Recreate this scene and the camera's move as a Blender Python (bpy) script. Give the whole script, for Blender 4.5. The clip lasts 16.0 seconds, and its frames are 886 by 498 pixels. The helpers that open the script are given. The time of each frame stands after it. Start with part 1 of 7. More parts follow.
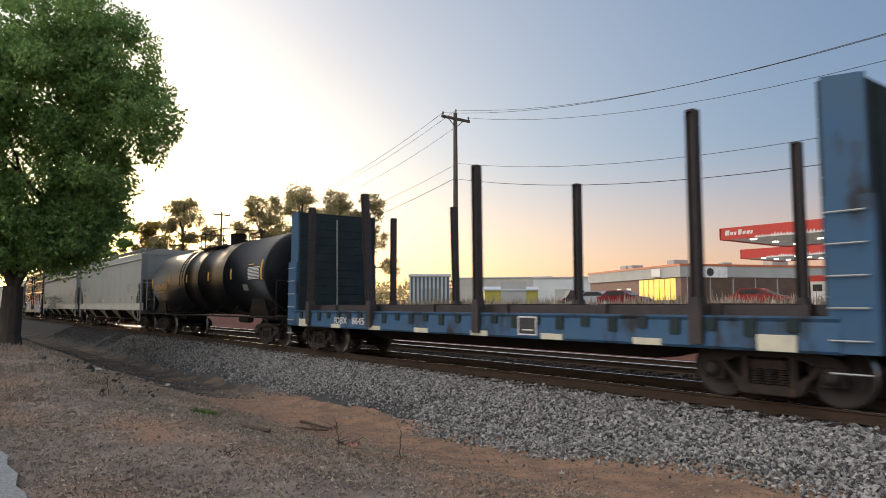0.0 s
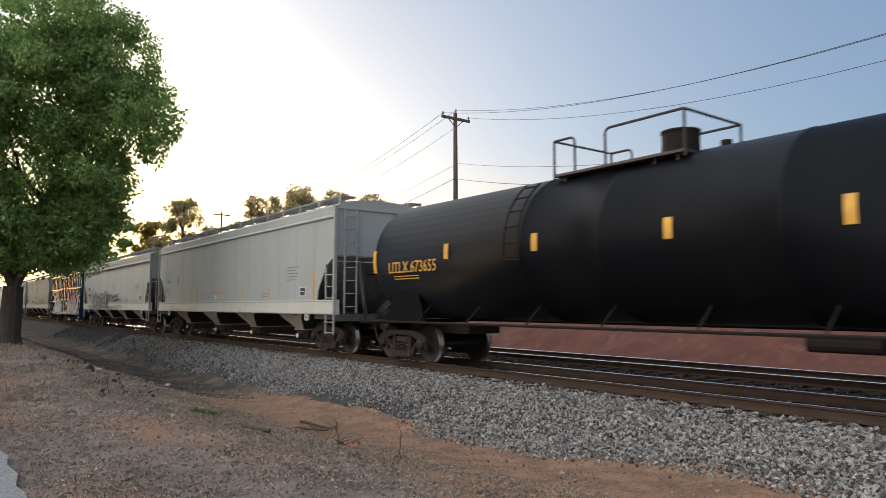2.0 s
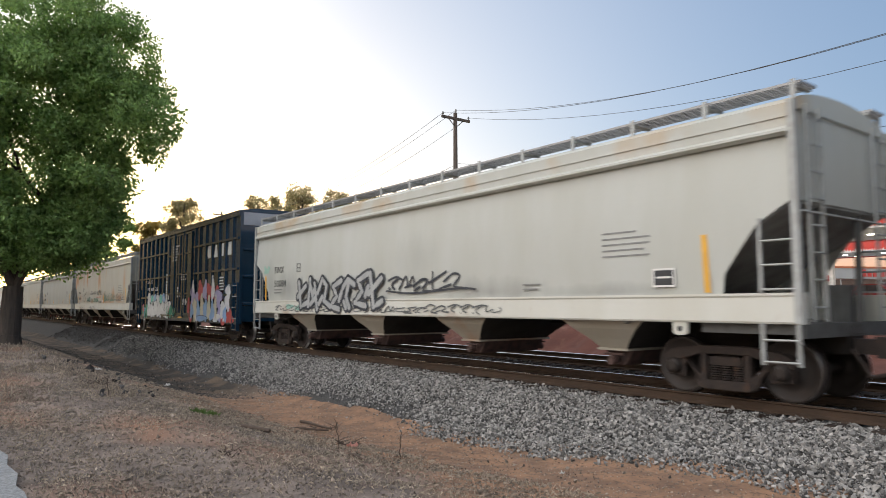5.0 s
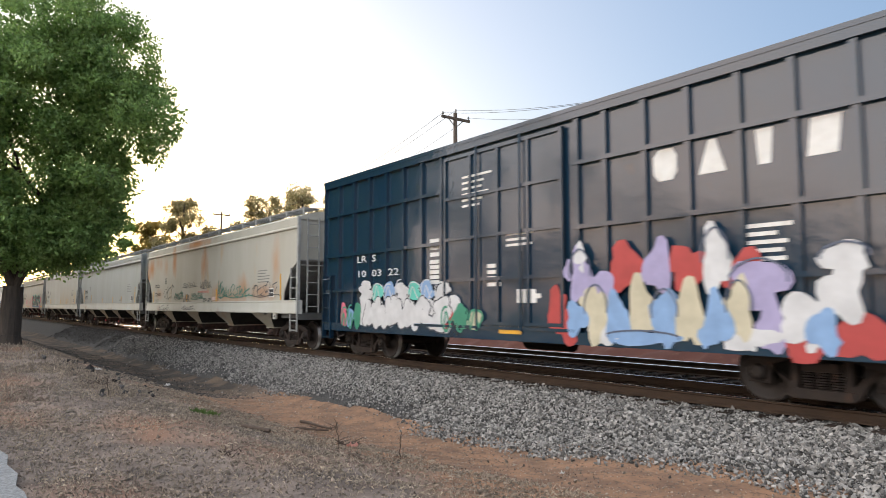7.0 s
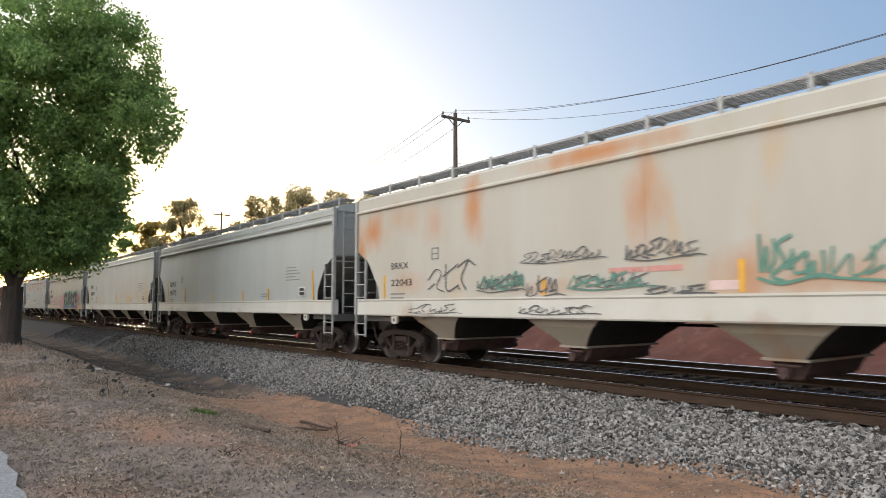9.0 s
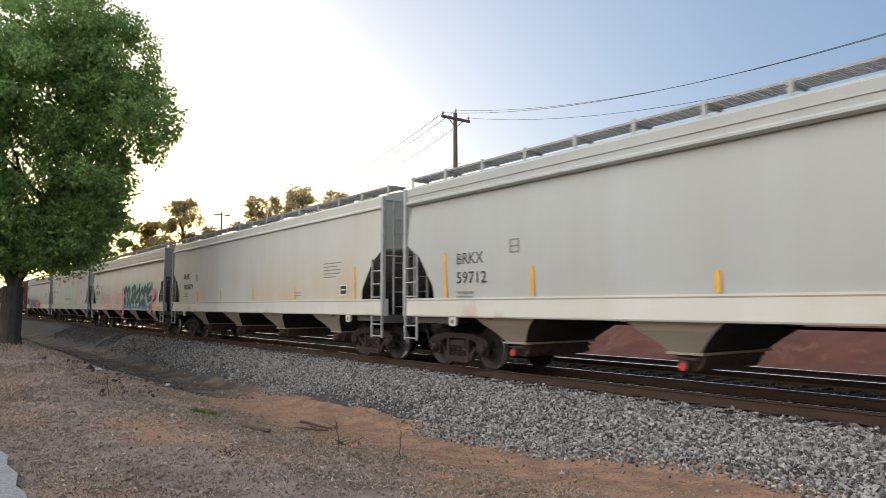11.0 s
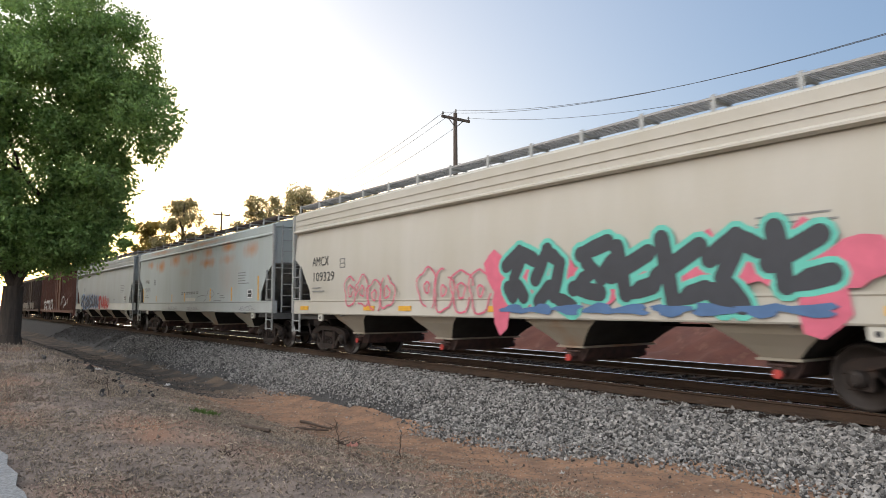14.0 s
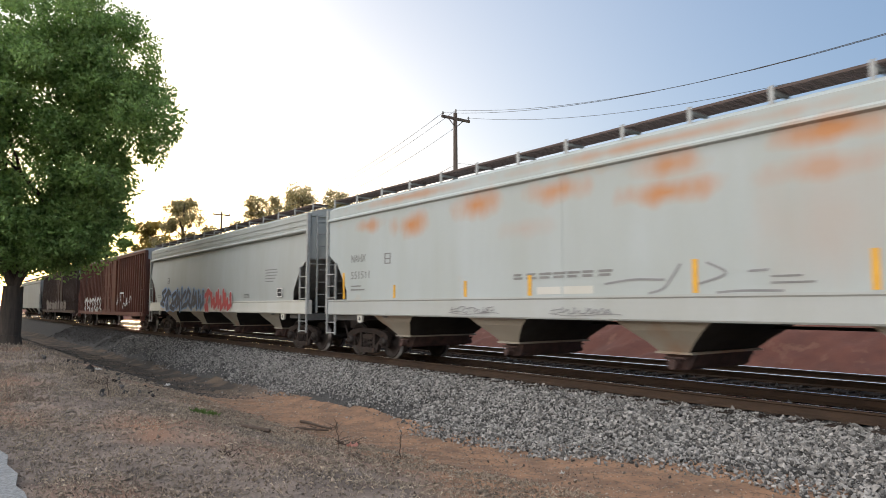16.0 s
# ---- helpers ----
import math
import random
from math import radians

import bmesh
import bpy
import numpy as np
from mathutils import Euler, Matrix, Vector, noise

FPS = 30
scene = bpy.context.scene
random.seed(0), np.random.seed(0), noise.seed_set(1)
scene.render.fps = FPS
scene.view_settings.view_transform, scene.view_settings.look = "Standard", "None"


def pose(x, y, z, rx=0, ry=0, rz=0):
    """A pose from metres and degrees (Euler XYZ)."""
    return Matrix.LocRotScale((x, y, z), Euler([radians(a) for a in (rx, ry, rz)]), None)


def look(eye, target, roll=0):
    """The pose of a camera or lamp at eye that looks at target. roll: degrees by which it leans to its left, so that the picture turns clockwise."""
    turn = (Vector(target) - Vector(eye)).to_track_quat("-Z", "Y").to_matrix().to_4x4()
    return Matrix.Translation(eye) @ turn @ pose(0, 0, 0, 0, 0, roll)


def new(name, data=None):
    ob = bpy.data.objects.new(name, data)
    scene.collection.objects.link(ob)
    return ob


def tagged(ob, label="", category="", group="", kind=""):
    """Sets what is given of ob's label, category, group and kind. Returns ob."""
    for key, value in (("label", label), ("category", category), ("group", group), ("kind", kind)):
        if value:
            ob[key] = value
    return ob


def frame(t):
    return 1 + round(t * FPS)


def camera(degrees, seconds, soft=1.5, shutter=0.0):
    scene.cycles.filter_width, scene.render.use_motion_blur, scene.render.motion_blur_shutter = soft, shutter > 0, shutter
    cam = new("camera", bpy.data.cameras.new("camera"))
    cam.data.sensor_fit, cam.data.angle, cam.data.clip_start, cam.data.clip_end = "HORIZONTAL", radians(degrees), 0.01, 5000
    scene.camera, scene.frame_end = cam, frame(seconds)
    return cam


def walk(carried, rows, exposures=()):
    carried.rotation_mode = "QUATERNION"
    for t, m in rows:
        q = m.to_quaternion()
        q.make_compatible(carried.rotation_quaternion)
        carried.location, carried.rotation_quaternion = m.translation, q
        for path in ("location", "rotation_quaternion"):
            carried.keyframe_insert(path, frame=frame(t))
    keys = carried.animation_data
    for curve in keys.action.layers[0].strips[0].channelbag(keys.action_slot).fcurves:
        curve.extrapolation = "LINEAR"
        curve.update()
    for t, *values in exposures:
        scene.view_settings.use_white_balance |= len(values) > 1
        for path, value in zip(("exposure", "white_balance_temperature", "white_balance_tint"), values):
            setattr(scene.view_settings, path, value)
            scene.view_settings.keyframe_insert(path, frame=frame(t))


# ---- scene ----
# The track runs along x, its centre at y = 0 and the rail tops at z = 0. The train goes towards +x.
SPEED = 11.27
EYE = (0.0, -10.955, 1.42)
YAW, PITCH = radians(52.93), radians(4.8)
AIM = (EYE[0] - math.sin(YAW) * math.cos(PITCH), EYE[1] + math.cos(YAW) * math.cos(PITCH), EYE[2] + math.sin(PITCH))
cam = camera(66.3, 16.0, soft=0.9, shutter=0.22)
walk(cam, [(0, look(EYE, AIM)), (16, look(EYE, AIM))],
     exposures=[(0, -0.33), (1.5, -0.2), (2.5, -0.02), (3.5, 0.05), (4.2, 0.03), (7, 0.28), (7.7, 0.3), (9, 0.17), (12, 0.08), (16, 0.1)])

# ---- light ----
SUN_AZ, SUN_EL = radians(-78), radians(6.5)
SKY_GAIN, SKY_HAZE = (0.096, 0.101, 0.111), (0.138, 0.213, 0.345)
# sun-side glow, broad fill added behind and above the camera, low peach glow
SKY_LOBES = [((-0.93, 0.33, 0.22), 6.0, (0.34, 0.28, 0.20)),
             ((-0.20, -0.78, 0.59), 1.7, (2.55, 2.48, 2.36)),
             ((-0.52, -0.85, 0.10), 16.0, (1.25, 0.40, -0.15))]
world = bpy.data.worlds.new("sky")
scene.world = world
world.use_nodes = True
wn, wl = world.node_tree.nodes, world.node_tree.links
sky = wn.new("ShaderNodeTexSky")
sky.sky_type = "NISHITA"
sky.sun_disc = False
sky.sun_elevation, sky.sun_rotation = SUN_EL, SUN_AZ
sky.air_density, sky.dust_density, sky.ozone_density = 1.0, 2.0, 1.5
wn["Background"].inputs["Strength"].default_value = 1.0


def sky_lobe(way, power, colour, bias=0.0):
    """A smooth brightening of the sky towards one direction."""
    tc = wn.new("ShaderNodeTexCoord")
    dot = wn.new("ShaderNodeVectorMath")
    dot.operation = "DOT_PRODUCT"
    dot.inputs[1].default_value = Vector(way).normalized()
    wl.new(tc.outputs["Generated"], dot.inputs[0])
    add = wn.new("ShaderNodeMath")
    add.operation = "ADD"
    add.inputs[1].default_value = bias
    wl.new(dot.outputs["Value"], add.inputs[0])
    mx = wn.new("ShaderNodeMath")
    mx.operation = "MAXIMUM"
    mx.inputs[1].default_value = 0.0
    wl.new(add.outputs[0], mx.inputs[0])
    pw = wn.new("ShaderNodeMath")
    pw.operation = "POWER"
    pw.inputs[1].default_value = power
    wl.new(mx.outputs[0], pw.inputs[0])
    sc = wn.new("ShaderNodeVectorMath")
    sc.operation = "SCALE"
    sc.inputs[0].default_value = colour
    wl.new(pw.outputs[0], sc.inputs["Scale"])
    return sc.outputs[0]


def sky_sum(a, b):
    s = wn.new("ShaderNodeVectorMath")
    s.operation = "ADD"
    wl.new(a, s.inputs[0])
    wl.new(b, s.inputs[1])
    return s.outputs[0]


base = wn.new("ShaderNodeVectorMath")
base.operation = "MULTIPLY_ADD"
base.inputs[1].default_value = SKY_GAIN
base.inputs[2].default_value = SKY_HAZE
wl.new(sky.outputs[0], base.inputs[0])
light = base.outputs[0]
# a warm band of haze along the horizon
tcz = wn.new("ShaderNodeTexCoord")
sepz = wn.new("ShaderNodeSeparateXYZ")
wl.new(tcz.outputs["Generated"], sepz.inputs[0])
low = wn.new("ShaderNodeMapRange")
low.interpolation_type = "SMOOTHSTEP"
low.inputs["From Min"].default_value, low.inputs["From Max"].default_value = 0.24, -0.03
wl.new(sepz.outputs["Z"], low.inputs["Value"])
warm = wn.new("ShaderNodeVectorMath")
warm.operation = "SCALE"
warm.inputs[0].default_value = (0.64, 0.135, -0.12)
wl.new(low.outputs[0], warm.inputs["Scale"])
light = sky_sum(light, warm.outputs[0])
for lobe in SKY_LOBES:
    light = sky_sum(light, sky_lobe(*lobe))
wl.new(light, wn["Background"].inputs["Color"])
sun = new("sun", bpy.data.lights.new("sun", "SUN"))
sun.data.energy, sun.data.angle, sun.data.color = 2.4, radians(8), (1.0, 0.74, 0.48)
sun_way = Vector((math.sin(SUN_AZ) * math.cos(SUN_EL), math.cos(SUN_AZ) * math.cos(SUN_EL), math.sin(SUN_EL)))
sun.matrix_world = look(sun_way * 50, (0, 0, 0))


# ---- materials ----
def material(name, colour, rough=0.6, metal=0.0, second=None, scale=3.0, amount=0.5, stretch=(1, 1, 1), bump=0.0, bump_scale=None,
             third=None, third_at=0.62, third_scale=1.0, third_stretch=(1, 1, 1), spec=0.5, random_tint=0.0, emit=0.0, wide=0.12, fine=0.0, third_z=None, glow=0.0, coat=0.0, spots=(), spot_colour=None):
    """Two tones mixed by noise, an optional third tone (rust, stains) in patches, and bump. Object coordinates, in metres."""
    m = bpy.data.materials.new(name)
    m.use_nodes = True
    n, l = m.node_tree.nodes, m.node_tree.links
    b = n["Principled BSDF"]
    b.inputs["Roughness"].default_value, b.inputs["Metallic"].default_value = rough, metal
    b.inputs["Specular IOR Level"].default_value = spec
    b.inputs["Coat Weight"].default_value, b.inputs["Coat Roughness"].default_value = coat, 0.06
    tc = n.new("ShaderNodeTexCoord")

    def noisy(sc, st, detail=6.0):
        mp = n.new("ShaderNodeMapping")
        mp.inputs["Scale"].default_value = st
        l.new(tc.outputs["Object"], mp.inputs["Vector"])
        t = n.new("ShaderNodeTexNoise")
        t.inputs["Scale"].default_value, t.inputs["Detail"].default_value = sc, detail
        l.new(mp.outputs[0], t.inputs["Vector"])
        return t.outputs["Fac"]

    def mixed(fac, a, bcol, mode="MIX"):
        x = n.new("ShaderNodeMix")
        x.data_type, x.blend_type = "RGBA", mode
        if fac is not None:
            l.new(fac, x.inputs["Factor"])
        for sock, val in ((x.inputs[6], a), (x.inputs[7], bcol)):
            if isinstance(val, tuple):
                sock.default_value = (*val, 1)
            else:
                l.new(val, sock)
        return x

    def ramp(fac, lo, hi):
        r = n.new("ShaderNodeMapRange")
        r.inputs["From Min"].default_value, r.inputs["From Max"].default_value = lo, hi
        l.new(fac, r.inputs["Value"])
        return r.outputs[0]

    def maths(op, *args):
        k = n.new("ShaderNodeMath")
        k.operation = op
        for sock, val in zip(k.inputs, args):
            if isinstance(val, (int, float)):
                sock.default_value = val
            else:
                l.new(val, sock)
        return k.outputs[0]

    def spotted(places):
        """Rust stains: soft patches at (x, z), of half size (rx, rz), frayed by noise that runs down the sheet."""
        sep = n.new("ShaderNodeSeparateXYZ")
        l.new(tc.outputs["Object"], sep.inputs[0])
        fray = maths("SUBTRACT", noisy(1.7, (1.3, 1, 0.6), 10.0), 0.5)
        total = None
        for x, z, rx, rz, amount in places:
            dx = maths("DIVIDE", maths("SUBTRACT", sep.outputs["X"], x), rx)
            dz = maths("DIVIDE", maths("SUBTRACT", sep.outputs["Z"], z), rz)
            r = maths("SQRT", maths("ADD", maths("MULTIPLY", dx, dx), maths("MULTIPLY", dz, dz)))
            fac = maths("MULTIPLY", ramp(maths("ADD", r, maths("MULTIPLY", fray, 1.7)), 1.25, 0.1), amount)
            total = fac if total is None else maths("MAXIMUM", total, fac)
        return total

    second = second or tuple(c * 0.75 for c in colour)
    out = mixed(ramp(noisy(scale, stretch), 0.5 - amount * 0.4, 0.5 + amount * 0.4 + 0.01), colour, second).outputs[2]
    if third:
        f3 = ramp(noisy(third_scale, third_stretch, 8.0), third_at, third_at + wide)
        if third_z:
            sep = n.new("ShaderNodeSeparateXYZ")
            l.new(tc.outputs["Object"], sep.inputs[0])
            mul = n.new("ShaderNodeMath")
            mul.operation = "MULTIPLY"
            l.new(f3, mul.inputs[0])
            l.new(ramp(sep.outputs["Z"], *third_z), mul.inputs[1])
            f3 = mul.outputs[0]
        out = mixed(f3, out, third).outputs[2]
    if spots:
        out = mixed(spotted(spots), out, spot_colour).outputs[2]
    if fine:
        out = mixed(ramp(noisy(fine, (1, 1, 1), 3.0), 0.3, 0.7), out, mixed(None, out, (0.55, 0.55, 0.55), "MULTIPLY").outputs[2]).outputs[2]
        n[out.node.name].inputs["Factor"].default_value = 0.5
    if random_tint:
        oi = n.new("ShaderNodeObjectInfo")
        geo = n.new("ShaderNodeNewGeometry")
        ad = n.new("ShaderNodeMath")
        l.new(oi.outputs["Random"], ad.inputs[0])
        l.new(geo.outputs["Random Per Island"], ad.inputs[1])
        fr = n.new("ShaderNodeMath")
        fr.operation = "FRACT"
        l.new(ad.outputs[0], fr.inputs[0])
        hs = n.new("ShaderNodeHueSaturation")
        l.new(out, hs.inputs["Color"])
        r = n.new("ShaderNodeMapRange")
        r.inputs["To Min"].default_value, r.inputs["To Max"].default_value = 1 - random_tint, 1 + random_tint
        l.new(fr.outputs[0], r.inputs["Value"])
        l.new(r.outputs[0], hs.inputs["Value"])
        out = hs.outputs[0]
    l.new(out, b.inputs["Base Color"])
    if bump:
        bp = n.new("ShaderNodeBump")
        bp.inputs["Strength"].default_value, bp.inputs["Distance"].default_value = bump, 0.02
        l.new(noisy(bump_scale or scale * 4, (1, 1, 1), 8.0), bp.inputs["Height"])
        l.new(bp.outputs[0], b.inputs["Normal"])
    if glow:
        tr, mx = n.new("ShaderNodeBsdfTranslucent"), n.new("ShaderNodeMixShader")
        l.new(out, tr.inputs["Color"])
        mx.inputs[0].default_value = glow
        l.new(b.outputs[0], mx.inputs[1])
        l.new(tr.outputs[0], mx.inputs[2])
        l.new(mx.outputs[0], n["Material Output"].inputs["Surface"])
    if emit:
        l.new(out, b.inputs["Emission Color"])
        b.inputs["Emission Strength"].default_value = emit
    return m


def paint(name, colour, rust_at=0.72, dirt=0.55, rough=0.65, rust=(0.30, 0.12, 0.045), rust_scale=0.55, wide=0.2, rust_stretch=(1.3, 1, 1.0), rust_z=None, spots=(), spot_colour=(0.46, 0.21, 0.085)):
    """Weathered wagon paint with vertical dirt streaks and rust patches."""
    return material(name, colour, rough, 0.0, tuple(c * (0.86, 0.84, 0.78)[i] for i, c in enumerate(colour)), 0.9, dirt + 0.2, (1.3, 1.0, 0.35), 0.12, 9.0,
                    rust, rust_at, rust_scale, rust_stretch, 0.15, wide=wide, third_z=rust_z, spots=spots, spot_colour=spot_colour)


M = {}
M["hopper_grey"] = paint("light grey wagon paint", (0.415, 0.435, 0.425), 0.74)
M["hopper_white"] = paint("cream white wagon paint", (0.51, 0.515, 0.485), 0.51, rust=(0.47, 0.36, 0.22), rust_scale=0.4, wide=0.25, rust_stretch=(1, 1, 0.6), rust_z=(3.2, 1.9))
M["hopper_sooty"] = paint("pale paint with soot smudges", (0.475, 0.485, 0.46), 0.50, rust=(0.42, 0.29, 0.16), rust_scale=0.5, wide=0.2, rust_z=(3.85, 4.05),
                          spots=[(-6.8, 2.05, 0.8, 0.5, 0.5), (-3.5, 1.65, 3.0, 0.22, 0.5), (3.2, 1.7, 1.4, 0.28, 0.55), (-8.3, 2.3, 0.5, 0.7, 0.35), (6.2, 1.66, 1.8, 0.15, 0.45), (0.6, 2.6, 0.8, 0.5, 0.2)], spot_colour=(0.20, 0.20, 0.19))
M["hopper_rusty"] = paint("rust-streaked cream paint", (0.485, 0.47, 0.42), 0.60, rust=(0.50, 0.34, 0.18), rust_scale=0.8, wide=0.2, rust_stretch=(1.0, 1, 0.5),
                          spots=[(-8.6, 3.35, 0.8, 0.5, 0.9), (-9.2, 2.9, 0.3, 0.6, 0.9), (-7.3, 3.6, 0.9, 0.45, 0.4), (-4.4, 3.5, 0.35, 0.75, 0.85), (-5.8, 3.3, 0.5, 0.5, 0.4), (0.05, 3.3, 0.42, 0.95, 0.75), (-0.9, 4.15, 1.9, 0.2, 0.9),
                                 (1.7, 1.9, 0.6, 0.5, 0.75), (3.2, 1.75, 1.5, 0.3, 0.6), (-6.9, 2.0, 0.7, 0.3, 0.4), (4.6, 2.0, 0.6, 0.6, 0.6), (6.4, 1.9, 1.6, 0.35, 0.6), (7.6, 2.9, 0.4, 0.9, 0.5), (-2.3, 1.75, 0.8, 0.2, 0.45)])
M["hopper_blue"] = paint("blue-grey rust-spotted paint", (0.42, 0.46, 0.46), 0.66, rust=(0.46, 0.34, 0.22), rust_scale=1.1, wide=0.2, rust_stretch=(0.55, 1, 1.6),
                         spots=[(-7.05, 3.58, 0.7, 0.2, 0.75), (-5.0, 3.42, 0.75, 0.32, 1.0), (-2.45, 3.6, 0.75, 0.3, 0.95), (-0.1, 3.6, 0.8, 0.25, 0.9), (2.35, 3.68, 0.6, 0.24, 0.85), (2.3, 3.24, 0.85, 0.22, 1.0), (4.8, 3.75, 0.8, 0.2, 0.95),
                                (4.7, 3.25, 0.8, 0.22, 0.6), (-1.0, 2.95, 0.7, 0.2, 0.25), (4.9, 2.6, 1.2, 0.9, 0.2), (7.2, 3.5, 0.7, 0.3, 0.8), (-5.0, 4.12, 2.5, 0.1, 0.6), (2.0, 4.1, 3.0, 0.09, 0.6)])
M["hopper_tan"] = paint("warm grey wagon paint", (0.49, 0.47, 0.42), 0.80)
M["band_white"] = paint("off-white sill paint", (0.57, 0.565, 0.52), 0.6)
# dark plate with shade painted in, for the bays' fore and aft faces
M["bay_shade"] = material("shaded bay plate", (0.05, 0.048, 0.044), 0.8, second=(0.035, 0.033, 0.03), bump=0.2, spec=0.2)
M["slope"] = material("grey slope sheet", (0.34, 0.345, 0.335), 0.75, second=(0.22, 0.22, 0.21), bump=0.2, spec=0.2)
M["platform"] = material("dull grey end platform", (0.11, 0.11, 0.105), 0.8, second=(0.07, 0.068, 0.064), scale=4, bump=0.3)
M["under_dark"] = material("grimy underframe steel", (0.014, 0.012, 0.0105), 0.85, second=(0.022, 0.016, 0.012), scale=4, bump=0.3, spec=0.2)
M["bay"] = paint("dusty bay paint", (0.37, 0.34, 0.285), 0.62)
M["truck"] = material("rusty truck casting", (0.042, 0.030, 0.024), 0.8, second=(0.024, 0.019, 0.017), scale=7, bump=0.35, third=(0.07, 0.038, 0.025), third_at=0.6, third_scale=5, spec=0.3)
M["wheel"] = material("dark wheel steel", (0.035, 0.027, 0.023), 0.6, 0.3, scale=6, bump=0.15)
M["tread"] = material("polished wheel tread", (0.42, 0.40, 0.38), 0.3, 1.0)
M["walk"] = material("galvanised grating", (0.33, 0.33, 0.33), 0.6, 0.3, scale=8)
M["walk_dark"] = material("brown rusted grating", (0.10, 0.07, 0.06), 0.7, 0.2, scale=8)
M["ladder"] = material("grey ladder paint", (0.37, 0.38, 0.37), 0.6, second=(0.27, 0.27, 0.25), scale=6)
M["gate"] = material("rusty pink-brown gate casting", (0.10, 0.055, 0.045), 0.8, second=(0.04, 0.027, 0.024), scale=6, bump=0.3)
M["yellow"] = material("reflective yellow strip", (0.72, 0.38, 0.03), 0.45, second=(0.55, 0.30, 0.05), scale=6)
M["black"] = material("black lettering", (0.035, 0.037, 0.04), 0.6)
M["grey_text"] = material("faded stencil paint", (0.22, 0.22, 0.21), 0.7)
M["white"] = material("white lettering", (0.72, 0.71, 0.68), 0.6, second=(0.6, 0.58, 0.54), scale=5)
M["red"] = material("red paint", (0.50, 0.05, 0.04), 0.5, second=(0.38, 0.05, 0.04))
M["tank"] = material("black tank paint", (0.0045, 0.0055, 0.0075), 0.36, second=(0.007, 0.0075, 0.009), scale=1.2, stretch=(1, 1, 0.4), bump=0.06, bump_scale=6,
                     third=(0.02, 0.019, 0.018), third_at=0.66, third_scale=0.7, third_stretch=(1.6, 1, 0.5), wide=0.25, spec=0.07)
M["blue"] = material("worn blue flatcar paint", (0.034, 0.095, 0.185), 0.6, second=(0.045, 0.095, 0.155), scale=2, bump=0.15, third=(0.022, 0.026, 0.034), third_at=0.53, third_scale=2.2, third_stretch=(1, 1, 0.4), spec=0.3)
M["blue_face"] = material("dull green-blue bulkhead planks", (0.028, 0.042, 0.043), 0.8, second=(0.02, 0.029, 0.031), scale=2, bump=0.2, spec=0.2)
M["stake"] = material("rusty steel stake", (0.05, 0.037, 0.034), 0.75, second=(0.03, 0.025, 0.025), scale=4, bump=0.25)
M["deck"] = material("worn wooden deck", (0.085, 0.06, 0.045), 0.85, second=(0.055, 0.042, 0.035), scale=5, bump=0.3)
M["box_blue"] = material("glossy dark blue boxcar paint", (0.007, 0.028, 0.055), 0.13, second=(0.011, 0.032, 0.055), scale=1.2, stretch=(1, 1, 0.3), bump=0.75, bump_scale=1.5, third=(0.024, 0.028, 0.032), third_at=0.66, spec=0.6, coat=0.2)
M["box_brown"] = material("faded oxide-red boxcar paint", (0.14, 0.05, 0.035), 0.6, second=(0.10, 0.042, 0.032), scale=1.5, stretch=(1, 1, 0.3), bump=0.1, third=(0.06, 0.035, 0.03), third_at=0.62)
M["box_dark"] = material("dark brown boxcar paint", (0.055, 0.032, 0.027), 0.65, second=(0.04, 0.026, 0.024), scale=1.5, bump=0.1)
M["galv"] = material("galvanised roof sheet", (0.42, 0.44, 0.46), 0.45, 0.5, scale=2)
M["ballast"] = material("crushed granite bed", (0.075, 0.072, 0.07), 0.9, spec=0.1, second=(0.04, 0.038, 0.036), scale=22, amount=0.35, bump=1.0, bump_scale=30)
M["cinder"] = material("dark dusty cinder bed", (0.042, 0.034, 0.029), 0.95, spec=0.08, second=(0.022, 0.018, 0.016), scale=1.4, bump=0.8, bump_scale=18, fine=20)
M["stone"] = material("crushed granite stones", (0.25, 0.233, 0.212), 0.9, second=(0.125, 0.118, 0.11), scale=14, bump=0.3, random_tint=0.85)
M["stone_dark"] = material("dark stones in the ballast", (0.095, 0.088, 0.083), 0.9, spec=0.1, second=(0.035, 0.032, 0.03), scale=9, bump=0.3, random_tint=0.5)
M["rail"] = material("rusted rail web", (0.07, 0.045, 0.03), 0.85, second=(0.047, 0.032, 0.023), scale=5, bump=0.25, stretch=(0.4, 1, 1), spec=0.2)
M["railtop"] = material("polished rail head", (0.88, 0.87, 0.85), 0.2, 1.0)
M["tie"] = material("creosoted timber", (0.034, 0.026, 0.022), 0.95, spec=0.05, second=(0.055, 0.043, 0.036), scale=6, stretch=(3, 0.3, 3), bump=0.5, random_tint=0.3)
M["bark"] = material("grey-brown bark", (0.085, 0.065, 0.05), 0.9, second=(0.045, 0.036, 0.03), scale=5, stretch=(2, 2, 0.4), bump=0.9, bump_scale=12)
M["leaf"] = material("fresh green leaves", (0.245, 0.365, 0.115), 0.6, second=(0.16, 0.27, 0.083), scale=0.5, random_tint=0.35, glow=0.5)
M["leaf_far"] = material("olive evergreen foliage", (0.44, 0.385, 0.22), 0.7, second=(0.33, 0.29, 0.155), scale=0.3, random_tint=0.4, glow=0.88)
M["pole"] = material("weathered pole timber", (0.13, 0.10, 0.08), 0.9, second=(0.08, 0.065, 0.055), scale=4, stretch=(3, 3, 0.3), bump=0.4)
M["wire"] = material("black cable", (0.02, 0.02, 0.022), 0.6)
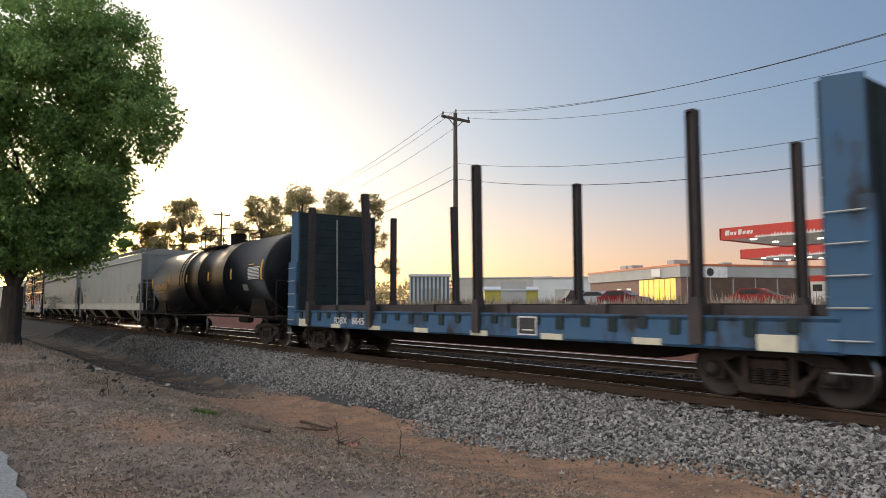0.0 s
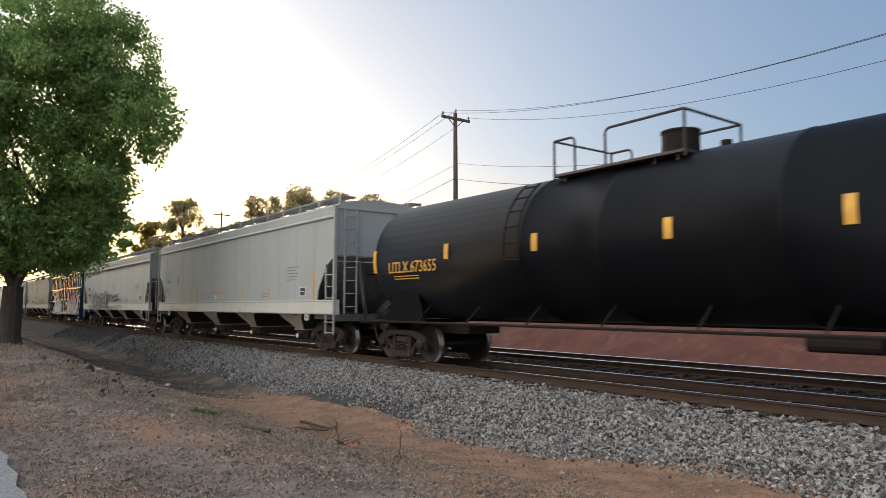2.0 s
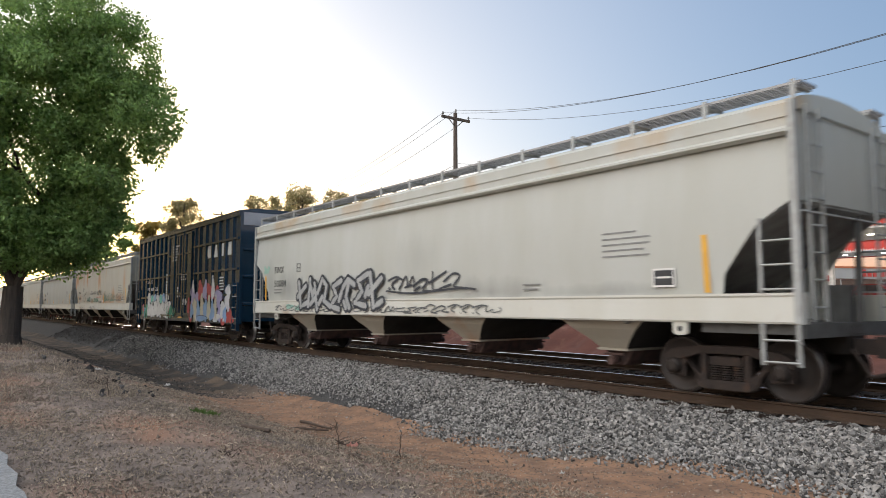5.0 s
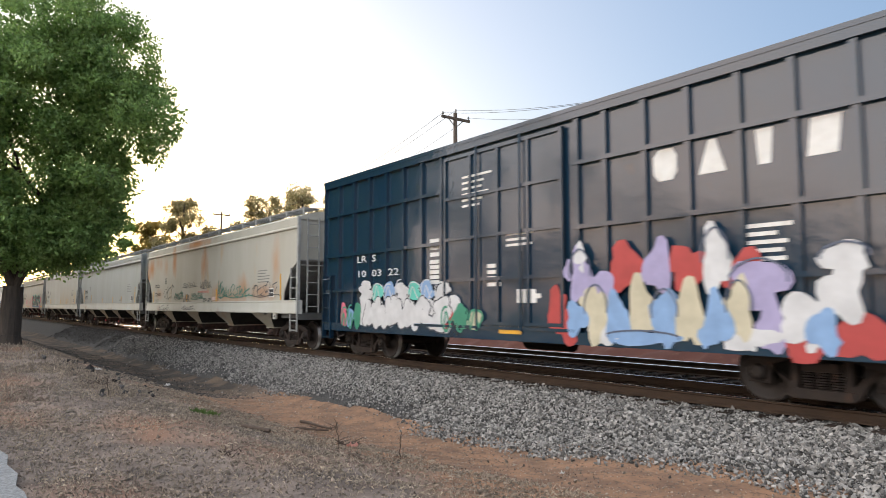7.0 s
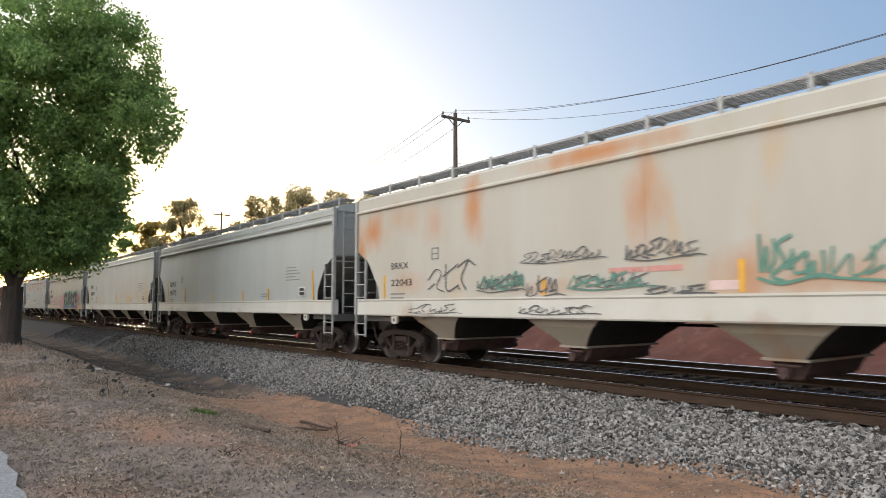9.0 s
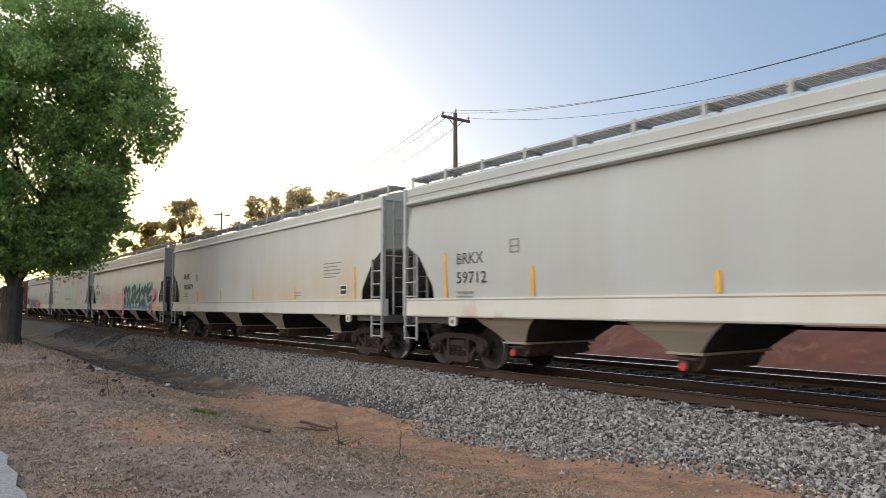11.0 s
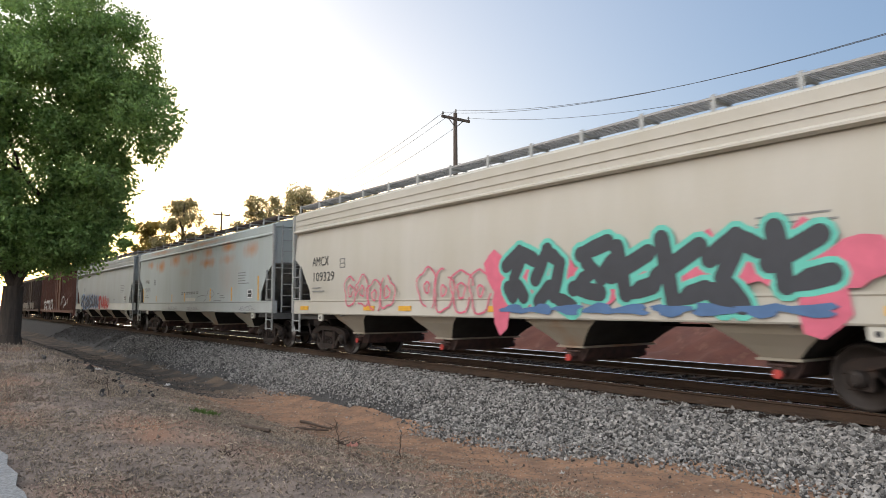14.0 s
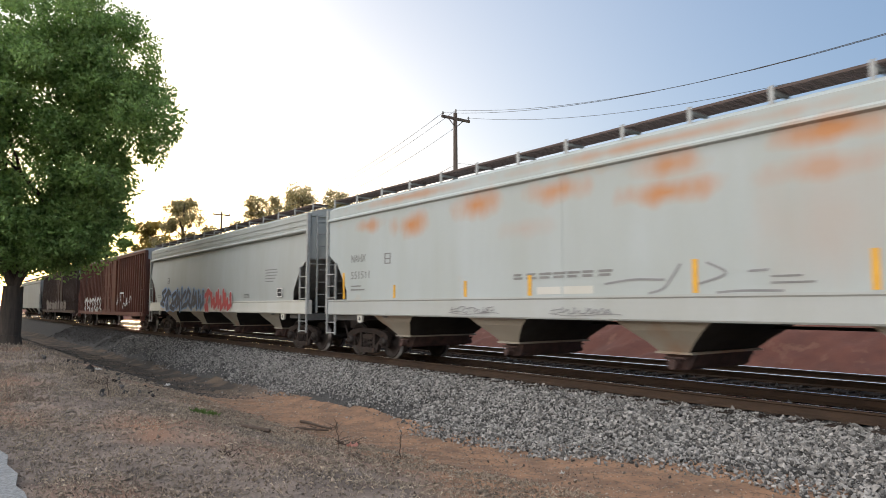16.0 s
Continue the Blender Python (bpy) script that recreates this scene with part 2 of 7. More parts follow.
M["straw"] = material("dry straw", (0.37, 0.30, 0.225), 0.9, second=(0.24, 0.195, 0.15), scale=1, random_tint=0.5)
M["weed"] = material("green weed", (0.10, 0.17, 0.03), 0.7, random_tint=0.3)
M["twig"] = material("dead twig", (0.075, 0.05, 0.035), 0.9, bump=0.3)
M["litter"] = material("crumpled pink litter", (0.62, 0.30, 0.24), 0.6)
M["pebble"] = material("loose pebbles", (0.31, 0.25, 0.195), 0.9, second=(0.16, 0.125, 0.098), scale=10, random_tint=0.7)
M["asphalt"] = material("worn pale asphalt", (0.29, 0.30, 0.305), 0.9, second=(0.17, 0.175, 0.18), scale=34, amount=0.4, bump=0.8, bump_scale=70, fine=60)


def ground_material():
    """Grey-brown verge soil, bare red clay soil along the toe of the ballast and dark ditch soil with the tree's shade
    painted in, each fading into the next.
    """
    m = material("dry earth with straw and gravel", (0.25, 0.198, 0.165), 0.95, second=(0.105, 0.084, 0.073), spec=0.12, scale=2.4, amount=0.5, bump=0.9, bump_scale=26,
                 third=(0.26, 0.145, 0.095), third_at=0.51, third_scale=0.55, third_stretch=(0.6, 1.2, 1), wide=0.2, fine=34)
    n, l = m.node_tree.nodes, m.node_tree.links
    shader = n["Principled BSDF"]
    soil = shader.inputs["Base Color"].links[0].from_socket
    tc = n.new("ShaderNodeTexCoord")
    sep = n.new("ShaderNodeSeparateXYZ")
    l.new(tc.outputs["Object"], sep.inputs[0])

    def grain(sc, detail):
        t = n.new("ShaderNodeTexNoise")
        t.inputs["Scale"].default_value, t.inputs["Detail"].default_value = sc, detail
        l.new(tc.outputs["Object"], t.inputs["Vector"])
        return t.outputs["Fac"]

    def maths(op, a, b):
        k = n.new("ShaderNodeMath")
        k.operation = op
        for sock, val in zip(k.inputs, (a, b)):
            if isinstance(val, (int, float)):
                sock.default_value = val
            else:
                l.new(val, sock)
        return k.outputs[0]

    def ramp(v, lo, hi, a=0.0, b=1.0):
        r = n.new("ShaderNodeMapRange")
        r.interpolation_type = "SMOOTHSTEP"
        r.inputs["From Min"].default_value, r.inputs["From Max"].default_value = lo, hi
        r.inputs["To Min"].default_value, r.inputs["To Max"].default_value = a, b
        l.new(v, r.inputs["Value"])
        return r.outputs[0]

    def over(fac, under, top):
        x = n.new("ShaderNodeMix")
        x.data_type = "RGBA"
        l.new(fac, x.inputs["Factor"])
        for sock, val in ((x.inputs[6], under), (x.inputs[7], top)):
            if isinstance(val, tuple):
                sock.default_value = (*val, 1)
            else:
                l.new(val, sock)
        return x.outputs[2]

    wob = maths("MULTIPLY", maths("SUBTRACT", grain(0.55, 7.0), 0.5), 4.2)
    y = maths("ADD", sep.outputs["Y"], wob)
    x = maths("ADD", sep.outputs["X"], maths("MULTIPLY", wob, 1.6))
    clay = over(ramp(grain(2.6, 8.0), 0.36, 0.64), (0.29, 0.165, 0.10), (0.185, 0.112, 0.074))
    clay = over(ramp(grain(16.0, 4.0), 0.52, 0.7), clay, (0.11, 0.078, 0.058))
    red = maths("MULTIPLY", ramp(y, -7.3, -6.3), ramp(x, -20.0, -16.5))
    out = over(maths("MULTIPLY", red, 0.9), soil, clay)
    # dark ditch soil, with the tree's shadow over it put into the colour
    dim = over(ramp(grain(1.3, 8.0), 0.4, 0.68), (0.05, 0.043, 0.038), (0.125, 0.092, 0.066))
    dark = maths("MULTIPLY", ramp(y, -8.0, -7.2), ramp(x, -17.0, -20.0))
    out = over(dark, out, dim)
    l.new(out, shader.inputs["Base Color"])
    return m


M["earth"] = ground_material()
M["clay"] = material("raw red clay bank", (0.135, 0.048, 0.031), 0.95, second=(0.095, 0.036, 0.025), scale=1.6, stretch=(1, 1, 2), bump=0.8, bump_scale=5, third=(0.155, 0.07, 0.046), third_at=0.58, third_scale=2)
M["field"] = material("dry roadside grass", (0.30, 0.25, 0.11), 0.95, second=(0.19, 0.18, 0.07), scale=0.5, bump=0.5, bump_scale=8)


# ---- mesh helpers ----
def box(bm, x0, x1, y0, y1, z0, z1):
    v = [bm.verts.new((x, y, z)) for x in (x0, x1) for y in (y0, y1) for z in (z0, z1)]
    for f in ((0, 1, 3, 2), (4, 6, 7, 5), (0, 4, 5, 1), (2, 3, 7, 6), (0, 2, 6, 4), (1, 5, 7, 3)):
        bm.faces.new([v[i] for i in f])
    return v


def prism(bm, pts, y0, y1, axis="y"):
    """A flat outline pushed from y0 to y1: points are (x, z) for axis y, (y, z) for axis x and (x, y) for axis z."""
    put = {"y": lambda p, d: (p[0], d, p[1]), "x": lambda p, d: (d, p[0], p[1]), "z": lambda p, d: (p[0], p[1], d)}[axis]
    a, b = [bm.verts.new(put(p, y0)) for p in pts], [bm.verts.new(put(p, y1)) for p in pts]
    n = len(pts)
    bm.faces.new(a)
    bm.faces.new(b[::-1])
    for i in range(n):
        bm.faces.new((a[i], b[i], b[(i + 1) % n], a[(i + 1) % n]))


def rod(bm, a, b, r, n=6, r2=None):
    a, b = Vector(a), Vector(b)
    d = (b - a).normalized()
    s = d.orthogonal().normalized()
    u = d.cross(s)
    r2 = r if r2 is None else r2
    lo, hi = [], []
    for i in range(n):
        w = 2 * math.pi * i / n
        o = s * math.cos(w) + u * math.sin(w)
        lo.append(bm.verts.new(a + o * r))
        hi.append(bm.verts.new(b + o * r2))
    bm.faces.new(lo[::-1])
    bm.faces.new(hi)
    for i in range(n):
        bm.faces.new((lo[i], lo[(i + 1) % n], hi[(i + 1) % n], hi[i]))


def lathe(bm, profile, axis_y=True, n=28, mats=None, closed=True):
    """Turns (radius, along) points round the y axis (or the x axis)."""
    rings = []
    for r, y in profile:
        ring = []
        for i in range(n):
            w = 2 * math.pi * i / n
            c, s = r * math.cos(w), r * math.sin(w)
            ring.append(bm.verts.new((c, y, s) if axis_y else (y, c, s)))
        rings.append(ring)
    for k in range(len(rings) - 1):
        for i in range(n):
            f = bm.faces.new((rings[k][i], rings[k][(i + 1) % n], rings[k + 1][(i + 1) % n], rings[k + 1][i]))
            f.smooth = True
            if mats:
                f.material_index = mats[k]
    if closed:
        bm.faces.new(rings[0][::-1])
        bm.faces.new(rings[-1])


def finish(bm, name, *mats):
    bmesh.ops.recalc_face_normals(bm, faces=bm.faces)
    me = bpy.data.meshes.new(name)
    bm.to_mesh(me)
    bm.free()
    for m in mats:
        me.materials.append(m)
    return me


def part(name, bm, mat, parent, label="", kind=""):
    me = bm if isinstance(bm, bpy.types.Mesh) else finish(bm, name, *(mat if isinstance(mat, (list, tuple)) else [mat]))
    ob = new(name, me)
    ob.parent = parent
    return tagged(ob, label, kind=kind)


def thing(name, label, category, group="", at=None):
    ob = new(name)
    ob.empty_display_size = 0.3
    if at:
        ob.matrix_basis = at
    return tagged(ob, label, category, group)


def solid(name, bm, mat, label="", category="", group="", kind=""):
    return tagged(new(name, finish(bm, name, *(mat if isinstance(mat, (list, tuple)) else [mat]))), label, category, group, kind)


def mesh_of(name, verts, faces, mat):
    me = bpy.data.meshes.new(name)
    me.from_pydata(np.asarray(verts).tolist(), [], np.asarray(faces).tolist())
    me.materials.append(mat)
    return me


def lettering(text, size, mat, x, z, y, width=None, spacing=1.0):
    """Raised lettering as a mesh on the near side of a wagon, its left end at x and its foot at z."""
    cu = bpy.data.curves.new("lettering", "FONT")
    cu.body, cu.size, cu.extrude, cu.resolution_u, cu.space_character = text, size, 0.002, 2, spacing
    ob = new("lettering", cu)
    bpy.context.view_layer.update()
    me = bpy.data.meshes.new_from_object(ob.evaluated_get(bpy.context.evaluated_depsgraph_get()))
    bpy.data.objects.remove(ob)
    v = np.zeros(len(me.vertices) * 3)
    me.vertices.foreach_get("co", v)
    v = v.reshape(-1, 3)
    sx = width / max(v[:, 0].max(), 1e-3) if width else 1
    me.vertices.foreach_set("co", np.stack([x + v[:, 0] * sx, y - v[:, 2], z + v[:, 1]], 1).ravel())
    me.materials.clear()
    me.materials.append(mat)
    return me


def text_bars(bm, x, z, y, width, rows, pitch=0.09, high=0.045, rng=random):
    """Small stencilled lines that cannot be read, as rows of bars."""
    for i in range(rows):
        w = width * rng.uniform(0.6, 1.0)
        box(bm, x, x + w, y - 0.004, y + 0.002, z - i * pitch - high, z - i * pitch)


# ---- ground ----
def smooth(a, b, x):
    t = np.clip((x - a) / (b - a), 0, 1)
    return t * t * (3 - 2 * t)


def ground_z(x, y):
    """Height of the land: a verge by the road, a ditch along the ballast, the track bed, a clay bank and the flat land behind it."""
    x, y = np.asarray(x, float), np.asarray(y, float)
    d = y + 10.955
    crest = -0.22 + 0.24 * smooth(-9, -26, x)
    ditch = -0.50 - 0.44 * smooth(-3.6, -11.6, x) - 0.18 * smooth(-11.6, -26, x)
    z = crest + (ditch - crest) * smooth(2.6, 6.6, d)
    z = z + (-0.215 - z) * smooth(7.3, 9.75, d) ** 0.8
    z = z + (-0.42 - z) * smooth(16.2, 17.2, d)
    z = z + 1.62 * smooth(17.2, 20.6, d) + 0.12 * smooth(20.6, 40, d)
    k = 0.030 * smooth(0.9, 1.6, d) * (1 - smooth(8.6, 9.6, d)) + 0.14 * smooth(17.2, 18.2, d) * (1 - smooth(21, 23, d))
    w = np.sin(1.13 * x + 1.7 * np.sin(0.71 * y + 0.4 * x)) + np.sin(1.9 * y + 1.3 * np.sin(0.83 * x + 0.5)) + 0.6 * np.sin(3.7 * x + 2.1 * np.sin(2.3 * y)) + 0.5 * np.sin(4.9 * y + 1.9 * np.sin(3.1 * x + 1.0)) + 0.35 * np.sin(9.3 * x + 2.0 * np.sin(7.7 * y))
    return z + k * w * 0.55


def build_ground():
    xs = np.concatenate([[-1500, -900, -500, -300, -200, -150], np.arange(-120, -40, 2.0), np.arange(-40, 4, 0.16), np.arange(4, 40, 3), [60, 100, 200, 400, 900, 1500]])
    ys = np.concatenate([[-1500, -600, -200, -80, -40, -24, -18, -15], np.arange(-13.5, -1.0, 0.12), np.arange(-1.0, 5.0, 0.5), np.arange(5.0, 12, 0.2), np.arange(12, 30, 2.0), [40, 60, 90, 140, 200, 300, 600, 1500]])
    gx, gy = np.meshgrid(xs, ys, indexing="ij")
    z = ground_z(gx, gy)
    nx, ny = len(xs), len(ys)
    idx = np.arange(nx * ny).reshape(nx, ny)
    f = np.stack([idx[:-1, :-1], idx[1:, :-1], idx[1:, 1:], idx[:-1, 1:]], -1).reshape(-1, 4)
    me = mesh_of("ground", np.stack([gx, gy, z], -1).reshape(-1, 3), f, M["earth"])
    for k in ("ballast", "clay", "field", "cinder"):
        me.materials.append(M[k])
    yc, xc = (gy[:-1, :-1] + gy[1:, 1:]) / 2, (gx[:-1, :-1] + gx[1:, 1:]) / 2
    wob = np.vectorize(lambda a, b: noise.noise(Vector((a, b, 3)) * 0.8) * 0.45)(xc, yc)
    mi = np.where(yc + wob * 0.4 > -3.25, 1, 0)
    mi = np.where((yc > -0.75) & (yc < 6.2), 4, mi)
    mi = np.where(yc > 6.1, 2, mi)
    mi = np.where(yc > 9.7, 3, mi)
    mi = np.where(yc < -14, 3, mi)
    me.polygons.foreach_set("material_index", mi.ravel().astype(np.int32))
    me.polygons.foreach_set("use_smooth", np.ones(len(f), bool))
    tagged(new("ground", me), "dry earth verge, ballast bed and red clay bank", "ground", kind="structure")
    bm = bmesh.new()
    pts = [(-400, -10.3), (-60, -10.25), (-30, -10.15), (-18, -10.27), (-12, -10.27), (-10.8, -10.22), (-10.2, -10.28), (-9.7, -10.23), (-9.2, -10.27), (-8.7, -10.2), (-8.2, -10.25), (-7.7, -10.2), (-7.2, -10.26), (-6.9, -10.22), (-5, -10.27), (8, -10.27), (400, -10.3), (400, -17.5), (-400, -17.5)]
    prism(bm, pts, -0.5, -0.165, "z")
    solid("road", bm, M["asphalt"], "pale worn asphalt road edge beside the verge", "road", kind="structure")


build_ground()


def stones(name, n, xr, yr, size, mat, label, category, sink=0.3, seed=1, dens=None):
    """Loose stones as one heap of small crooked blocks lying on the land."""
    rg = np.random.RandomState(seed)
    x, y = rg.uniform(*xr, n), rg.uniform(*yr, n)
    if dens is not None:
        k = rg.rand(n) < dens(x, y)
        x, y = x[k], y[k]
        n = len(x)
    z = ground_z(x, y)
    s = size * rg.lognormal(0, 0.28, n)
    base = np.array([(1, 0, 0), (-1, 0, 0), (0, 1, 0), (0, -1, 0), (0, 0, 1), (0, 0, -1)], float) * 0.72
    v = base[None] * rg.uniform(0.62, 1.15, (n, 6, 1)) + rg.uniform(-0.24, 0.24, (n, 6, 3))
    q = rg.normal(size=(n, 4))
    q /= np.linalg.norm(q, axis=1)[:, None]
    w, a, b, c = q.T
    rot = np.stack([1 - 2 * (b * b + c * c), 2 * (a * b - c * w), 2 * (a * c + b * w), 2 * (a * b + c * w), 1 - 2 * (a * a + c * c), 2 * (b * c - a * w),
                    2 * (a * c - b * w), 2 * (b * c + a * w), 1 - 2 * (a * a + b * b)], -1).reshape(n, 3, 3)
    v = np.einsum("nij,nkj->nki", rot, v * np.array([1.0, 0.85, 0.7])) * s[:, None, None]
    v += np.stack([x, y, z + s * sink], -1)[:, None]
    f = np.array([(0, 2, 4), (2, 1, 4), (1, 3, 4), (3, 0, 4), (2, 0, 5), (1, 2, 5), (3, 1, 5), (0, 3, 5)])
    faces = (f[None] + 6 * np.arange(n)[:, None, None]).reshape(-1, 3)
    return tagged(new(name, mesh_of(name, v.reshape(-1, 3), faces, mat)), label, category, kind="stuff")


def toe(x, y):
    return np.clip((y + 4.1 - 0.75 * smooth(-7, -15, x) + 0.12 * np.sin(x * 1.7) + 0.14 * np.sin(x * 0.6)) / 0.9, 0.015, 1) ** 1.4


def clean(x, y):
    return toe(x, y) * np.clip((x + 44 + 1.5 * np.sin(y * 2.3)) / 24, 0, 1)


# the share of dark stones grows down the line
def dark_share(x, y):
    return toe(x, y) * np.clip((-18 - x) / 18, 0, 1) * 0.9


stones("ballast", 175000, (-42, 0.5), (-4.3, -0.9), 0.040, M["stone"], "loose grey crushed granite ballast", "gravel", dens=clean, seed=2)
stones("sooty_ballast", 34000, (-62, -15), (-4.8, -0.9), 0.048, M["stone_dark"], "dark ballast stones further down the line", "gravel", dens=dark_share, seed=3)
stones("ballast", 9000, (-30, 0.5), (-0.6, 5.4), 0.05, M["stone_dark"], "dark ballast stones between the rails", "gravel", seed=4)
stones("pebbles", 26000, (-20, -0.5), (-10.2, -3.4), 0.012, M["pebble"], "small brown pebbles on dry earth", "gravel", seed=5)
stones("ditch_rocks", 45, (-22, -13.5), (-8.4, -7.0), 0.085, M["stone_dark"], "dark broken rocks at the ditch edge", "rocks", seed=12)
stones("sooty_pebbles", 9000, (-48, -17.5), (-7.0, -3.9), 0.026, M["stone_dark"], "dark grit in the ditch", "gravel", seed=14)
stones("pebbles", 700, (-26, -0.5), (-10.0, -3.6), 0.03, M["pebble"], "small brown pebbles on dry earth", "gravel", seed=6)


# ---- tracks ----
def rail_mesh(x0, x1):
    bm = bmesh.new()
    half = [(0.011, 0.0), (0.024, -0.003), (0.033, -0.009), (0.036, -0.016), (0.036, -0.035), (0.010, -0.05), (0.009, -0.13), (0.07, -0.158), (0.07, -0.175)]
    pts = [(-a, b) for a, b in half[::-1]] + half
    prism(bm, [(a, b) for a, b in pts], x0, x1, "x")
    bm.faces.ensure_lookup_table()
    me = finish(bm, "rail", M["rail"], M["railtop"])
    for p in me.polygons:
        if p.normal.z > 0.7 and p.center.z > -0.012:
            p.material_index = 1
    return me


def build_track(y, label):
    tr = thing("railway_track", label, "railway track", "parallel tracks", pose(0, y, 0))
    rm = rail_mesh(-420, 60)
    for s in (-0.755, 0.755):
        part("rail", rm, None, tr, "rusty steel rail with polished head").location = (0, s, 0)
    bm = bmesh.new()
    box(bm, -0.115, 0.115, -1.3, 1.3, -0.36, -0.176)
    bmesh.ops.bevel(bm, geom=bm.edges[:], offset=0.012, segments=1, affect="EDGES")
    tie = finish(bm, "tie", M["tie"])
    for i in range(130):
        o = part("tie", tie, None, tr)
        o.location = (1.0 - i * 0.52 + random.uniform(-0.03, 0.03), random.uniform(-0.04, 0.04), 0)
        o.rotation_euler = (0, 0, random.uniform(-0.02, 0.02))
    bm = bmesh.new()
    for s in (-0.755, 0.755):
        for i in range(60):
            x = 1.0 - i * 0.52
            box(bm, x - 0.1, x + 0.1, s - 0.16, s + 0.16, -0.177, -0.168)
    part("tie_plate", bm, M["rail"], tr, kind="stuff")
    return tr


build_track(0.0, "main railway track with rusty rails on timber ties")
build_track(3.96, "second railway track with polished rails behind the train")


# ---- wagons ----
WHEELSETS, WAGONS = [], []
RADIUS = 0.457


def truck_meshes():
    bm = bmesh.new()
    prism(bm, [(-1.08, 0.50), (-1.08, 0.62), (-0.92, 0.72), (-0.42, 0.80), (0.42, 0.80), (0.92, 0.72), (1.08, 0.62), (1.08, 0.50), (0.74, 0.56), (0.40, 0.67), (-0.40, 0.67), (-0.74, 0.56)], 0.93, 1.09)
    for s in (-1, 1):
        prism(bm, [(s * 0.7, 0.58), (s * 0.80, 0.62), (s * 0.36, 0.30), (s * 0.36, 0.14), (s * 0.48, 0.15)], 0.95, 1.07)
        box(bm, s * 0.36 - 0.055, s * 0.36 + 0.055, 0.94, 1.08, 0.2, 0.72)
        prism(bm, [(s * 0.70, 0.30), (s * 0.70, 0.58), (s * 1.04, 0.58), (s * 1.04, 0.30), (s * 0.7, 0.28), (s * 0.94, 0.42), (s * 0.81, 0.42), (s * 0.77, 0.28)], 0.96, 1.06)
    prism(bm, [(-0.46, 0.15), (-0.38, 0.12), (0.38, 0.12), (0.46, 0.15), (0.42, 0.27), (-0.42, 0.27)], 0.93, 1.10)
    bmesh.ops.recalc_face_normals(bm, faces=bm.faces)
    bmesh.ops.bevel(bm, geom=[e for e in bm.edges if e.calc_face_angle(0) > 0.5], offset=0.012, segments=1, affect="EDGES")
    frame_me = finish(bm, "side_frame", M["truck"])
    bm = bmesh.new()
    for x in (-0.2, 0.0, 0.2):
        for k in range(6):
            z = 0.285 + k * 0.036
            rod(bm, (x, 1.0, z), (x, 1.0, z + 0.022), 0.085, 10)
    box(bm, -0.27, 0.27, 0.94, 1.07, 0.50, 0.63)
    spring = finish(bm, "spring_nest", M["truck"])
    bm = bmesh.new()
    prism(bm, [(-1.0, 0.52), (-1.0, 0.66), (-0.3, 0.74), (0.3, 0.74), (1.0, 0.66), (1.0, 0.52), (0.3, 0.42), (-0.3, 0.42)], -0.2, 0.2, "x")
    rod(bm, (0, 0, 0.7), (0, 0, 0.98), 0.18, 12)
    bolster = finish(bm, "truck", M["under_dark"])
    bm = bmesh.new()
    prof, mats = [], []
    for s in (1,):
        prof = [(0.05, -1.16), (0.12, -1.15), (0.13, -1.0), (0.08, -0.98), (0.085, -0.83), (0.16, -0.82), (0.20, -0.79), (0.38, -0.80), (0.40, -0.825), (0.452, -0.83), (0.458, -0.82), (0.458, -0.725), (0.485, -0.705), (0.485, -0.69),
                (0.40, -0.70), (0.37, -0.74), (0.19, -0.74), (0.12, -0.70), (0.085, -0.66)]
    prof = prof + [(r, -y) for r, y in prof[::-1]]
    mats = [0] * (len(prof) - 1)
    for i in (9, 10, len(prof) - 11, len(prof) - 12):
        mats[i] = 1
    lathe(bm, prof, True, 32, mats)
    for w in range(3):
        a = 2 * math.pi * w / 3
        rod(bm, (0.075 * math.cos(a), -1.15, 0.075 * math.sin(a)), (0.075 * math.cos(a), -1.175, 0.075 * math.sin(a)), 0.02, 6)
    return frame_me, spring, bolster, finish(bm, "wheelset", M["wheel"], M["tread"])


FRAME, SPRING, BOLSTER, WHEELSET = truck_meshes()


def add_truck(wagon, x):
    tr = part("truck", BOLSTER, None, wagon, "rusty cast four-wheel truck")
    tr.location = (x, 0, 0)
    for s in (0, math.pi):
        part("side_frame", FRAME, None, tr).rotation_euler = (0, 0, math.pi - s)
        part("spring_nest", SPRING, None, tr, kind="stuff").rotation_euler = (0, 0, math.pi - s)
    for s in (-0.89, 0.89):
        w = part("wheelset", WHEELSET, None, tr, "steel wheels with bright worn treads")
        w.location = (s, 0, RADIUS)
        WHEELSETS.append((w, s))


def add_coupler(wagon, half, reach=0.75):
    for s in (-1, 1):
        bm = bmesh.new()
        x0 = s * (half - 0.2)
        x1 = s * (half + reach - 0.18)
        box(bm, min(x0, x1), max(x0, x1), -0.1, 0.1, 0.72, 0.94)
        prism(bm, [(s * (half + reach - 0.3), -0.2), (s * (half + reach), -0.17), (s * (half + reach + 0.04), 0.0), (s * (half + reach - 0.06), 0.2), (s * (half + reach - 0.3), 0.15)], 0.68, 0.98, "z")
        rod(bm, (s * (half + 0.05), -0.3, 0.8), (s * (half + 0.3), -0.34, 0.42), 0.03, 6)
        rod(bm, (s * (half + 0.3), -0.34, 0.42), (s * (half + reach), -0.3, 0.5), 0.03, 6)
        part("coupler", bm, M["truck"], wagon, "rusty knuckle coupler with air hose")


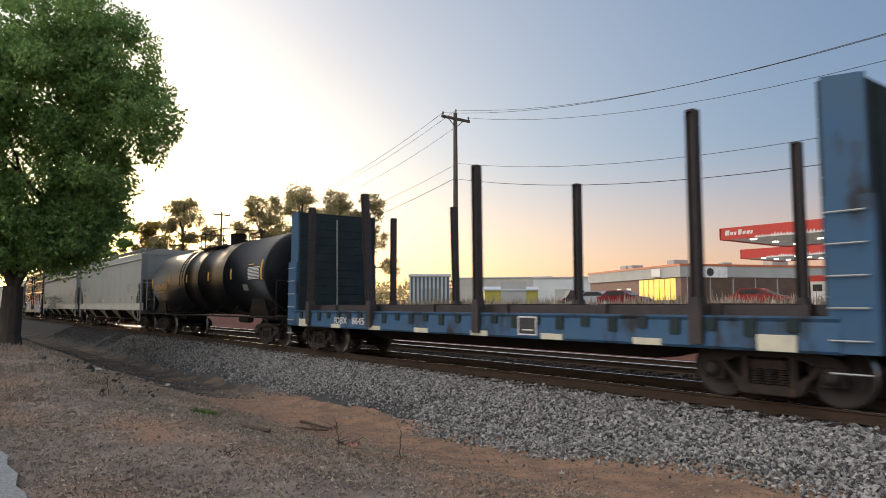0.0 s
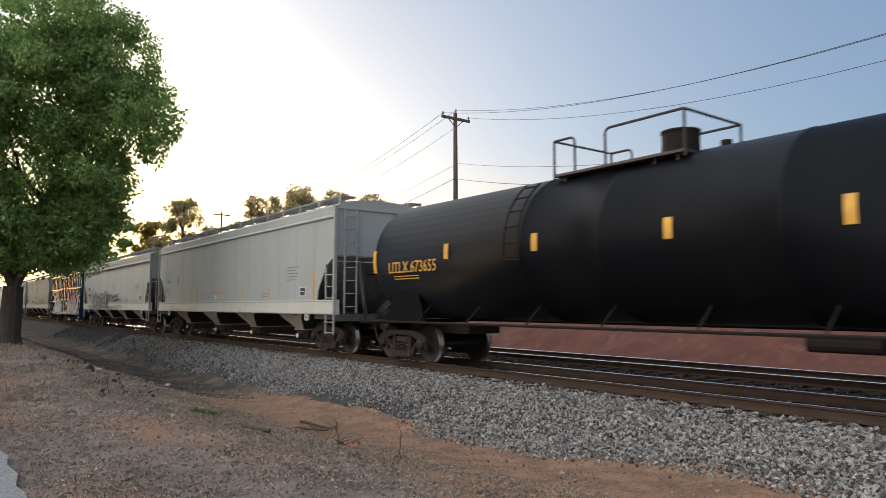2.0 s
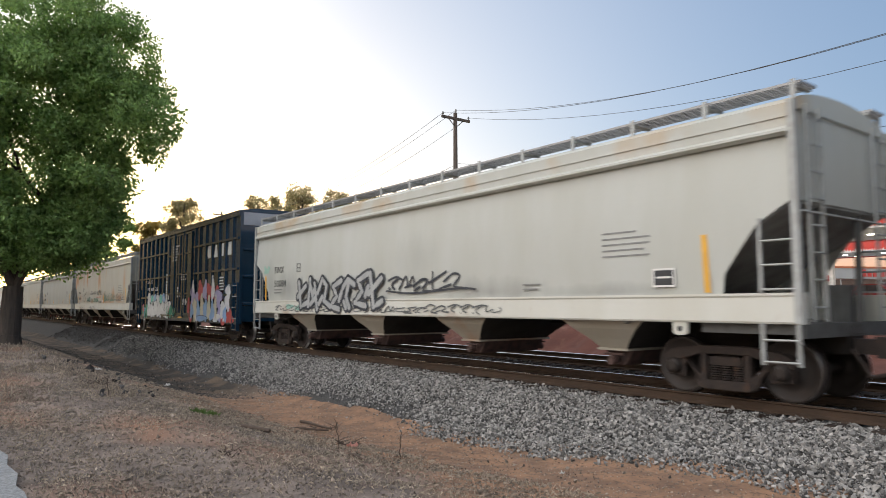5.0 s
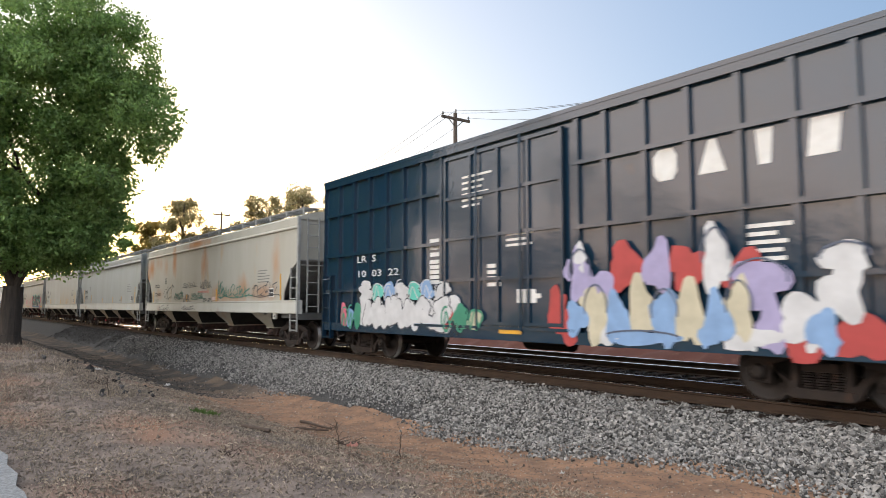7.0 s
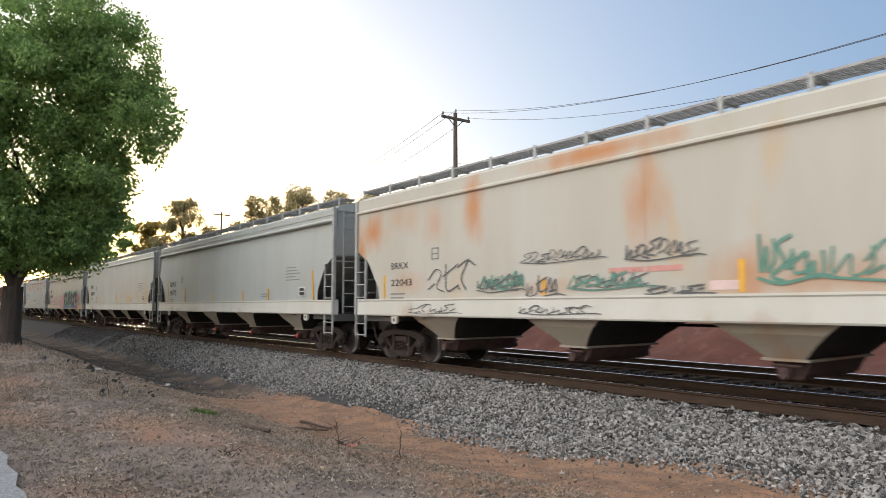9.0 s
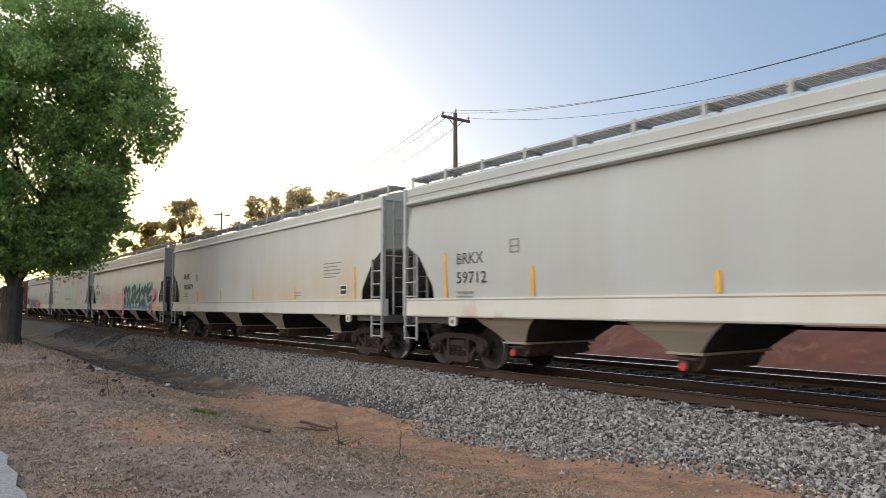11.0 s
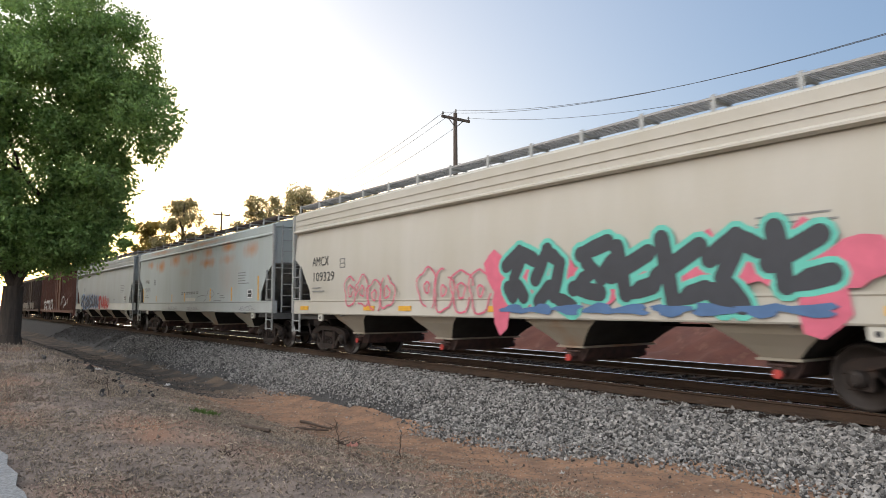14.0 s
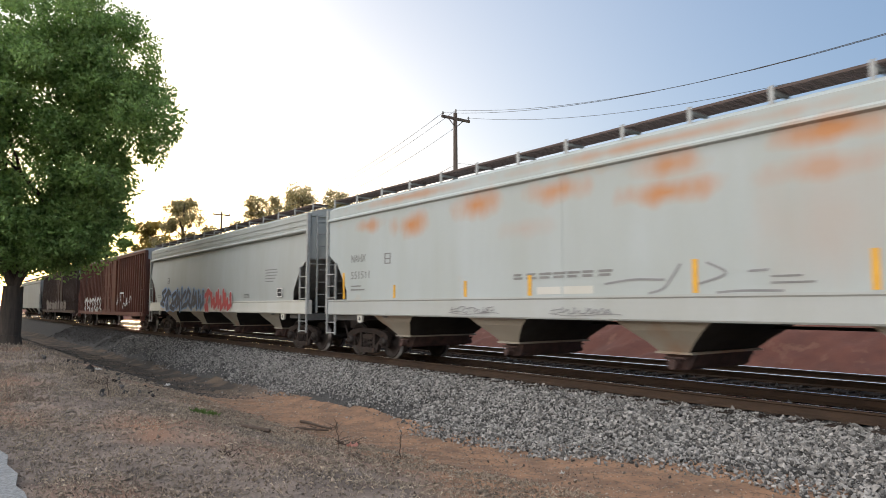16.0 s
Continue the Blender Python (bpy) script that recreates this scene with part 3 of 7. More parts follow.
def ladder(bm, x0, x1, y, z0, z1, step=0.36, r=0.017):
    for x in (x0, x1):
        box(bm, x - 0.022, x + 0.022, y - 0.022, y + 0.022, z0, z1)
    z = z0 + 0.05
    while z < z1 + 0.01:
        rod(bm, (x0, y - 0.012, z), (x1, y - 0.012, z), r, 5)
        z += step


def wagon_thing(name, label, category, back, front):
    w = thing(name, label, category, "wagons of the freight train", pose((back + front) / 2, 0, 0))
    WAGONS.append((w, (back + front) / 2))
    return w


def bulged_sheet(bm, F, s, Y, top, lip):
    """A side sheet that curves inwards towards the eave and the sill, with its end cut back over the sloped end."""
    edge = [(1.56, F - 1.18), (1.88, F - 1.14), (2.58, F - 0.62), (2.93, F - 0.04), (top, F - 0.04)]
    rows = []
    for k in range(25):
        z = 1.56 + (top - 1.56) * k / 24
        x = float(np.interp(z, [e[0] for e in edge], [e[1] for e in edge]))
        u = (z - 2.5) / (lip - 2.5) if z > 2.5 else (2.5 - z) / 0.94
        y = Y - (0.09 if z > 2.5 else 0.035) * min(1.0, u) ** 2.2
        rows.append([bm.verts.new((q, s * d, z)) for d in (y, y - 0.02) for q in (-x, x)])
    for a, b in zip(rows, rows[1:]):
        for p, q in ((0, 1), (1, 3), (3, 2), (2, 0)):
            bm.faces.new((a[p], a[q], b[q], b[p]))
    bm.faces.new([rows[0][k] for k in (0, 2, 3, 1)])
    bm.faces.new([rows[-1][k] for k in (0, 1, 3, 2)])


def hopper(back, front, label, body, band, top=4.27, lip=3.95, seams=12, walk_mat="walk", bars=True, lines=0, bays=4, gate="gate"):
    """A covered hopper: arched roof with running boards, side sheets over a sill, sloped ends, bays underneath."""
    w = wagon_thing("covered_hopper", label, "hopper wagon", back, front)
    F = (front - back) / 2
    Y = 1.6
    # side sheets and end walls
    for s in (-1, 1):
        bm = bmesh.new()
        outline = [(-F + 0.04, top), (F - 0.04, top), (F - 0.04, 2.93), (F - 0.62, 2.58), (F - 1.14, 1.88), (F - 1.18, 1.56), (-F + 1.18, 1.56), (-F + 1.14, 1.88), (-F + 0.62, 2.58), (-F + 0.04, 2.93)]
        if lines:
            bulged_sheet(bm, F, s, Y, top, lip)
        else:
            prism(bm, outline, s * Y, s * (Y - 0.03))
        part("side_sheet", bm, M[body], w)
        for i in range(1, seams):
            x = -F + 2 * F * i / seams
            if abs(x) < F - 1.3 and not lines:
                bm = bmesh.new()
                prism(bm, [(x - 0.028, 1.58), (x - 0.018, lip - 0.03), (x + 0.018, lip - 0.03), (x + 0.028, 1.58)], s * (Y + 0.006), s * Y)
                part("panel_seam", bm, M[body], w)
        bm = bmesh.new()
        prism(bm, [(s * (Y - 0.02), lip - 0.05), (s * (Y + 0.06), lip - 0.01), (s * (Y + 0.06), lip + 0.03), (s * (Y + 0.015), lip + 0.07), (s * (Y + 0.015), top), (s * (Y - 0.05), top + 0.03), (s * (Y - 0.08), lip + 0.1)], -F + 0.05, F - 0.05, "x")
        for k in range(lines):
            z = lip + (top - lip) * (k + 1) / (lines + 1)
            prism(bm, [(s * (Y - 0.01), z), (s * (Y + 0.035), z), (s * (Y + 0.035), z + 0.022), (s * (Y - 0.01), z + 0.022)], -F + 0.05, F - 0.05, "x")
        part("eave", bm, M[body], w)
        bm = bmesh.new()
        prism(bm, [(s * (Y - 0.12), 1.17), (s * (Y + 0.012), 1.17), (s * (Y + 0.03), 1.20), (s * (Y + 0.012), 1.54), (s * (Y + 0.03), 1.565), (s * (Y + 0.03), 1.60), (s * (Y - 0.12), 1.60)], -F, F, "x")
        part("side_sill", bm, M[band], w)
        for e in (-1, 1):
            bm = bmesh.new()
            x = e * F
            box(bm, min(x, x - e * 0.1), max(x, x - e * 0.1), s * Y - 0.06, s * Y + 0.03, 1.18, top + 0.02)
            part("corner_post", bm, M["ladder"], w)
            bm = bmesh.new()
            xs = sorted((e * (F - 0.56), e * (F - 0.06)))
            ladder(bm, xs[0], xs[1], s * (Y + 0.03), 0.60, 1.18, 0.3)
            ladder(bm, xs[0], xs[1], s * (Y + 0.03), 1.60, 2.66, 0.34)
            part("ladder", bm, M["ladder"], w, "grey steel ladder with round rungs")
    # roof, round and lengthways, with hatches
    bm = bmesh.new()
    arc = [(-Y + 0.04, top)] + [(Y * 0.97 * math.sin(radians(a)), top - 0.02 + 0.30 * math.cos(radians(a)) ** 1.0 * 1.0) for a in range(-75, 76, 15)] + [(Y - 0.04, top)]
    prism(bm, arc + [(Y - 0.06, top - 0.06), (-Y + 0.06, top - 0.06)], -F + 0.06, F - 0.06, "x")
    part("roof", bm, M[body], w)
    bm = bmesh.new()
    box(bm, -F + 1.0, F - 1.0, -0.36, 0.36, top + 0.24, top + 0.36)
    for i in range(9):
        x = -F + 1.2 + i * (2 * F - 2.4) / 9
        box(bm, x, x + (2 * F - 2.4) / 9 - 0.12, -0.40, 0.40, top + 0.36, top + 0.40)
    part("hatch_cover", bm, M["ladder"], w)
    for s in (-1, 1):
        bm = bmesh.new()
        y0, y1 = s * 0.96, s * 1.42
        for i in range(7):
            y = y0 + (y1 - y0) * i / 6
            box(bm, -F, F, y - 0.012, y + 0.012, top + 0.29, top + 0.33)
        n = int(F * 2 / 0.16)
        for i in range(n + 1):
            x = -F + 2 * F * i / n
            box(bm, x - 0.008, x + 0.008, min(y0, y1), max(y0, y1), top + 0.292, top + 0.325)
        part("running_board", bm, M[walk_mat], w, "steel grating running board")
        bm = bmesh.new()
        box(bm, -0.035, 0.035, s * 1.44 - 0.012, s * 1.44 + 0.012, 0.0, 0.36)
        box(bm, -0.035, 0.035, min(y0, s * 1.43), max(y0, s * 1.43), 0.25, 0.288)
        bracket = finish(bm, "running_board_bracket", M["ladder"])
        n = int(F * 2 / 1.32)
        for i in range(n + 1):
            part("running_board_bracket", bracket, None, w).location = (-F + 0.1 + (2 * F - 0.2) * i / n, 0, top)
    # ends
    for e in (-1, 1):
        bm = bmesh.new()
        x = e * (F - 0.10)
        prism(bm, [(-Y + 0.05, 2.9), (-Y + 0.05, top), *[(Y * 0.95 * math.sin(radians(a)), top - 0.03 + 0.29 * math.cos(radians(a))) for a in range(-60, 61, 20)], (Y - 0.05, top), (Y - 0.05, 2.9)], x, x - e * 0.05, "x")
        part("end_wall", bm, M[body], w)
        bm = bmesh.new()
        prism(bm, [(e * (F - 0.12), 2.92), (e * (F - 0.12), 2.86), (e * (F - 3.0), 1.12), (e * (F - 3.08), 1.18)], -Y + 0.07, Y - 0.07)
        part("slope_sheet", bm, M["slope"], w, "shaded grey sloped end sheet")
        bm = bmesh.new()
        box(bm, min(e * F, e * (F - 1.6)), max(e * F, e * (F - 1.6)), -Y + 0.13, Y - 0.13, 1.02, 1.17)
        for yy in (-0.5, 0.5):
            rod(bm, (e * (F - 0.15), yy, 1.15), (e * (F - 0.2), yy * 1.5, 2.9), 0.06, 6)
        rod(bm, (e * (F - 0.5), 0.7, 1.17), (e * (F - 0.5), 0.7, 1.75), 0.2, 10)
        box(bm, min(e * F, e * (F - 0.12)), max(e * F, e * (F - 0.12)), -Y, Y, 0.98, 1.18)
        part("end_platform", bm, M["platform"], w)
        bm = bmesh.new()
        for yy, z0, z1 in ((-1.12, 1.2, top), (1.12, 1.2, top)):
            for k in (-0.2, 0.2):
                box(bm, e * F - 0.02, e * F + 0.02, yy + k - 0.02, yy + k + 0.02, z0, z1)
            z = z0 + 0.2
            while z < z1:
                rod(bm, (e * F + e * 0.015, yy - 0.2, z), (e * F + e * 0.015, yy + 0.2, z), 0.016, 5)
                z += 0.38
        rod(bm, (e * F, -Y + 0.05, 2.72), (e * F, Y - 0.05, 2.72), 0.018, 5)
        part("end_ladder", bm, M["ladder"], w)
    for s in (-1, 1):
        for e in (-1, 1):
            bm = bmesh.new()
            x = e * (F - 1.9)
            prism(bm, [(x - 0.13, 1.17), (x + 0.13, 1.17), (x + 0.12, 1.0), (x + 0.05, 0.97), (x - 0.05, 0.97), (x - 0.12, 1.0)], s * (Y + 0.0), s * (Y - 0.06))
            pad = part("jacking_pad", bm, M["band_white"], w, "small white bracket under the sill")
            bm = bmesh.new()
            rod(bm, (x, s * (Y - 0.05), 1.07), (x, s * (Y + 0.006), 1.07), 0.045, 10)
            part("pad_hole", bm, M["black"], pad)
    # underside: stub sills at the ends, open between the bays
    for e in (-1, 1):
        bm = bmesh.new()
        box(bm, min(e * F, e * (F - 3.0)), max(e * F, e * (F - 3.0)), -0.3, 0.3, 0.72, 1.15)
        part("stub_sill", bm, M["under_dark"], w)
    # an added dark plate closes the body from below; wagons have no floor here
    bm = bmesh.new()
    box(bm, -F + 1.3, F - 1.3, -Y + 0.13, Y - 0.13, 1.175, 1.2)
    part("floor_plate", bm, M["bay_shade"], w)
    bm = bmesh.new()
    rod(bm, (-F + 1.5, 0.75, 1.05), (F - 1.5, 0.75, 1.05), 0.03, 6)
    part("brake_pipe", bm, M["under_dark"], w)
    for i in range(bays):
        x = (i - (bays - 1) / 2) * 4.02 * 4 / bays - 0.03
        bm = bmesh.new()
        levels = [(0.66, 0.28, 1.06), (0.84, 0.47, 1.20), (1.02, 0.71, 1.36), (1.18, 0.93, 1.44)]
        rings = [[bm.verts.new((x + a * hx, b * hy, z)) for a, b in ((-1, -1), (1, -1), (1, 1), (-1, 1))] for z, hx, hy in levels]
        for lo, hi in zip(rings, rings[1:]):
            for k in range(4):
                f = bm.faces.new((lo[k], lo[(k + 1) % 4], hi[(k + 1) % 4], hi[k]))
                # fore and aft faces take the dark copy, so their shade is colour
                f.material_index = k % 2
        bm.faces.new(rings[0][::-1])
        bm.faces.new(rings[-1])
        bay = part("discharge_bay", bm, (M["bay"], M["bay_shade"]), w, "dusty tapered discharge bay")
        bm = bmesh.new()
        box(bm, x - 0.34, x + 0.34, -1.10, 1.10, 0.625, 0.665)
        part("flange", bm, M["bay"], bay)
        bm = bmesh.new()
        prism(bm, [(x - 0.30, 0.625), (x + 0.30, 0.625), (x + 0.19, 0.42), (x + 0.12, 0.36), (x - 0.12, 0.36), (x - 0.19, 0.42)], -0.9, 0.9)
        for s in (-1, 1):
            rod(bm, (x, s * 1.0, 0.46), (x, s * 1.14, 0.46), 0.085, 10)
            rod(bm, (x - 0.2, s * 1.06, 0.56), (x + 0.2, s * 1.06, 0.56), 0.02, 6)
        part("outlet_gate", bm, M["gate"], bay)
        for s in (-1, 1):
            bm = bmesh.new()
            rod(bm, (x, s * 1.14, 0.44), (x, s * 1.17, 0.44), 0.07, 10)
            part("outlet_cap", bm, M["white"] if seams > 2 else M[gate], bay)
    for x in (-F + 1.42, F - 1.48):
        add_truck(w, x)
    add_coupler(w, F, 0.62)
    w["half"] = F
    return w


def stripe(bm, x, z0, z1, wide=0.07, lean=0.0, y=-1.6):
    prism(bm, [(x, z0), (x + wide, z0), (x + wide + lean, z1), (x + lean, z1)], y - 0.008, y)


def hopper_marks(w, code, number, rng, stripes=(), code_x=1.6, text_mat="black", size=0.36, block=True, wide=None):
    F, y = w["half"], -1.602
    if code:
        for k, (txt, z) in enumerate(((code, 2.52), (number, 2.06)) if code == "FINX" else ((code, 2.34), (number, 1.92)) if code == "BRKX" else ((code, 2.62), (number, 2.16))):
            part("lettering", lettering(txt, size, M[text_mat], -F + code_x, z, y - 0.004, wide[k] if wide else None), None, w, "stencilled wagon mark")
    bm = bmesh.new()
    text_bars(bm, -F + code_x, 1.74 if code == "BRKX" else 1.98, y, 0.8, 2, 0.1, 0.035, rng)
    box(bm, -F + code_x + 1.75, -F + code_x + 1.79, y - 0.006, y, 2.5, 2.78)
    box(bm, -F + code_x + 2.0, -F + code_x + 2.04, y - 0.006, y, 2.5, 2.78)
    for z in (2.5, 2.62, 2.75):
        box(bm, -F + code_x + 1.79, -F + code_x + 2.0, y - 0.006, y, z, z + 0.03)
    if block:
        text_bars(bm, F - 3.4, 2.68, y, 1.1, 5, 0.1, 0.03, rng)
        text_bars(bm, F - 5.4, 1.85, y, 0.6, 2, 0.09, 0.03, rng)
    for k in range(3):
        x = rng.uniform(-F + 2, F - 2)
        text_bars(bm, x, 1.42, y - 0.012, 0.3, 2, 0.05, 0.022, rng)
    part("stencil_text", bm, M["grey_text"], w, "faded small stencil lines", kind="stuff")
    bm = bmesh.new()
    box(bm, F - 2.35, F - 1.98, y - 0.006, y, 1.74, 2.0)
    pl = part("notice_panel", bm, M["black"], w, "small black notice panel with white border")
    bm = bmesh.new()
    for a in ((F - 2.37, F - 1.96, 1.99, 2.02), (F - 2.37, F - 1.96, 1.72, 1.75), (F - 2.37, F - 2.34, 1.75, 1.99), (F - 1.99, F - 1.96, 1.75, 1.99), (F - 2.30, F - 2.03, 1.86, 1.89)):
        box(bm, a[0], a[1], y - 0.01, y - 0.002, a[2], a[3])
    part("border", bm, M["white"], pl)
    for x, z0, z1 in stripes:
        bm = bmesh.new()
        stripe(bm, x, z0, z1, 0.1, -0.04 if z1 > 2.3 else 0, y)
        part("reflector_strip", bm, M["yellow"], w, "yellow reflective strip")


GM = {}


def hue(name, rgb):
    if name not in GM:
        GM[name] = material(name + " spray paint", rgb, 0.6, second=tuple(c * 0.8 for c in rgb), scale=4)
    return GM[name]


C_RED, C_PINK, C_TEAL, C_LILAC, C_PALE, C_SKY, C_GREEN, C_DARK, C_CREAM = (
    hue("red", (0.42, 0.055, 0.05)), hue("pink", (0.62, 0.13, 0.20)), hue("turquoise", (0.12, 0.52, 0.42)), hue("lilac", (0.36, 0.32, 0.50)), hue("white", (0.60, 0.60, 0.60)),
    hue("sky blue", (0.22, 0.36, 0.58)), hue("green", (0.05, 0.26, 0.16)), hue("dark grey", (0.035, 0.04, 0.05)), hue("cream", (0.55, 0.50, 0.36)))


def stroke(bm, pts, thick, y, deep=0.004):
    """A band of paint along a line of (x, z) points."""
    pts = [Vector((p[0], p[1])) for p in pts]
    L, R = [], []
    for i, p in enumerate(pts):
        d = (pts[min(i + 1, len(pts) - 1)] - pts[max(i - 1, 0)]).normalized()
        k = thick * 0.5
        o = Vector((-d.y, d.x)) * k
        L.append(bm.verts.new((p.x + o.x, y - deep, p.y + o.y)))
        R.append(bm.verts.new((p.x - o.x, y - deep, p.y - o.y)))
    for i in range(len(pts) - 1):
        bm.faces.new((L[i], R[i], R[i + 1], L[i + 1]))
    if thick > 0.12:
        for p in pts:
            bm.faces.new([bm.verts.new((p.x + 0.5 * thick * math.cos(a * 0.628), y - deep - 0.00005, p.y + 0.5 * thick * math.sin(a * 0.628))) for a in range(10)])


def blob(bm, x, z, rx, rz, y, rng, n=20, deep=0.004, rough=0.09):
    v = []
    ph = rng.uniform(0, 6)
    for i in range(n):
        a = 2 * math.pi * i / n
        k = 1 + rough * math.sin(3 * a + ph) + rng.uniform(-rough, rough) * 0.5
        v.append(bm.verts.new((x + rx * k * math.cos(a), y - deep, z + rz * k * math.sin(a))))
    bm.faces.new(v)


def loop_line(rng, x, z, w, h, turns=1):
    """A looping spray line within a box."""
    out = []
    n = 16
    ph = rng.uniform(0, 6)
    for i in range(n + 1):
        a = 2 * math.pi * turns * i / n * 0.8 + ph
        out.append((x + w * (0.5 + 0.5 * math.cos(a)) * (0.8 + 0.2 * math.sin(2 * a)), z + h * (0.5 + 0.5 * math.sin(a))))
    return out


def zig_line(rng, x, z, w, h, n=5):
    out = []
    for i in range(n):
        out.append((x + w * i / (n - 1) + rng.uniform(-0.05, 0.05), z + (h if i % 2 else 0) * rng.uniform(0.75, 1.0)))
    fine = []
    for i in range(len(out) - 1):
        for k in range(4):
            t = k / 4
            t = t * t * (3 - 2 * t)
            fine.append((out[i][0] * (1 - k / 4) + out[i + 1][0] * k / 4, out[i][1] * (1 - t) + out[i + 1][1] * t))
    return fine + [out[-1]]


def graffiti_bubble(w, x0, x1, z0, z1, fills, edge, rng, y=-1.612, letters=6, thick=0.07, back=None, label="spray-painted bubble graffiti"):
    """Overlapping rounded forms with dark or light contours, on the near side."""
    step = (x1 - x0) / letters
    g = None
    for ci, fill in enumerate(fills):
        bm = bmesh.new()
        for i in range(letters):
            if i % len(fills) != ci:
                continue
            cx = x0 + step * (i + 0.5)
            hh = (z1 - z0) * rng.uniform(0.38, 0.5)
            for k in range(3):
                blob(bm, cx + rng.uniform(-0.22, 0.22) * step, z0 + hh * (0.7 + 0.45 * k) * rng.uniform(0.85, 1.1), step * rng.uniform(0.36, 0.55), hh * rng.uniform(0.4, 0.62), y, rng, deep=0.004 + 0.0015 * ci + 0.0004 * i + 0.0001 * k)
        o = part("graffiti", bm, fill, g or w, label, kind="stuff")
    if back:
        bm = bmesh.new()
        for i in range(letters):
            blob(bm, x0 + step * (i + 0.5), z0 + (z1 - z0) * 0.45, step * 0.75, (z1 - z0) * rng.uniform(0.45, 0.58), y, rng, deep=0.001 + 0.0003 * i, rough=0.22)
        part("graffiti", bm, back, w, label, kind="stuff")
    bm = bmesh.new()
    for i in range(letters):
        cx = x0 + step * i
        stroke(bm, loop_line(rng, cx + 0.04, z0, step * 1.0, (z1 - z0) * rng.uniform(0.75, 1.0)), thick, y, 0.0125 + 0.0003 * i)
        stroke(bm, zig_line(rng, cx + step * 0.2, z0 + 0.1, step * 0.6, (z1 - z0) * 0.6, 3), thick, y, 0.0155 + 0.0003 * i)
    part("graffiti", bm, edge, w, label, kind="stuff")


FORMS = [[[(0, 0.9), (0.15, 0.15), (0.45, 0.6), (0.6, 0.05), (1, 0.3), (0.85, 0.9)]], [[(0, 0.1), (0.25, 0.95), (0.5, 0.3), (0.7, 0.8), (1, 0.0)], [(0.3, 0.15), (0.8, 0.35)]], [[(-0.1, 0.5), (0.3, 1), (0.75, 0.75), (0.55, 0.2), (1.1, 0)], [(0.05, 0.1), (0.4, 0.35)]],
         [[(1, 1), (0.25, 0.8), (0.6, 0.45), (0, 0.1), (0.8, 0.0)], [(0.8, 0.3), (1.1, 0.6)]], [[(0.1, 1), (0.35, 0.1), (1.05, 0.25)], [(0.0, 0.45), (0.9, 0.85)]], [[(0.0, 0.7), (0.5, 1), (1, 0.8)], [(0.6, 0.95), (0.3, 0.4), (0.65, 0)], [(0.1, 0.2), (0.3, 0.0)]]]


def graffiti_block(w, x0, x1, z0, z1, fills, edge, rng, y=-1.612, letters=6, thick=0.22, rim=0.07, back=None, lean=0.12, label="spray-painted block graffiti"):
    """Fat interlocking strokes of paint with a contour of another colour, abstract and unreadable."""
    step, hgt = (x1 - x0) / letters, z1 - z0
    lay = {}
    for i in range(letters):
        form = FORMS[rng.randrange(len(FORMS))]
        k = hgt * rng.uniform(0.8, 1.0)
        base = z0 + (hgt - k) * rng.random()
        for j, line in enumerate(form):
            pts = [(x0 + step * (i + 0.06 + 0.88 * a) + lean * b * step + rng.uniform(-0.03, 0.03), base + thick * 0.5 + b * (k - thick)) for a, b in line]
            fine = []
            for q in range(len(pts) - 1):
                for t in (0, 0.5):
                    fine.append((pts[q][0] * (1 - t) + pts[q + 1][0] * t, pts[q][1] * (1 - t) + pts[q + 1][1] * t))
            fine.append(pts[-1])
            lay.setdefault(edge, []).append((fine, thick + 2 * rim, 0.003 + 0.0004 * i + 0.0001 * j))
            lay.setdefault(fills[i % len(fills)], []).append((fine, thick, 0.008 + 0.0004 * i + 0.0001 * j))
    if back:
        bm = bmesh.new()
        for i in range(letters + 1):
            big = 1.0 if i in (0, letters) else 0.62
            blob(bm, x0 + step * i, z0 + hgt * rng.uniform(0.4, 0.55), step * rng.uniform(0.5, 0.7), hgt * rng.uniform(0.42, 0.5) * big, y, rng, 22, 0.0005 + 0.0003 * i, 0.35)
        part("graffiti", bm, back, w, label, kind="stuff")
    for mat, lines in lay.items():
        bm = bmesh.new()
        for fine, th, deep in lines:
            stroke(bm, fine, th, y, deep)
        part("graffiti", bm, mat, w, label, kind="stuff")


def graffiti_tag(w, x0, x1, z0, z1, mat, rng, y=-1.612, thick=0.035, n=8, label="thin spray-painted scrawl"):
    """Loose overlapping scribbles: smooth random curves of uneven size."""
    bm = bmesh.new()
    for i in range(n):
        cx = x0 + (x1 - x0) * (i + rng.random()) / n
        cz = z0 + (z1 - z0) * rng.uniform(0.15, 0.7)
        k = rng.uniform(0.25, 0.6) * (z1 - z0)
        a, da, pts, px, pz = rng.uniform(0, 6.28), rng.uniform(-1, 1), [], cx, cz
        for j in range(rng.randrange(14, 30)):
            pts.append((px, min(z1, max(z0, pz))))
            da = 0.75 * da + rng.uniform(-0.75, 0.75)
            a += da
            px += math.cos(a) * k * 0.26 + 0.012
            pz += math.sin(a) * k * 0.26 + (cz - pz) * 0.12
        stroke(bm, pts, thick * rng.uniform(0.6, 1.2), y, 0.005 + 0.0005 * i)
    part("graffiti", bm, mat, w, label, kind="stuff")


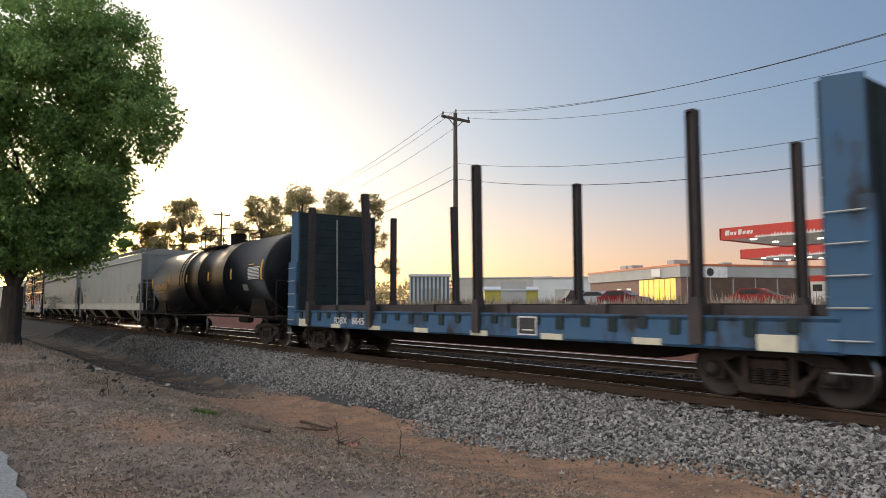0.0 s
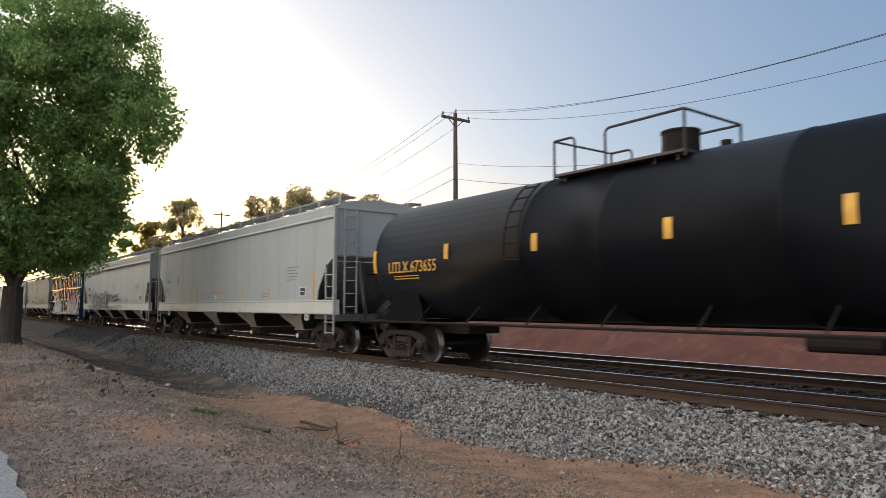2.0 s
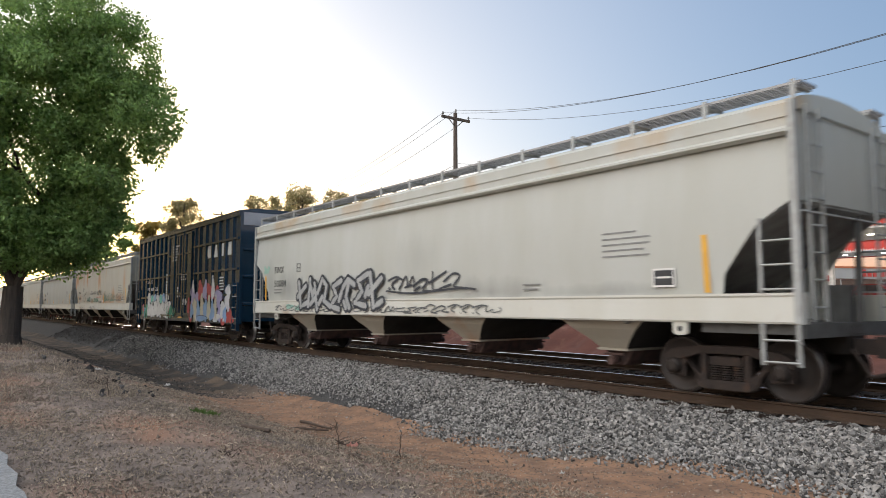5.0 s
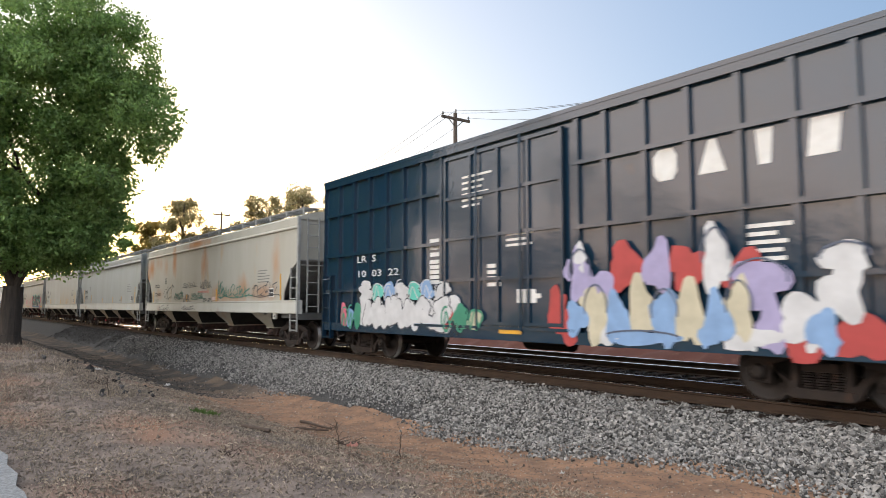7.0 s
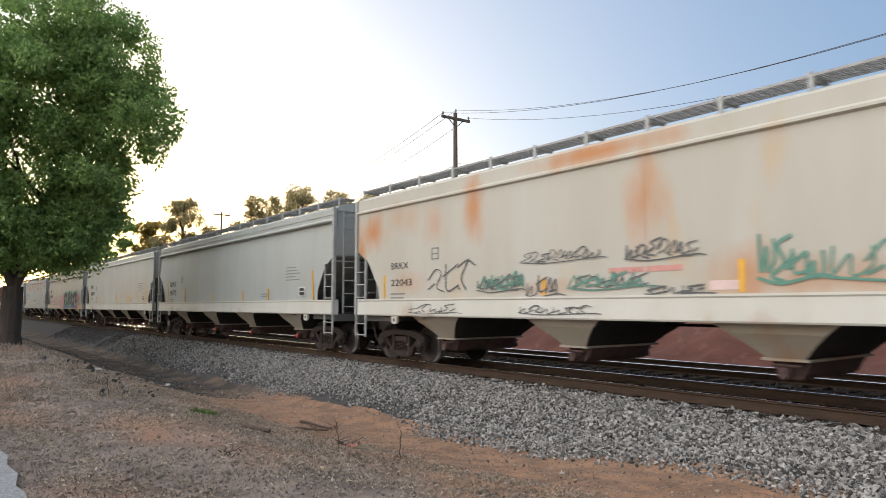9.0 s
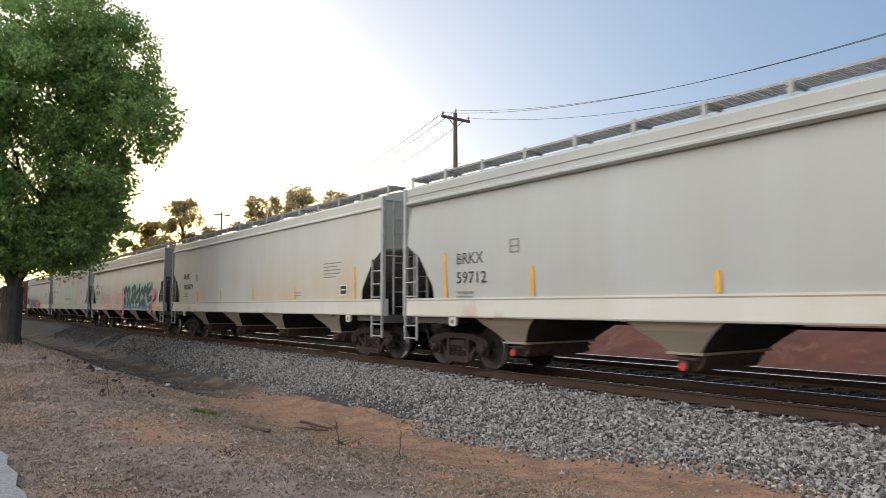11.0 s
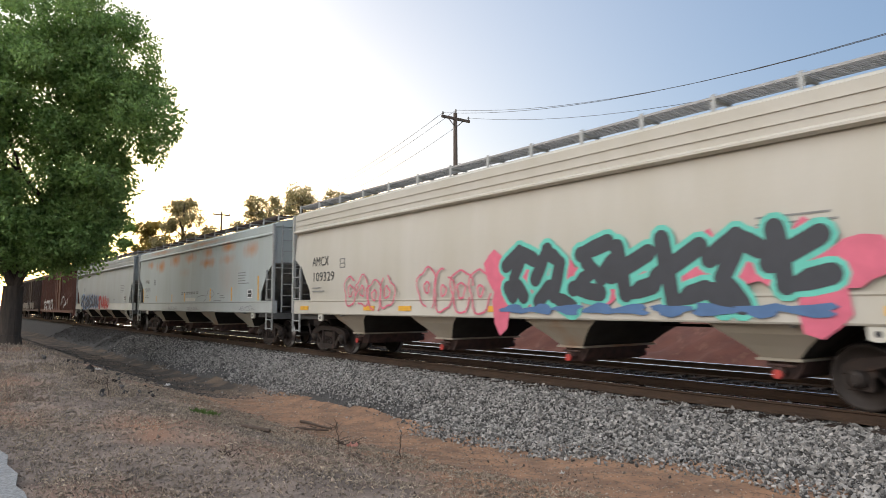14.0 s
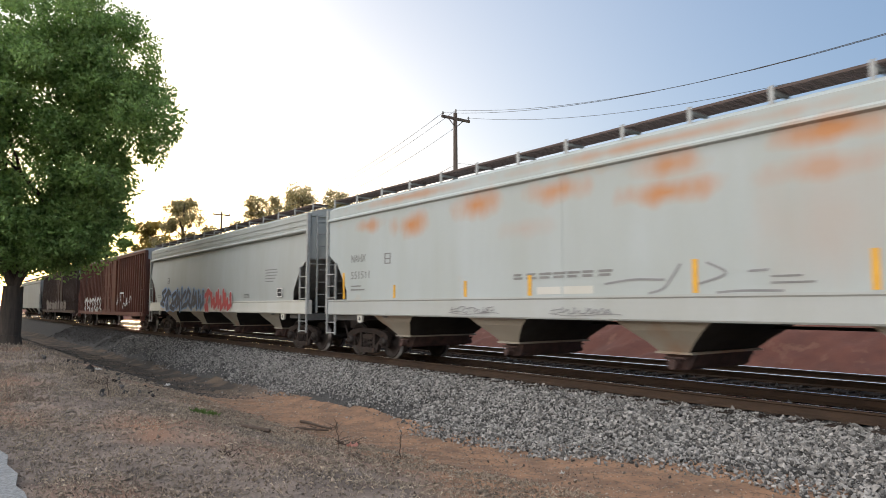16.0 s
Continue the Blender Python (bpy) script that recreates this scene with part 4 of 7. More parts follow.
def flowing(pts, n=6):
    """A smooth curve through the points."""
    p = [Vector(q) for q in pts]
    p = [p[0] * 2 - p[1]] + p + [p[-1] * 2 - p[-2]]
    out = []
    for a, b, c, d in zip(p, p[1:], p[2:], p[3:]):
        for k in range(n):
            t = k / n
            out.append(0.5 * (2 * b + (c - a) * t + (2 * a - 5 * b + 4 * c - d) * t * t + (3 * b - a - 3 * c + d) * t ** 3))
    return out + [p[-2]]


def graffiti_script(w, x0, x1, z0, z1, mat, rng, y=-1.612, thick=0.03, n=6, tail=True, label="thin spray-painted scrawl"):
    """A line of quick joined pen forms on one baseline, abstract and unreadable."""
    bm = bmesh.new()
    step, hgt = (x1 - x0) / n, z1 - z0
    for i in range(n):
        form = FORMS[rng.randrange(len(FORMS))]
        k, up = hgt * rng.uniform(0.6, 1.0), hgt * rng.uniform(0.0, 0.15)
        for j, line in enumerate(form):
            pts = [(x0 + step * (i + a * 1.15 + 0.25 * b) + rng.uniform(-0.04, 0.04) * step, z0 + up + b * k + rng.uniform(-0.08, 0.08) * k) for a, b in line]
            stroke(bm, flowing(pts), thick * rng.uniform(0.7, 1.2), y, 0.004 + 0.0006 * i + 0.0002 * j)
    if tail:
        stroke(bm, flowing([(x0, z0 + 0.1 * hgt), (x0 + (x1 - x0) * 0.4, z0 - 0.02), (x1, z0 + 0.12 * hgt), (x1 + step, z0 + 0.05 * hgt)]), thick * 0.8, y, 0.004 + 0.0006 * n)
    part("graffiti", bm, mat, w, label, kind="stuff")


def smear(w, places, mat, rng, y=-1.606, label="soft patch of faded spray paint"):
    """Faded patches of rolled-on or sprayed paint: (x, z, rx, rz)."""
    bm = bmesh.new()
    for k, (x, z, rx, rz) in enumerate(places):
        blob(bm, x, z, rx, rz, y, rng, 18, 0.001 + 0.0004 * k, 0.16)
    part("graffiti", bm, mat, w, label, kind="stuff")


def graffiti_rings(w, x0, x1, z0, z1, mat, rng, y=-1.612, n=4, thick=0.045):
    """Rounded outline forms side by side, drawn with one thin line each."""
    bm = bmesh.new()
    step = (x1 - x0) / n
    for i in range(n):
        cx, cz = x0 + step * (i + 0.5), (z0 + z1) / 2 + rng.uniform(-0.1, 0.1) * (z1 - z0)
        ph = rng.uniform(0, 6)
        for k, q in ((0, 1.0), (1, rng.uniform(0.25, 0.4))):
            pts = []
            for j in range(22):
                a = ph + 2 * math.pi * j / (21 if k else 23)
                r = 1 + 0.13 * math.sin(3 * a + ph) + 0.08 * math.sin(5 * a)
                pts.append((cx + step * 0.56 * r * q * math.cos(a), cz + (z1 - z0) * 0.47 * r * q * math.sin(a)))
            stroke(bm, pts, thick, y, 0.005 + 0.0006 * i + 0.0003 * k)
    part("graffiti", bm, mat, w, "thin pink spray-painted outline forms", kind="stuff")


def boxcar(back, front, label, mat, z0, top, ribs, rows, door, roof_mat, rib_w=0.09, deep=0.07, door_cols=4):
    """A boxcar with ribbed sides, a sliding door with its own frame and a low roof."""
    w = wagon_thing("boxcar", label, "boxcar", back, front)
    F, Y = (front - back) / 2, 1.50
    bm = bmesh.new()
    box(bm, -F, F, -Y, Y, z0 + 0.1, top)
    part("body", bm, M[mat], w)
    bm = bmesh.new()
    prism(bm, [(-Y - 0.11, top - 0.06), (-Y - 0.11, top + 0.02), (-0.9, top + 0.12), (0.9, top + 0.12), (Y + 0.11, top + 0.02), (Y + 0.11, top - 0.06)], -F - 0.03, F + 0.03, "x")
    n = 14
    for i in range(n):
        x = -F + 0.5 + i * (2 * F - 1.0) / (n - 1)
        prism(bm, [(-Y + 0.2, top + 0.05), (-0.9, top + 0.12), (0.9, top + 0.12), (Y - 0.2, top + 0.05), (Y - 0.25, top + 0.07), (0.9, top + 0.14), (-0.9, top + 0.14), (-Y + 0.25, top + 0.07)], x - 0.05, x + 0.05, "x")
    part("roof", bm, M[roof_mat], w)
    for s in (-1, 1):
        ya, yb = sorted((s * Y, s * (Y + deep)))
        bm = bmesh.new()
        box(bm, -F, F, min(s * Y, s * (Y + 0.1)), max(s * Y, s * (Y + 0.1)), z0, z0 + 0.22)
        box(bm, -F, F, min(s * Y, s * (Y + 0.1)), max(s * Y, s * (Y + 0.1)), top - 0.2, top - 0.06)
        part("side_sill", bm, M[mat], w)
        for x in ribs:
            bm = bmesh.new()
            prism(bm, [(x - rib_w * 0.7, s * Y), (x + rib_w * 0.7, s * Y), (x + rib_w * 0.6, s * (Y + deep)), (x - rib_w * 0.6, s * (Y + deep))], z0 + 0.22, top - 0.2, "z")
            part("side_post", bm, M[mat], w)
        bm = bmesh.new()
        for a, b, z in rows:
            box(bm, a, b, min(s * Y, s * (Y + 0.05)), max(s * Y, s * (Y + 0.05)), z - 0.035, z + 0.035)
        if rows:
            part("side_rail", bm, M[mat], w)
        # door
        d0, d1 = door
        bm = bmesh.new()
        box(bm, d0, d1, min(s * Y, s * (Y + 0.06)), max(s * Y, s * (Y + 0.06)), z0 + 0.28, top - 0.26)
        dr = part("door", bm, M[mat], w, "closed sliding plug door")
        bm = bmesh.new()
        y2 = sorted((s * (Y + 0.06), s * (Y + 0.11)))
        for i in range(door_cols + 1):
            x = d0 + (d1 - d0) * i / door_cols
            box(bm, x - 0.04, x + 0.04, y2[0], y2[1], z0 + 0.3, top - 0.28)
        nz = 4
        for i in range(nz + 1):
            z = z0 + 0.34 + (top - z0 - 0.66) * i / nz
            box(bm, d0, d1, y2[0], y2[1] + 0.001, z - 0.035, z + 0.035)
        part("door_frame", bm, M[mat], dr)
        bm = bmesh.new()
        for x in (d0 + (d1 - d0) * 0.32, d0 + (d1 - d0) * 0.7):
            rod(bm, (x, s * (Y + 0.13), z0 + 0.2), (x, s * (Y + 0.13), top - 0.2), 0.025, 6)
        box(bm, d0 - 1.2, d1 + 0.3, min(s * Y, s * (Y + 0.12)), max(s * Y, s * (Y + 0.12)), z0 + 0.22, z0 + 0.28)
        part("lock_rod", bm, M[mat], dr)
        for e in (-1, 1):
            bm = bmesh.new()
            xs = sorted((e * (F - 0.5), e * (F - 0.04)))
            for k in range(5):
                rod(bm, (xs[0], s * (Y + 0.12), z0 - 0.2 + 0.42 * k), (xs[1], s * (Y + 0.12), z0 - 0.2 + 0.42 * k), 0.015, 5)
            box(bm, xs[0] - 0.02, xs[0] + 0.02, min(s * Y, s * (Y + 0.13)), max(s * Y, s * (Y + 0.13)), z0 - 0.24, z0 + 1.6)
            box(bm, xs[1] - 0.02, xs[1] + 0.02, min(s * Y, s * (Y + 0.13)), max(s * Y, s * (Y + 0.13)), z0 - 0.24, z0 + 1.6)
            part("ladder", bm, M[mat], w)
    for e in (-1, 1):
        bm = bmesh.new()
        for z in np.arange(z0 + 0.7, top - 0.7, 1.05):
            prism(bm, [(e * F, z), (e * (F + 0.05), z + 0.04), (e * (F + 0.05), z + 0.1), (e * F, z + 0.14)], -Y + 0.1, Y - 0.1)
        for s in (-1, 1):
            box(bm, min(e * F, e * (F + 0.05)), max(e * F, e * (F + 0.05)), s * Y - 0.06, s * Y + 0.06, z0, top - 0.1)
        rod(bm, (e * (F + 0.1), 0.8, 2.3), (e * (F + 0.14), 0.8, 2.3), 0.28, 16)
        part("end_corrugation", bm, M[mat], w)
        # pale top band paints in the sky's reflection on the end sheet
        bm = bmesh.new()
        box(bm, min(e * F, e * (F + 0.03)), max(e * F, e * (F + 0.03)), -Y + 0.06, Y - 0.06, top - 0.55, top - 0.05)
        part("end_panel", bm, M["galv"], w)
    bm = bmesh.new()
    box(bm, -F, F, -0.32, 0.32, z0 - 0.05, z0 + 0.1)
    for x in np.arange(-F + 3.5, F - 3.4, 1.2):
        box(bm, x - 0.06, x + 0.06, -Y + 0.05, Y - 0.05, z0 - 0.02, z0 + 0.1)
    rod(bm, (-1.2, 0.5, z0 - 0.12), (0.2, 0.5, z0 - 0.12), 0.2, 12)
    part("underframe", bm, M["under_dark"], w)
    for x in (-F + 1.6, F - 1.6):
        add_truck(w, x)
    add_coupler(w, F, 0.72)
    w["half"] = F
    return w


def tank_car(back, front):
    w = wagon_thing("tank_wagon", "black tank wagon with yellow strips and a railed top platform", "tank wagon", back, front)
    F = (front - back) / 2
    R, zc = 1.54, 2.63
    bm = bmesh.new()
    prof = [(0.02, -F)] + [(R * math.sin(radians(a)), -F + 0.72 * (1 - math.cos(radians(a)))) for a in range(12, 91, 13)] + [(R, -F + 0.72)]
    body = prof + [(R, -2.0), (R + 0.012, -1.99), (R + 0.012, -1.9), (R, -1.89), (R, 0.0), (R + 0.01, 0.01), (R + 0.01, 0.1), (R, 0.11), (R, 3.2), (R + 0.01, 3.21), (R + 0.01, 3.3), (R, 3.31)] + [(r, -x) for r, x in prof[::-1]]
    lathe(bm, body, False, 48)
    for v in bm.verts:
        v.co.z += zc
    part("tank_shell", bm, M["tank"], w)
    for e in (-1, 1):
        for s in (-1, 1):
            bm = bmesh.new()
            prism(bm, [(e * (F - 0.7), 1.0), (e * (F - 2.6), 1.0), (e * (F - 2.3), 1.7), (e * (F - 1.2), 1.7)], s * 1.25, s * 1.3)
            part("saddle_plate", bm, M["tank"], w)
        bm = bmesh.new()
        box(bm, min(e * F + e * 0.25, e * (F - 3.3)), max(e * F + e * 0.25, e * (F - 3.3)), -0.5, 0.5, 0.74, 0.958)
        part("stub_sill", bm, M["under_dark"], w)
        bm = bmesh.new()
        box(bm, min(e * F + e * 0.3, e * (F - 0.9)), max(e * F + e * 0.3, e * (F - 0.9)), -1.45, 1.45, 0.96, 1.06)
        part("end_platform", bm, M["under_dark"], w)
    bm = bmesh.new()
    for s in (-1, 1):
        rod(bm, (-F - 0.2, s * 1.5, 1.02), (F + 0.2, s * 1.5, 1.02), 0.03, 6)
        for i in range(9):
            x = -F + 0.6 + i * (2 * F - 1.2) / 8
            rod(bm, (x, s * 1.5, 1.02), (x, s * 1.05, 1.42), 0.02, 5)
    for e in (-1, 1):
        for s in (-1, 1):
            rod(bm, (e * (F + 0.1), s * 1.4, 1.0), (e * (F + 0.1), s * 1.4, 2.3), 0.025, 6)
        rod(bm, (e * (F + 0.1), -1.4, 2.3), (e * (F + 0.1), 1.4, 2.3), 0.025, 6)
    part("handrail", bm, M["under_dark"], w)
    bm = bmesh.new()
    for s in (-1, 1):
        box(bm, -1.6, 1.4, min(s * 0.35, s * 0.92), max(s * 0.35, s * 0.92), 4.03, 4.08)
        for x in (-1.6 + 0.2, 0.73, 1.4 - 0.2):
            rod(bm, (x, s * 0.8, 4.05), (x, s * 0.8, 3.7), 0.03, 5)
    part("platform", bm, M["walk_dark"], w)
    bm = bmesh.new()
    zt = 4.77
    for s in (-1, 1):
        y = s * 0.9
        # the pipes bend down at the gap where the ladder comes up
        for x, x2 in ((-1.6, -1.05), (1.4, -0.29)):
            d = 0.1 if x2 > x else -0.1
            rod(bm, (x, y, 3.95), (x, y, zt), 0.025, 6)
            rod(bm, (x, y, zt), (x2 - d, y, zt), 0.025, 6)
            rod(bm, (x2 - d, y, zt), (x2 - 0.3 * d, y, zt - 0.03), 0.025, 6)
            rod(bm, (x2 - 0.3 * d, y, zt - 0.03), (x2, y, zt - 0.1), 0.025, 6)
            rod(bm, (x2, y, zt - 0.1), (x2, y, 4.05), 0.025, 6)
    for x in (-1.6, 1.4):
        rod(bm, (x, -0.9, zt), (x, 0.9, zt), 0.025, 6)
    part("railing", bm, M["stake"], w, "rusty pipe railing")
    bm = bmesh.new()
    rod(bm, (0.73, 0, 4.0), (0.73, 0, 4.6), 0.34, 20)
    rod(bm, (0.73, 0, 4.6), (0.73, 0, 4.64), 0.36, 20)
    rod(bm, (1.63, 0, 4.0), (1.63, 0, 4.3), 0.1, 12)
    part("manway", bm, M["under_dark"], w)
    bm = bmesh.new()
    for k in (-2.35, -1.95):
        prev = None
        for a in range(-10, 56, 8):
            p = (k, -(R + 0.1) * math.cos(radians(a)), zc + (R + 0.1) * math.sin(radians(a)))
            if prev:
                rod(bm, prev, p, 0.022, 5)
            prev = p
    for a in range(-10, 56, 12):
        y, z = -(R + 0.1) * math.cos(radians(a)), zc + (R + 0.1) * math.sin(radians(a))
        rod(bm, (-2.35, y, z), (-1.95, y, z), 0.018, 5)
    part("ladder", bm, M["under_dark"], w)
    bm = bmesh.new()
    rod(bm, (F - 2.1, -1.05, 1.3), (F - 1.0, -1.05, 1.3), 0.26, 14)
    rod(bm, (3.2, -0.7, 0.88), (4.2, -0.7, 0.88), 0.13, 12)
    part("brake_cylinder", bm, M["under_dark"], w)

    def on_shell(bm, x0, x1, a0, a1, r=R + 0.008):
        n = 6
        rows = [[bm.verts.new((x, -r * math.cos(radians(a0 + (a1 - a0) * i / n)), zc + r * math.sin(radians(a0 + (a1 - a0) * i / n)))) for x in (x0, x1)] for i in range(n + 1)]
        for i in range(n):
            bm.faces.new((rows[i][0], rows[i][1], rows[i + 1][1], rows[i + 1][0]))

    for x, a0, a1 in ((-7.62, -13, 9), (-4.5, -5, 8), (-1.65, -5, 8), (1.38, -5, 8), (4.1, -6, 9), (7.15, -10, 17)):
        bm = bmesh.new()
        on_shell(bm, x, x + 0.16, a0, a1)
        part("reflector_strip", bm, M["yellow"], w, "yellow reflective strip")
    bm = bmesh.new()
    for i in range(9):
        on_shell(bm, 5.95, 7.05, -8.5 + i * 1.95, -7.4 + i * 1.95)
    part("stencil_text", bm, M["white"], w, "white stencilled data lines", kind="stuff")
    bm = bmesh.new()
    on_shell(bm, 5.3, 5.8, -24, -15)
    part("notice_panel", bm, M["grey_text"], w)
    bm = bmesh.new()
    on_shell(bm, 5.95, 6.45, 11.5, 12.7)
    on_shell(bm, -6.9, -5.9, -14, -12.8)
    on_shell(bm, -6.7, -5.6, -18, -17)
    on_shell(bm, -6.7, -5.6, -20.5, -19.5)
    part("stencil_text", bm, M["yellow"], w, kind="stuff")
    me = lettering("UTLX 673655", 0.40, M["yellow"], -6.84, 2.25, -R - 0.02, 2.05)
    part("lettering", me, None, w, "yellow stencilled wagon mark")
    for x in (-F + 1.23, F - 1.45):
        add_truck(w, x)
    add_coupler(w, F + 0.15, 0.6)
    return w


def flat_car(back, front):
    w = wagon_thing("bulkhead_flat_wagon", "worn blue bulkhead flat wagon with rusty stakes", "flat wagon", back, front)
    F = (front - back) / 2
    for s in (-1, 1):
        bm = bmesh.new()
        prism(bm, [(s * 1.40, 0.78), (s * 1.50, 0.78), (s * 1.53, 0.82), (s * 1.50, 1.20), (s * 1.53, 1.25), (s * 1.53, 1.28), (s * 1.40, 1.28)], -F + 0.4, F - 0.4, "x")
        part("side_sill", bm, M["blue"], w)
        bm = bmesh.new()
        for i in range(26):
            x = -F + 1.0 + i * (2 * F - 2.0) / 25
            box(bm, x - 0.09, x + 0.09, min(s * 1.5, s * 1.54), max(s * 1.5, s * 1.54), 0.98 + 0.08 * (i % 2), 1.24)
        part("stake_pocket", bm, M["blue_face"], w)
    bm = bmesh.new()
    n = 60
    for i in range(n):
        x = -F + 0.5 + i * (2 * F - 1.0) / n
        box(bm, x, x + (2 * F - 1.0) / n - 0.012, -1.4, 1.4, 1.19, 1.262 + 0.006 * (i % 3))
    part("deck", bm, M["deck"], w, "worn dark timber deck")
    for x in (-5.9, -3.55, -1.0, 1.6, 4.2, 6.4):
        bm = bmesh.new()
        box(bm, x - 0.1, x + 0.1, -1.3, 1.3, 1.28, 1.46)
        part("bearing_beam", bm, M["stake"], w)
    bm = bmesh.new()
    for y in (-1.12, 1.12):
        box(bm, -F + 0.9, F - 0.9, y - 0.12, y + 0.12, 1.27, 1.44)
    part("bearing_beam", bm, M["stake"], w, "dark timber bearing beam along the deck")
    for e in (-1, 1):
        x0, x1 = sorted((e * F, e * (F - 0.54)))
        bm = bmesh.new()
        prism(bm, [(x0, 2.85), (x1, 2.85), (x1, 4.52), (x0, 4.46)] if e < 0 else [(x0, 2.85), (x1, 2.85), (x1, 4.46), (x0, 4.52)], -1.45, -1.38)
        prism(bm, [(x0, 2.85), (x1, 2.85), (x1, 4.52), (x0, 4.46)] if e < 0 else [(x0, 2.85), (x1, 2.85), (x1, 4.46), (x0, 4.52)], 1.38, 1.45)
        for s in (-1, 1):
            prism(bm, [(x0 - 0.06 * (e < 0), 0.80), (x1 + 0.06 * (e > 0), 0.80), (x1 + 0.06 * (e > 0), 2.85), (x0 - 0.06 * (e < 0), 2.85)], s * 1.5, s * 1.36)
        bk = part("bulkhead", bm, M["blue"], w, "tall blue end bulkhead")
        bm = bmesh.new()
        xi = e * (F - 0.54)
        for i in range(12):
            z = 1.28 + i * 0.268
            box(bm, min(xi, xi - e * 0.06) + 0.002 * (i % 2), max(xi, xi - e * 0.06), -1.42, 1.42, z, z + 0.256)
        part("plank_lining", bm, M["blue_face"], bk, "dull dark bulkhead plank lining")
        bm = bmesh.new()
        xo = e * (F - 0.06)
        box(bm, min(xo, xo - e * 0.03), max(xo, xo - e * 0.03), -1.36, 1.36, 0.8, 4.45)
        for y in (-0.9, -0.3, 0.3, 0.9):
            prism(bm, [(e * (F - 0.5), 1.2), (e * (F + 0.02), 1.2), (e * (F - 0.02), 4.4), (e * (F - 0.5), 4.4)], y - 0.05, y + 0.05)
        part("bulkhead_web", bm, M["blue_face"], bk)
        bm = bmesh.new()
        for s in (-1, 1):
            for k in range(6):
                rod(bm, (x0 + 0.02, s * 1.55, 0.55 + 0.42 * k), (x1 - 0.02, s * 1.55, 0.55 + 0.42 * k), 0.014, 5)
        part("grab_iron", bm, M["ladder"], bk, "pale bent grab iron")
        bm = bmesh.new()
        rod(bm, (xi - e * 0.10, -0.05, 1.3), (xi - e * 0.10, -0.1, 4.3), 0.02, 5)
        part("strap", bm, M["ladder"], bk)
    for x, y, lean, lx in NEAR_STAKES + FAR_STAKES:
        bm = bmesh.new()
        zt = 4.48 if y < 0 else 4.33
        z0 = 0.85 if y < 0 else 1.25
        for dx in (-0.075, 0.055):
            prism(bm, [(x + dx, z0), (x + dx + 0.02, z0), (x + dx + 0.02 + lx, zt), (x + dx + lx, zt)], y - 0.09, y + 0.09)
        prism(bm, [(x - 0.055, z0), (x + 0.055, z0), (x + 0.055 + lx, zt), (x - 0.055 + lx, zt)], y - 0.015, y + 0.015)
        prism(bm, [(x - 0.11, z0), (x + 0.11, z0), (x + 0.11, 1.42), (x + 0.085, 1.56), (x - 0.085, 1.56), (x - 0.11, 1.42)], y - 0.11, y + 0.11)
        box(bm, x - 0.075 + lx, x + 0.075 + lx, y - 0.09, y + 0.09, zt - 0.01, zt + 0.02)
        part("stake", bm, M["stake"], w, "upright rusty steel stake")
    for i in range(8):
        x = -F + 0.9 + i * (2 * F - 2.4) / 7
        bm = bmesh.new()
        box(bm, x, x + 0.55, -1.545, -1.5, 0.79, 0.9 if i not in (0, 7) else 1.02)
        part("reflector_strip", bm, hue("pale tape", (0.62, 0.58, 0.44)), w, "pale yellow reflective tape")
    me = lettering("JOBX", 0.28, M["white"], -5.45, 0.91, -1.545, 0.75)
    part("lettering", me, None, w, "white stencilled wagon mark")
    me = lettering("8645", 0.28, M["white"], -4.42, 0.91, -1.545, 0.66)
    part("lettering", me, None, w, "white stencilled wagon mark")
    bm = bmesh.new()
    box(bm, 2.3, 2.78, -1.548, -1.5, 0.86, 1.2)
    pl = part("notice_panel", bm, M["black"], w)
    bm = bmesh.new()
    for a in ((2.28, 2.8, 1.19, 1.215), (2.28, 2.8, 0.85, 0.875), (2.28, 2.305, 0.875, 1.19), (2.775, 2.8, 0.875, 1.19), (2.4, 2.7, 0.94, 0.965)):
        box(bm, a[0], a[1], -1.553, -1.54, a[2], a[3])
    part("border", bm, M["white"], pl)
    bm = bmesh.new()
    prism(bm, [(-F + 0.3, 0.98), (-F + 0.3, 1.19), (F - 0.3, 1.19), (F - 0.3, 0.98), (F - 2.6, 0.8), (F - 4.0, 0.48), (-F + 4.0, 0.48), (-F + 2.6, 0.8)], -0.35, 0.35)
    box(bm, -F + 0.5, F - 0.5, -1.38, 1.38, 1.12, 1.19)
    part("underframe", bm, M["under_dark"], w)
    for x in (-F + 1.35, F - 1.6):
        add_truck(w, x)
    add_coupler(w, F, 0.65)
    return w


NEAR_STAKES = [(6.25, -1.5, 0, 0.0), (1.0, -1.5, 0, -0.05), (-3.45, -1.5, 0, -0.40), (-7.1, -1.5, 0, 0.05)]
FAR_STAKES = [(6.5, 1.36, 0, 0), (1.3, 1.36, 0, 0), (-3.4, 1.36, 0, -0.12), (-6.8, 1.36, 0, 0)]


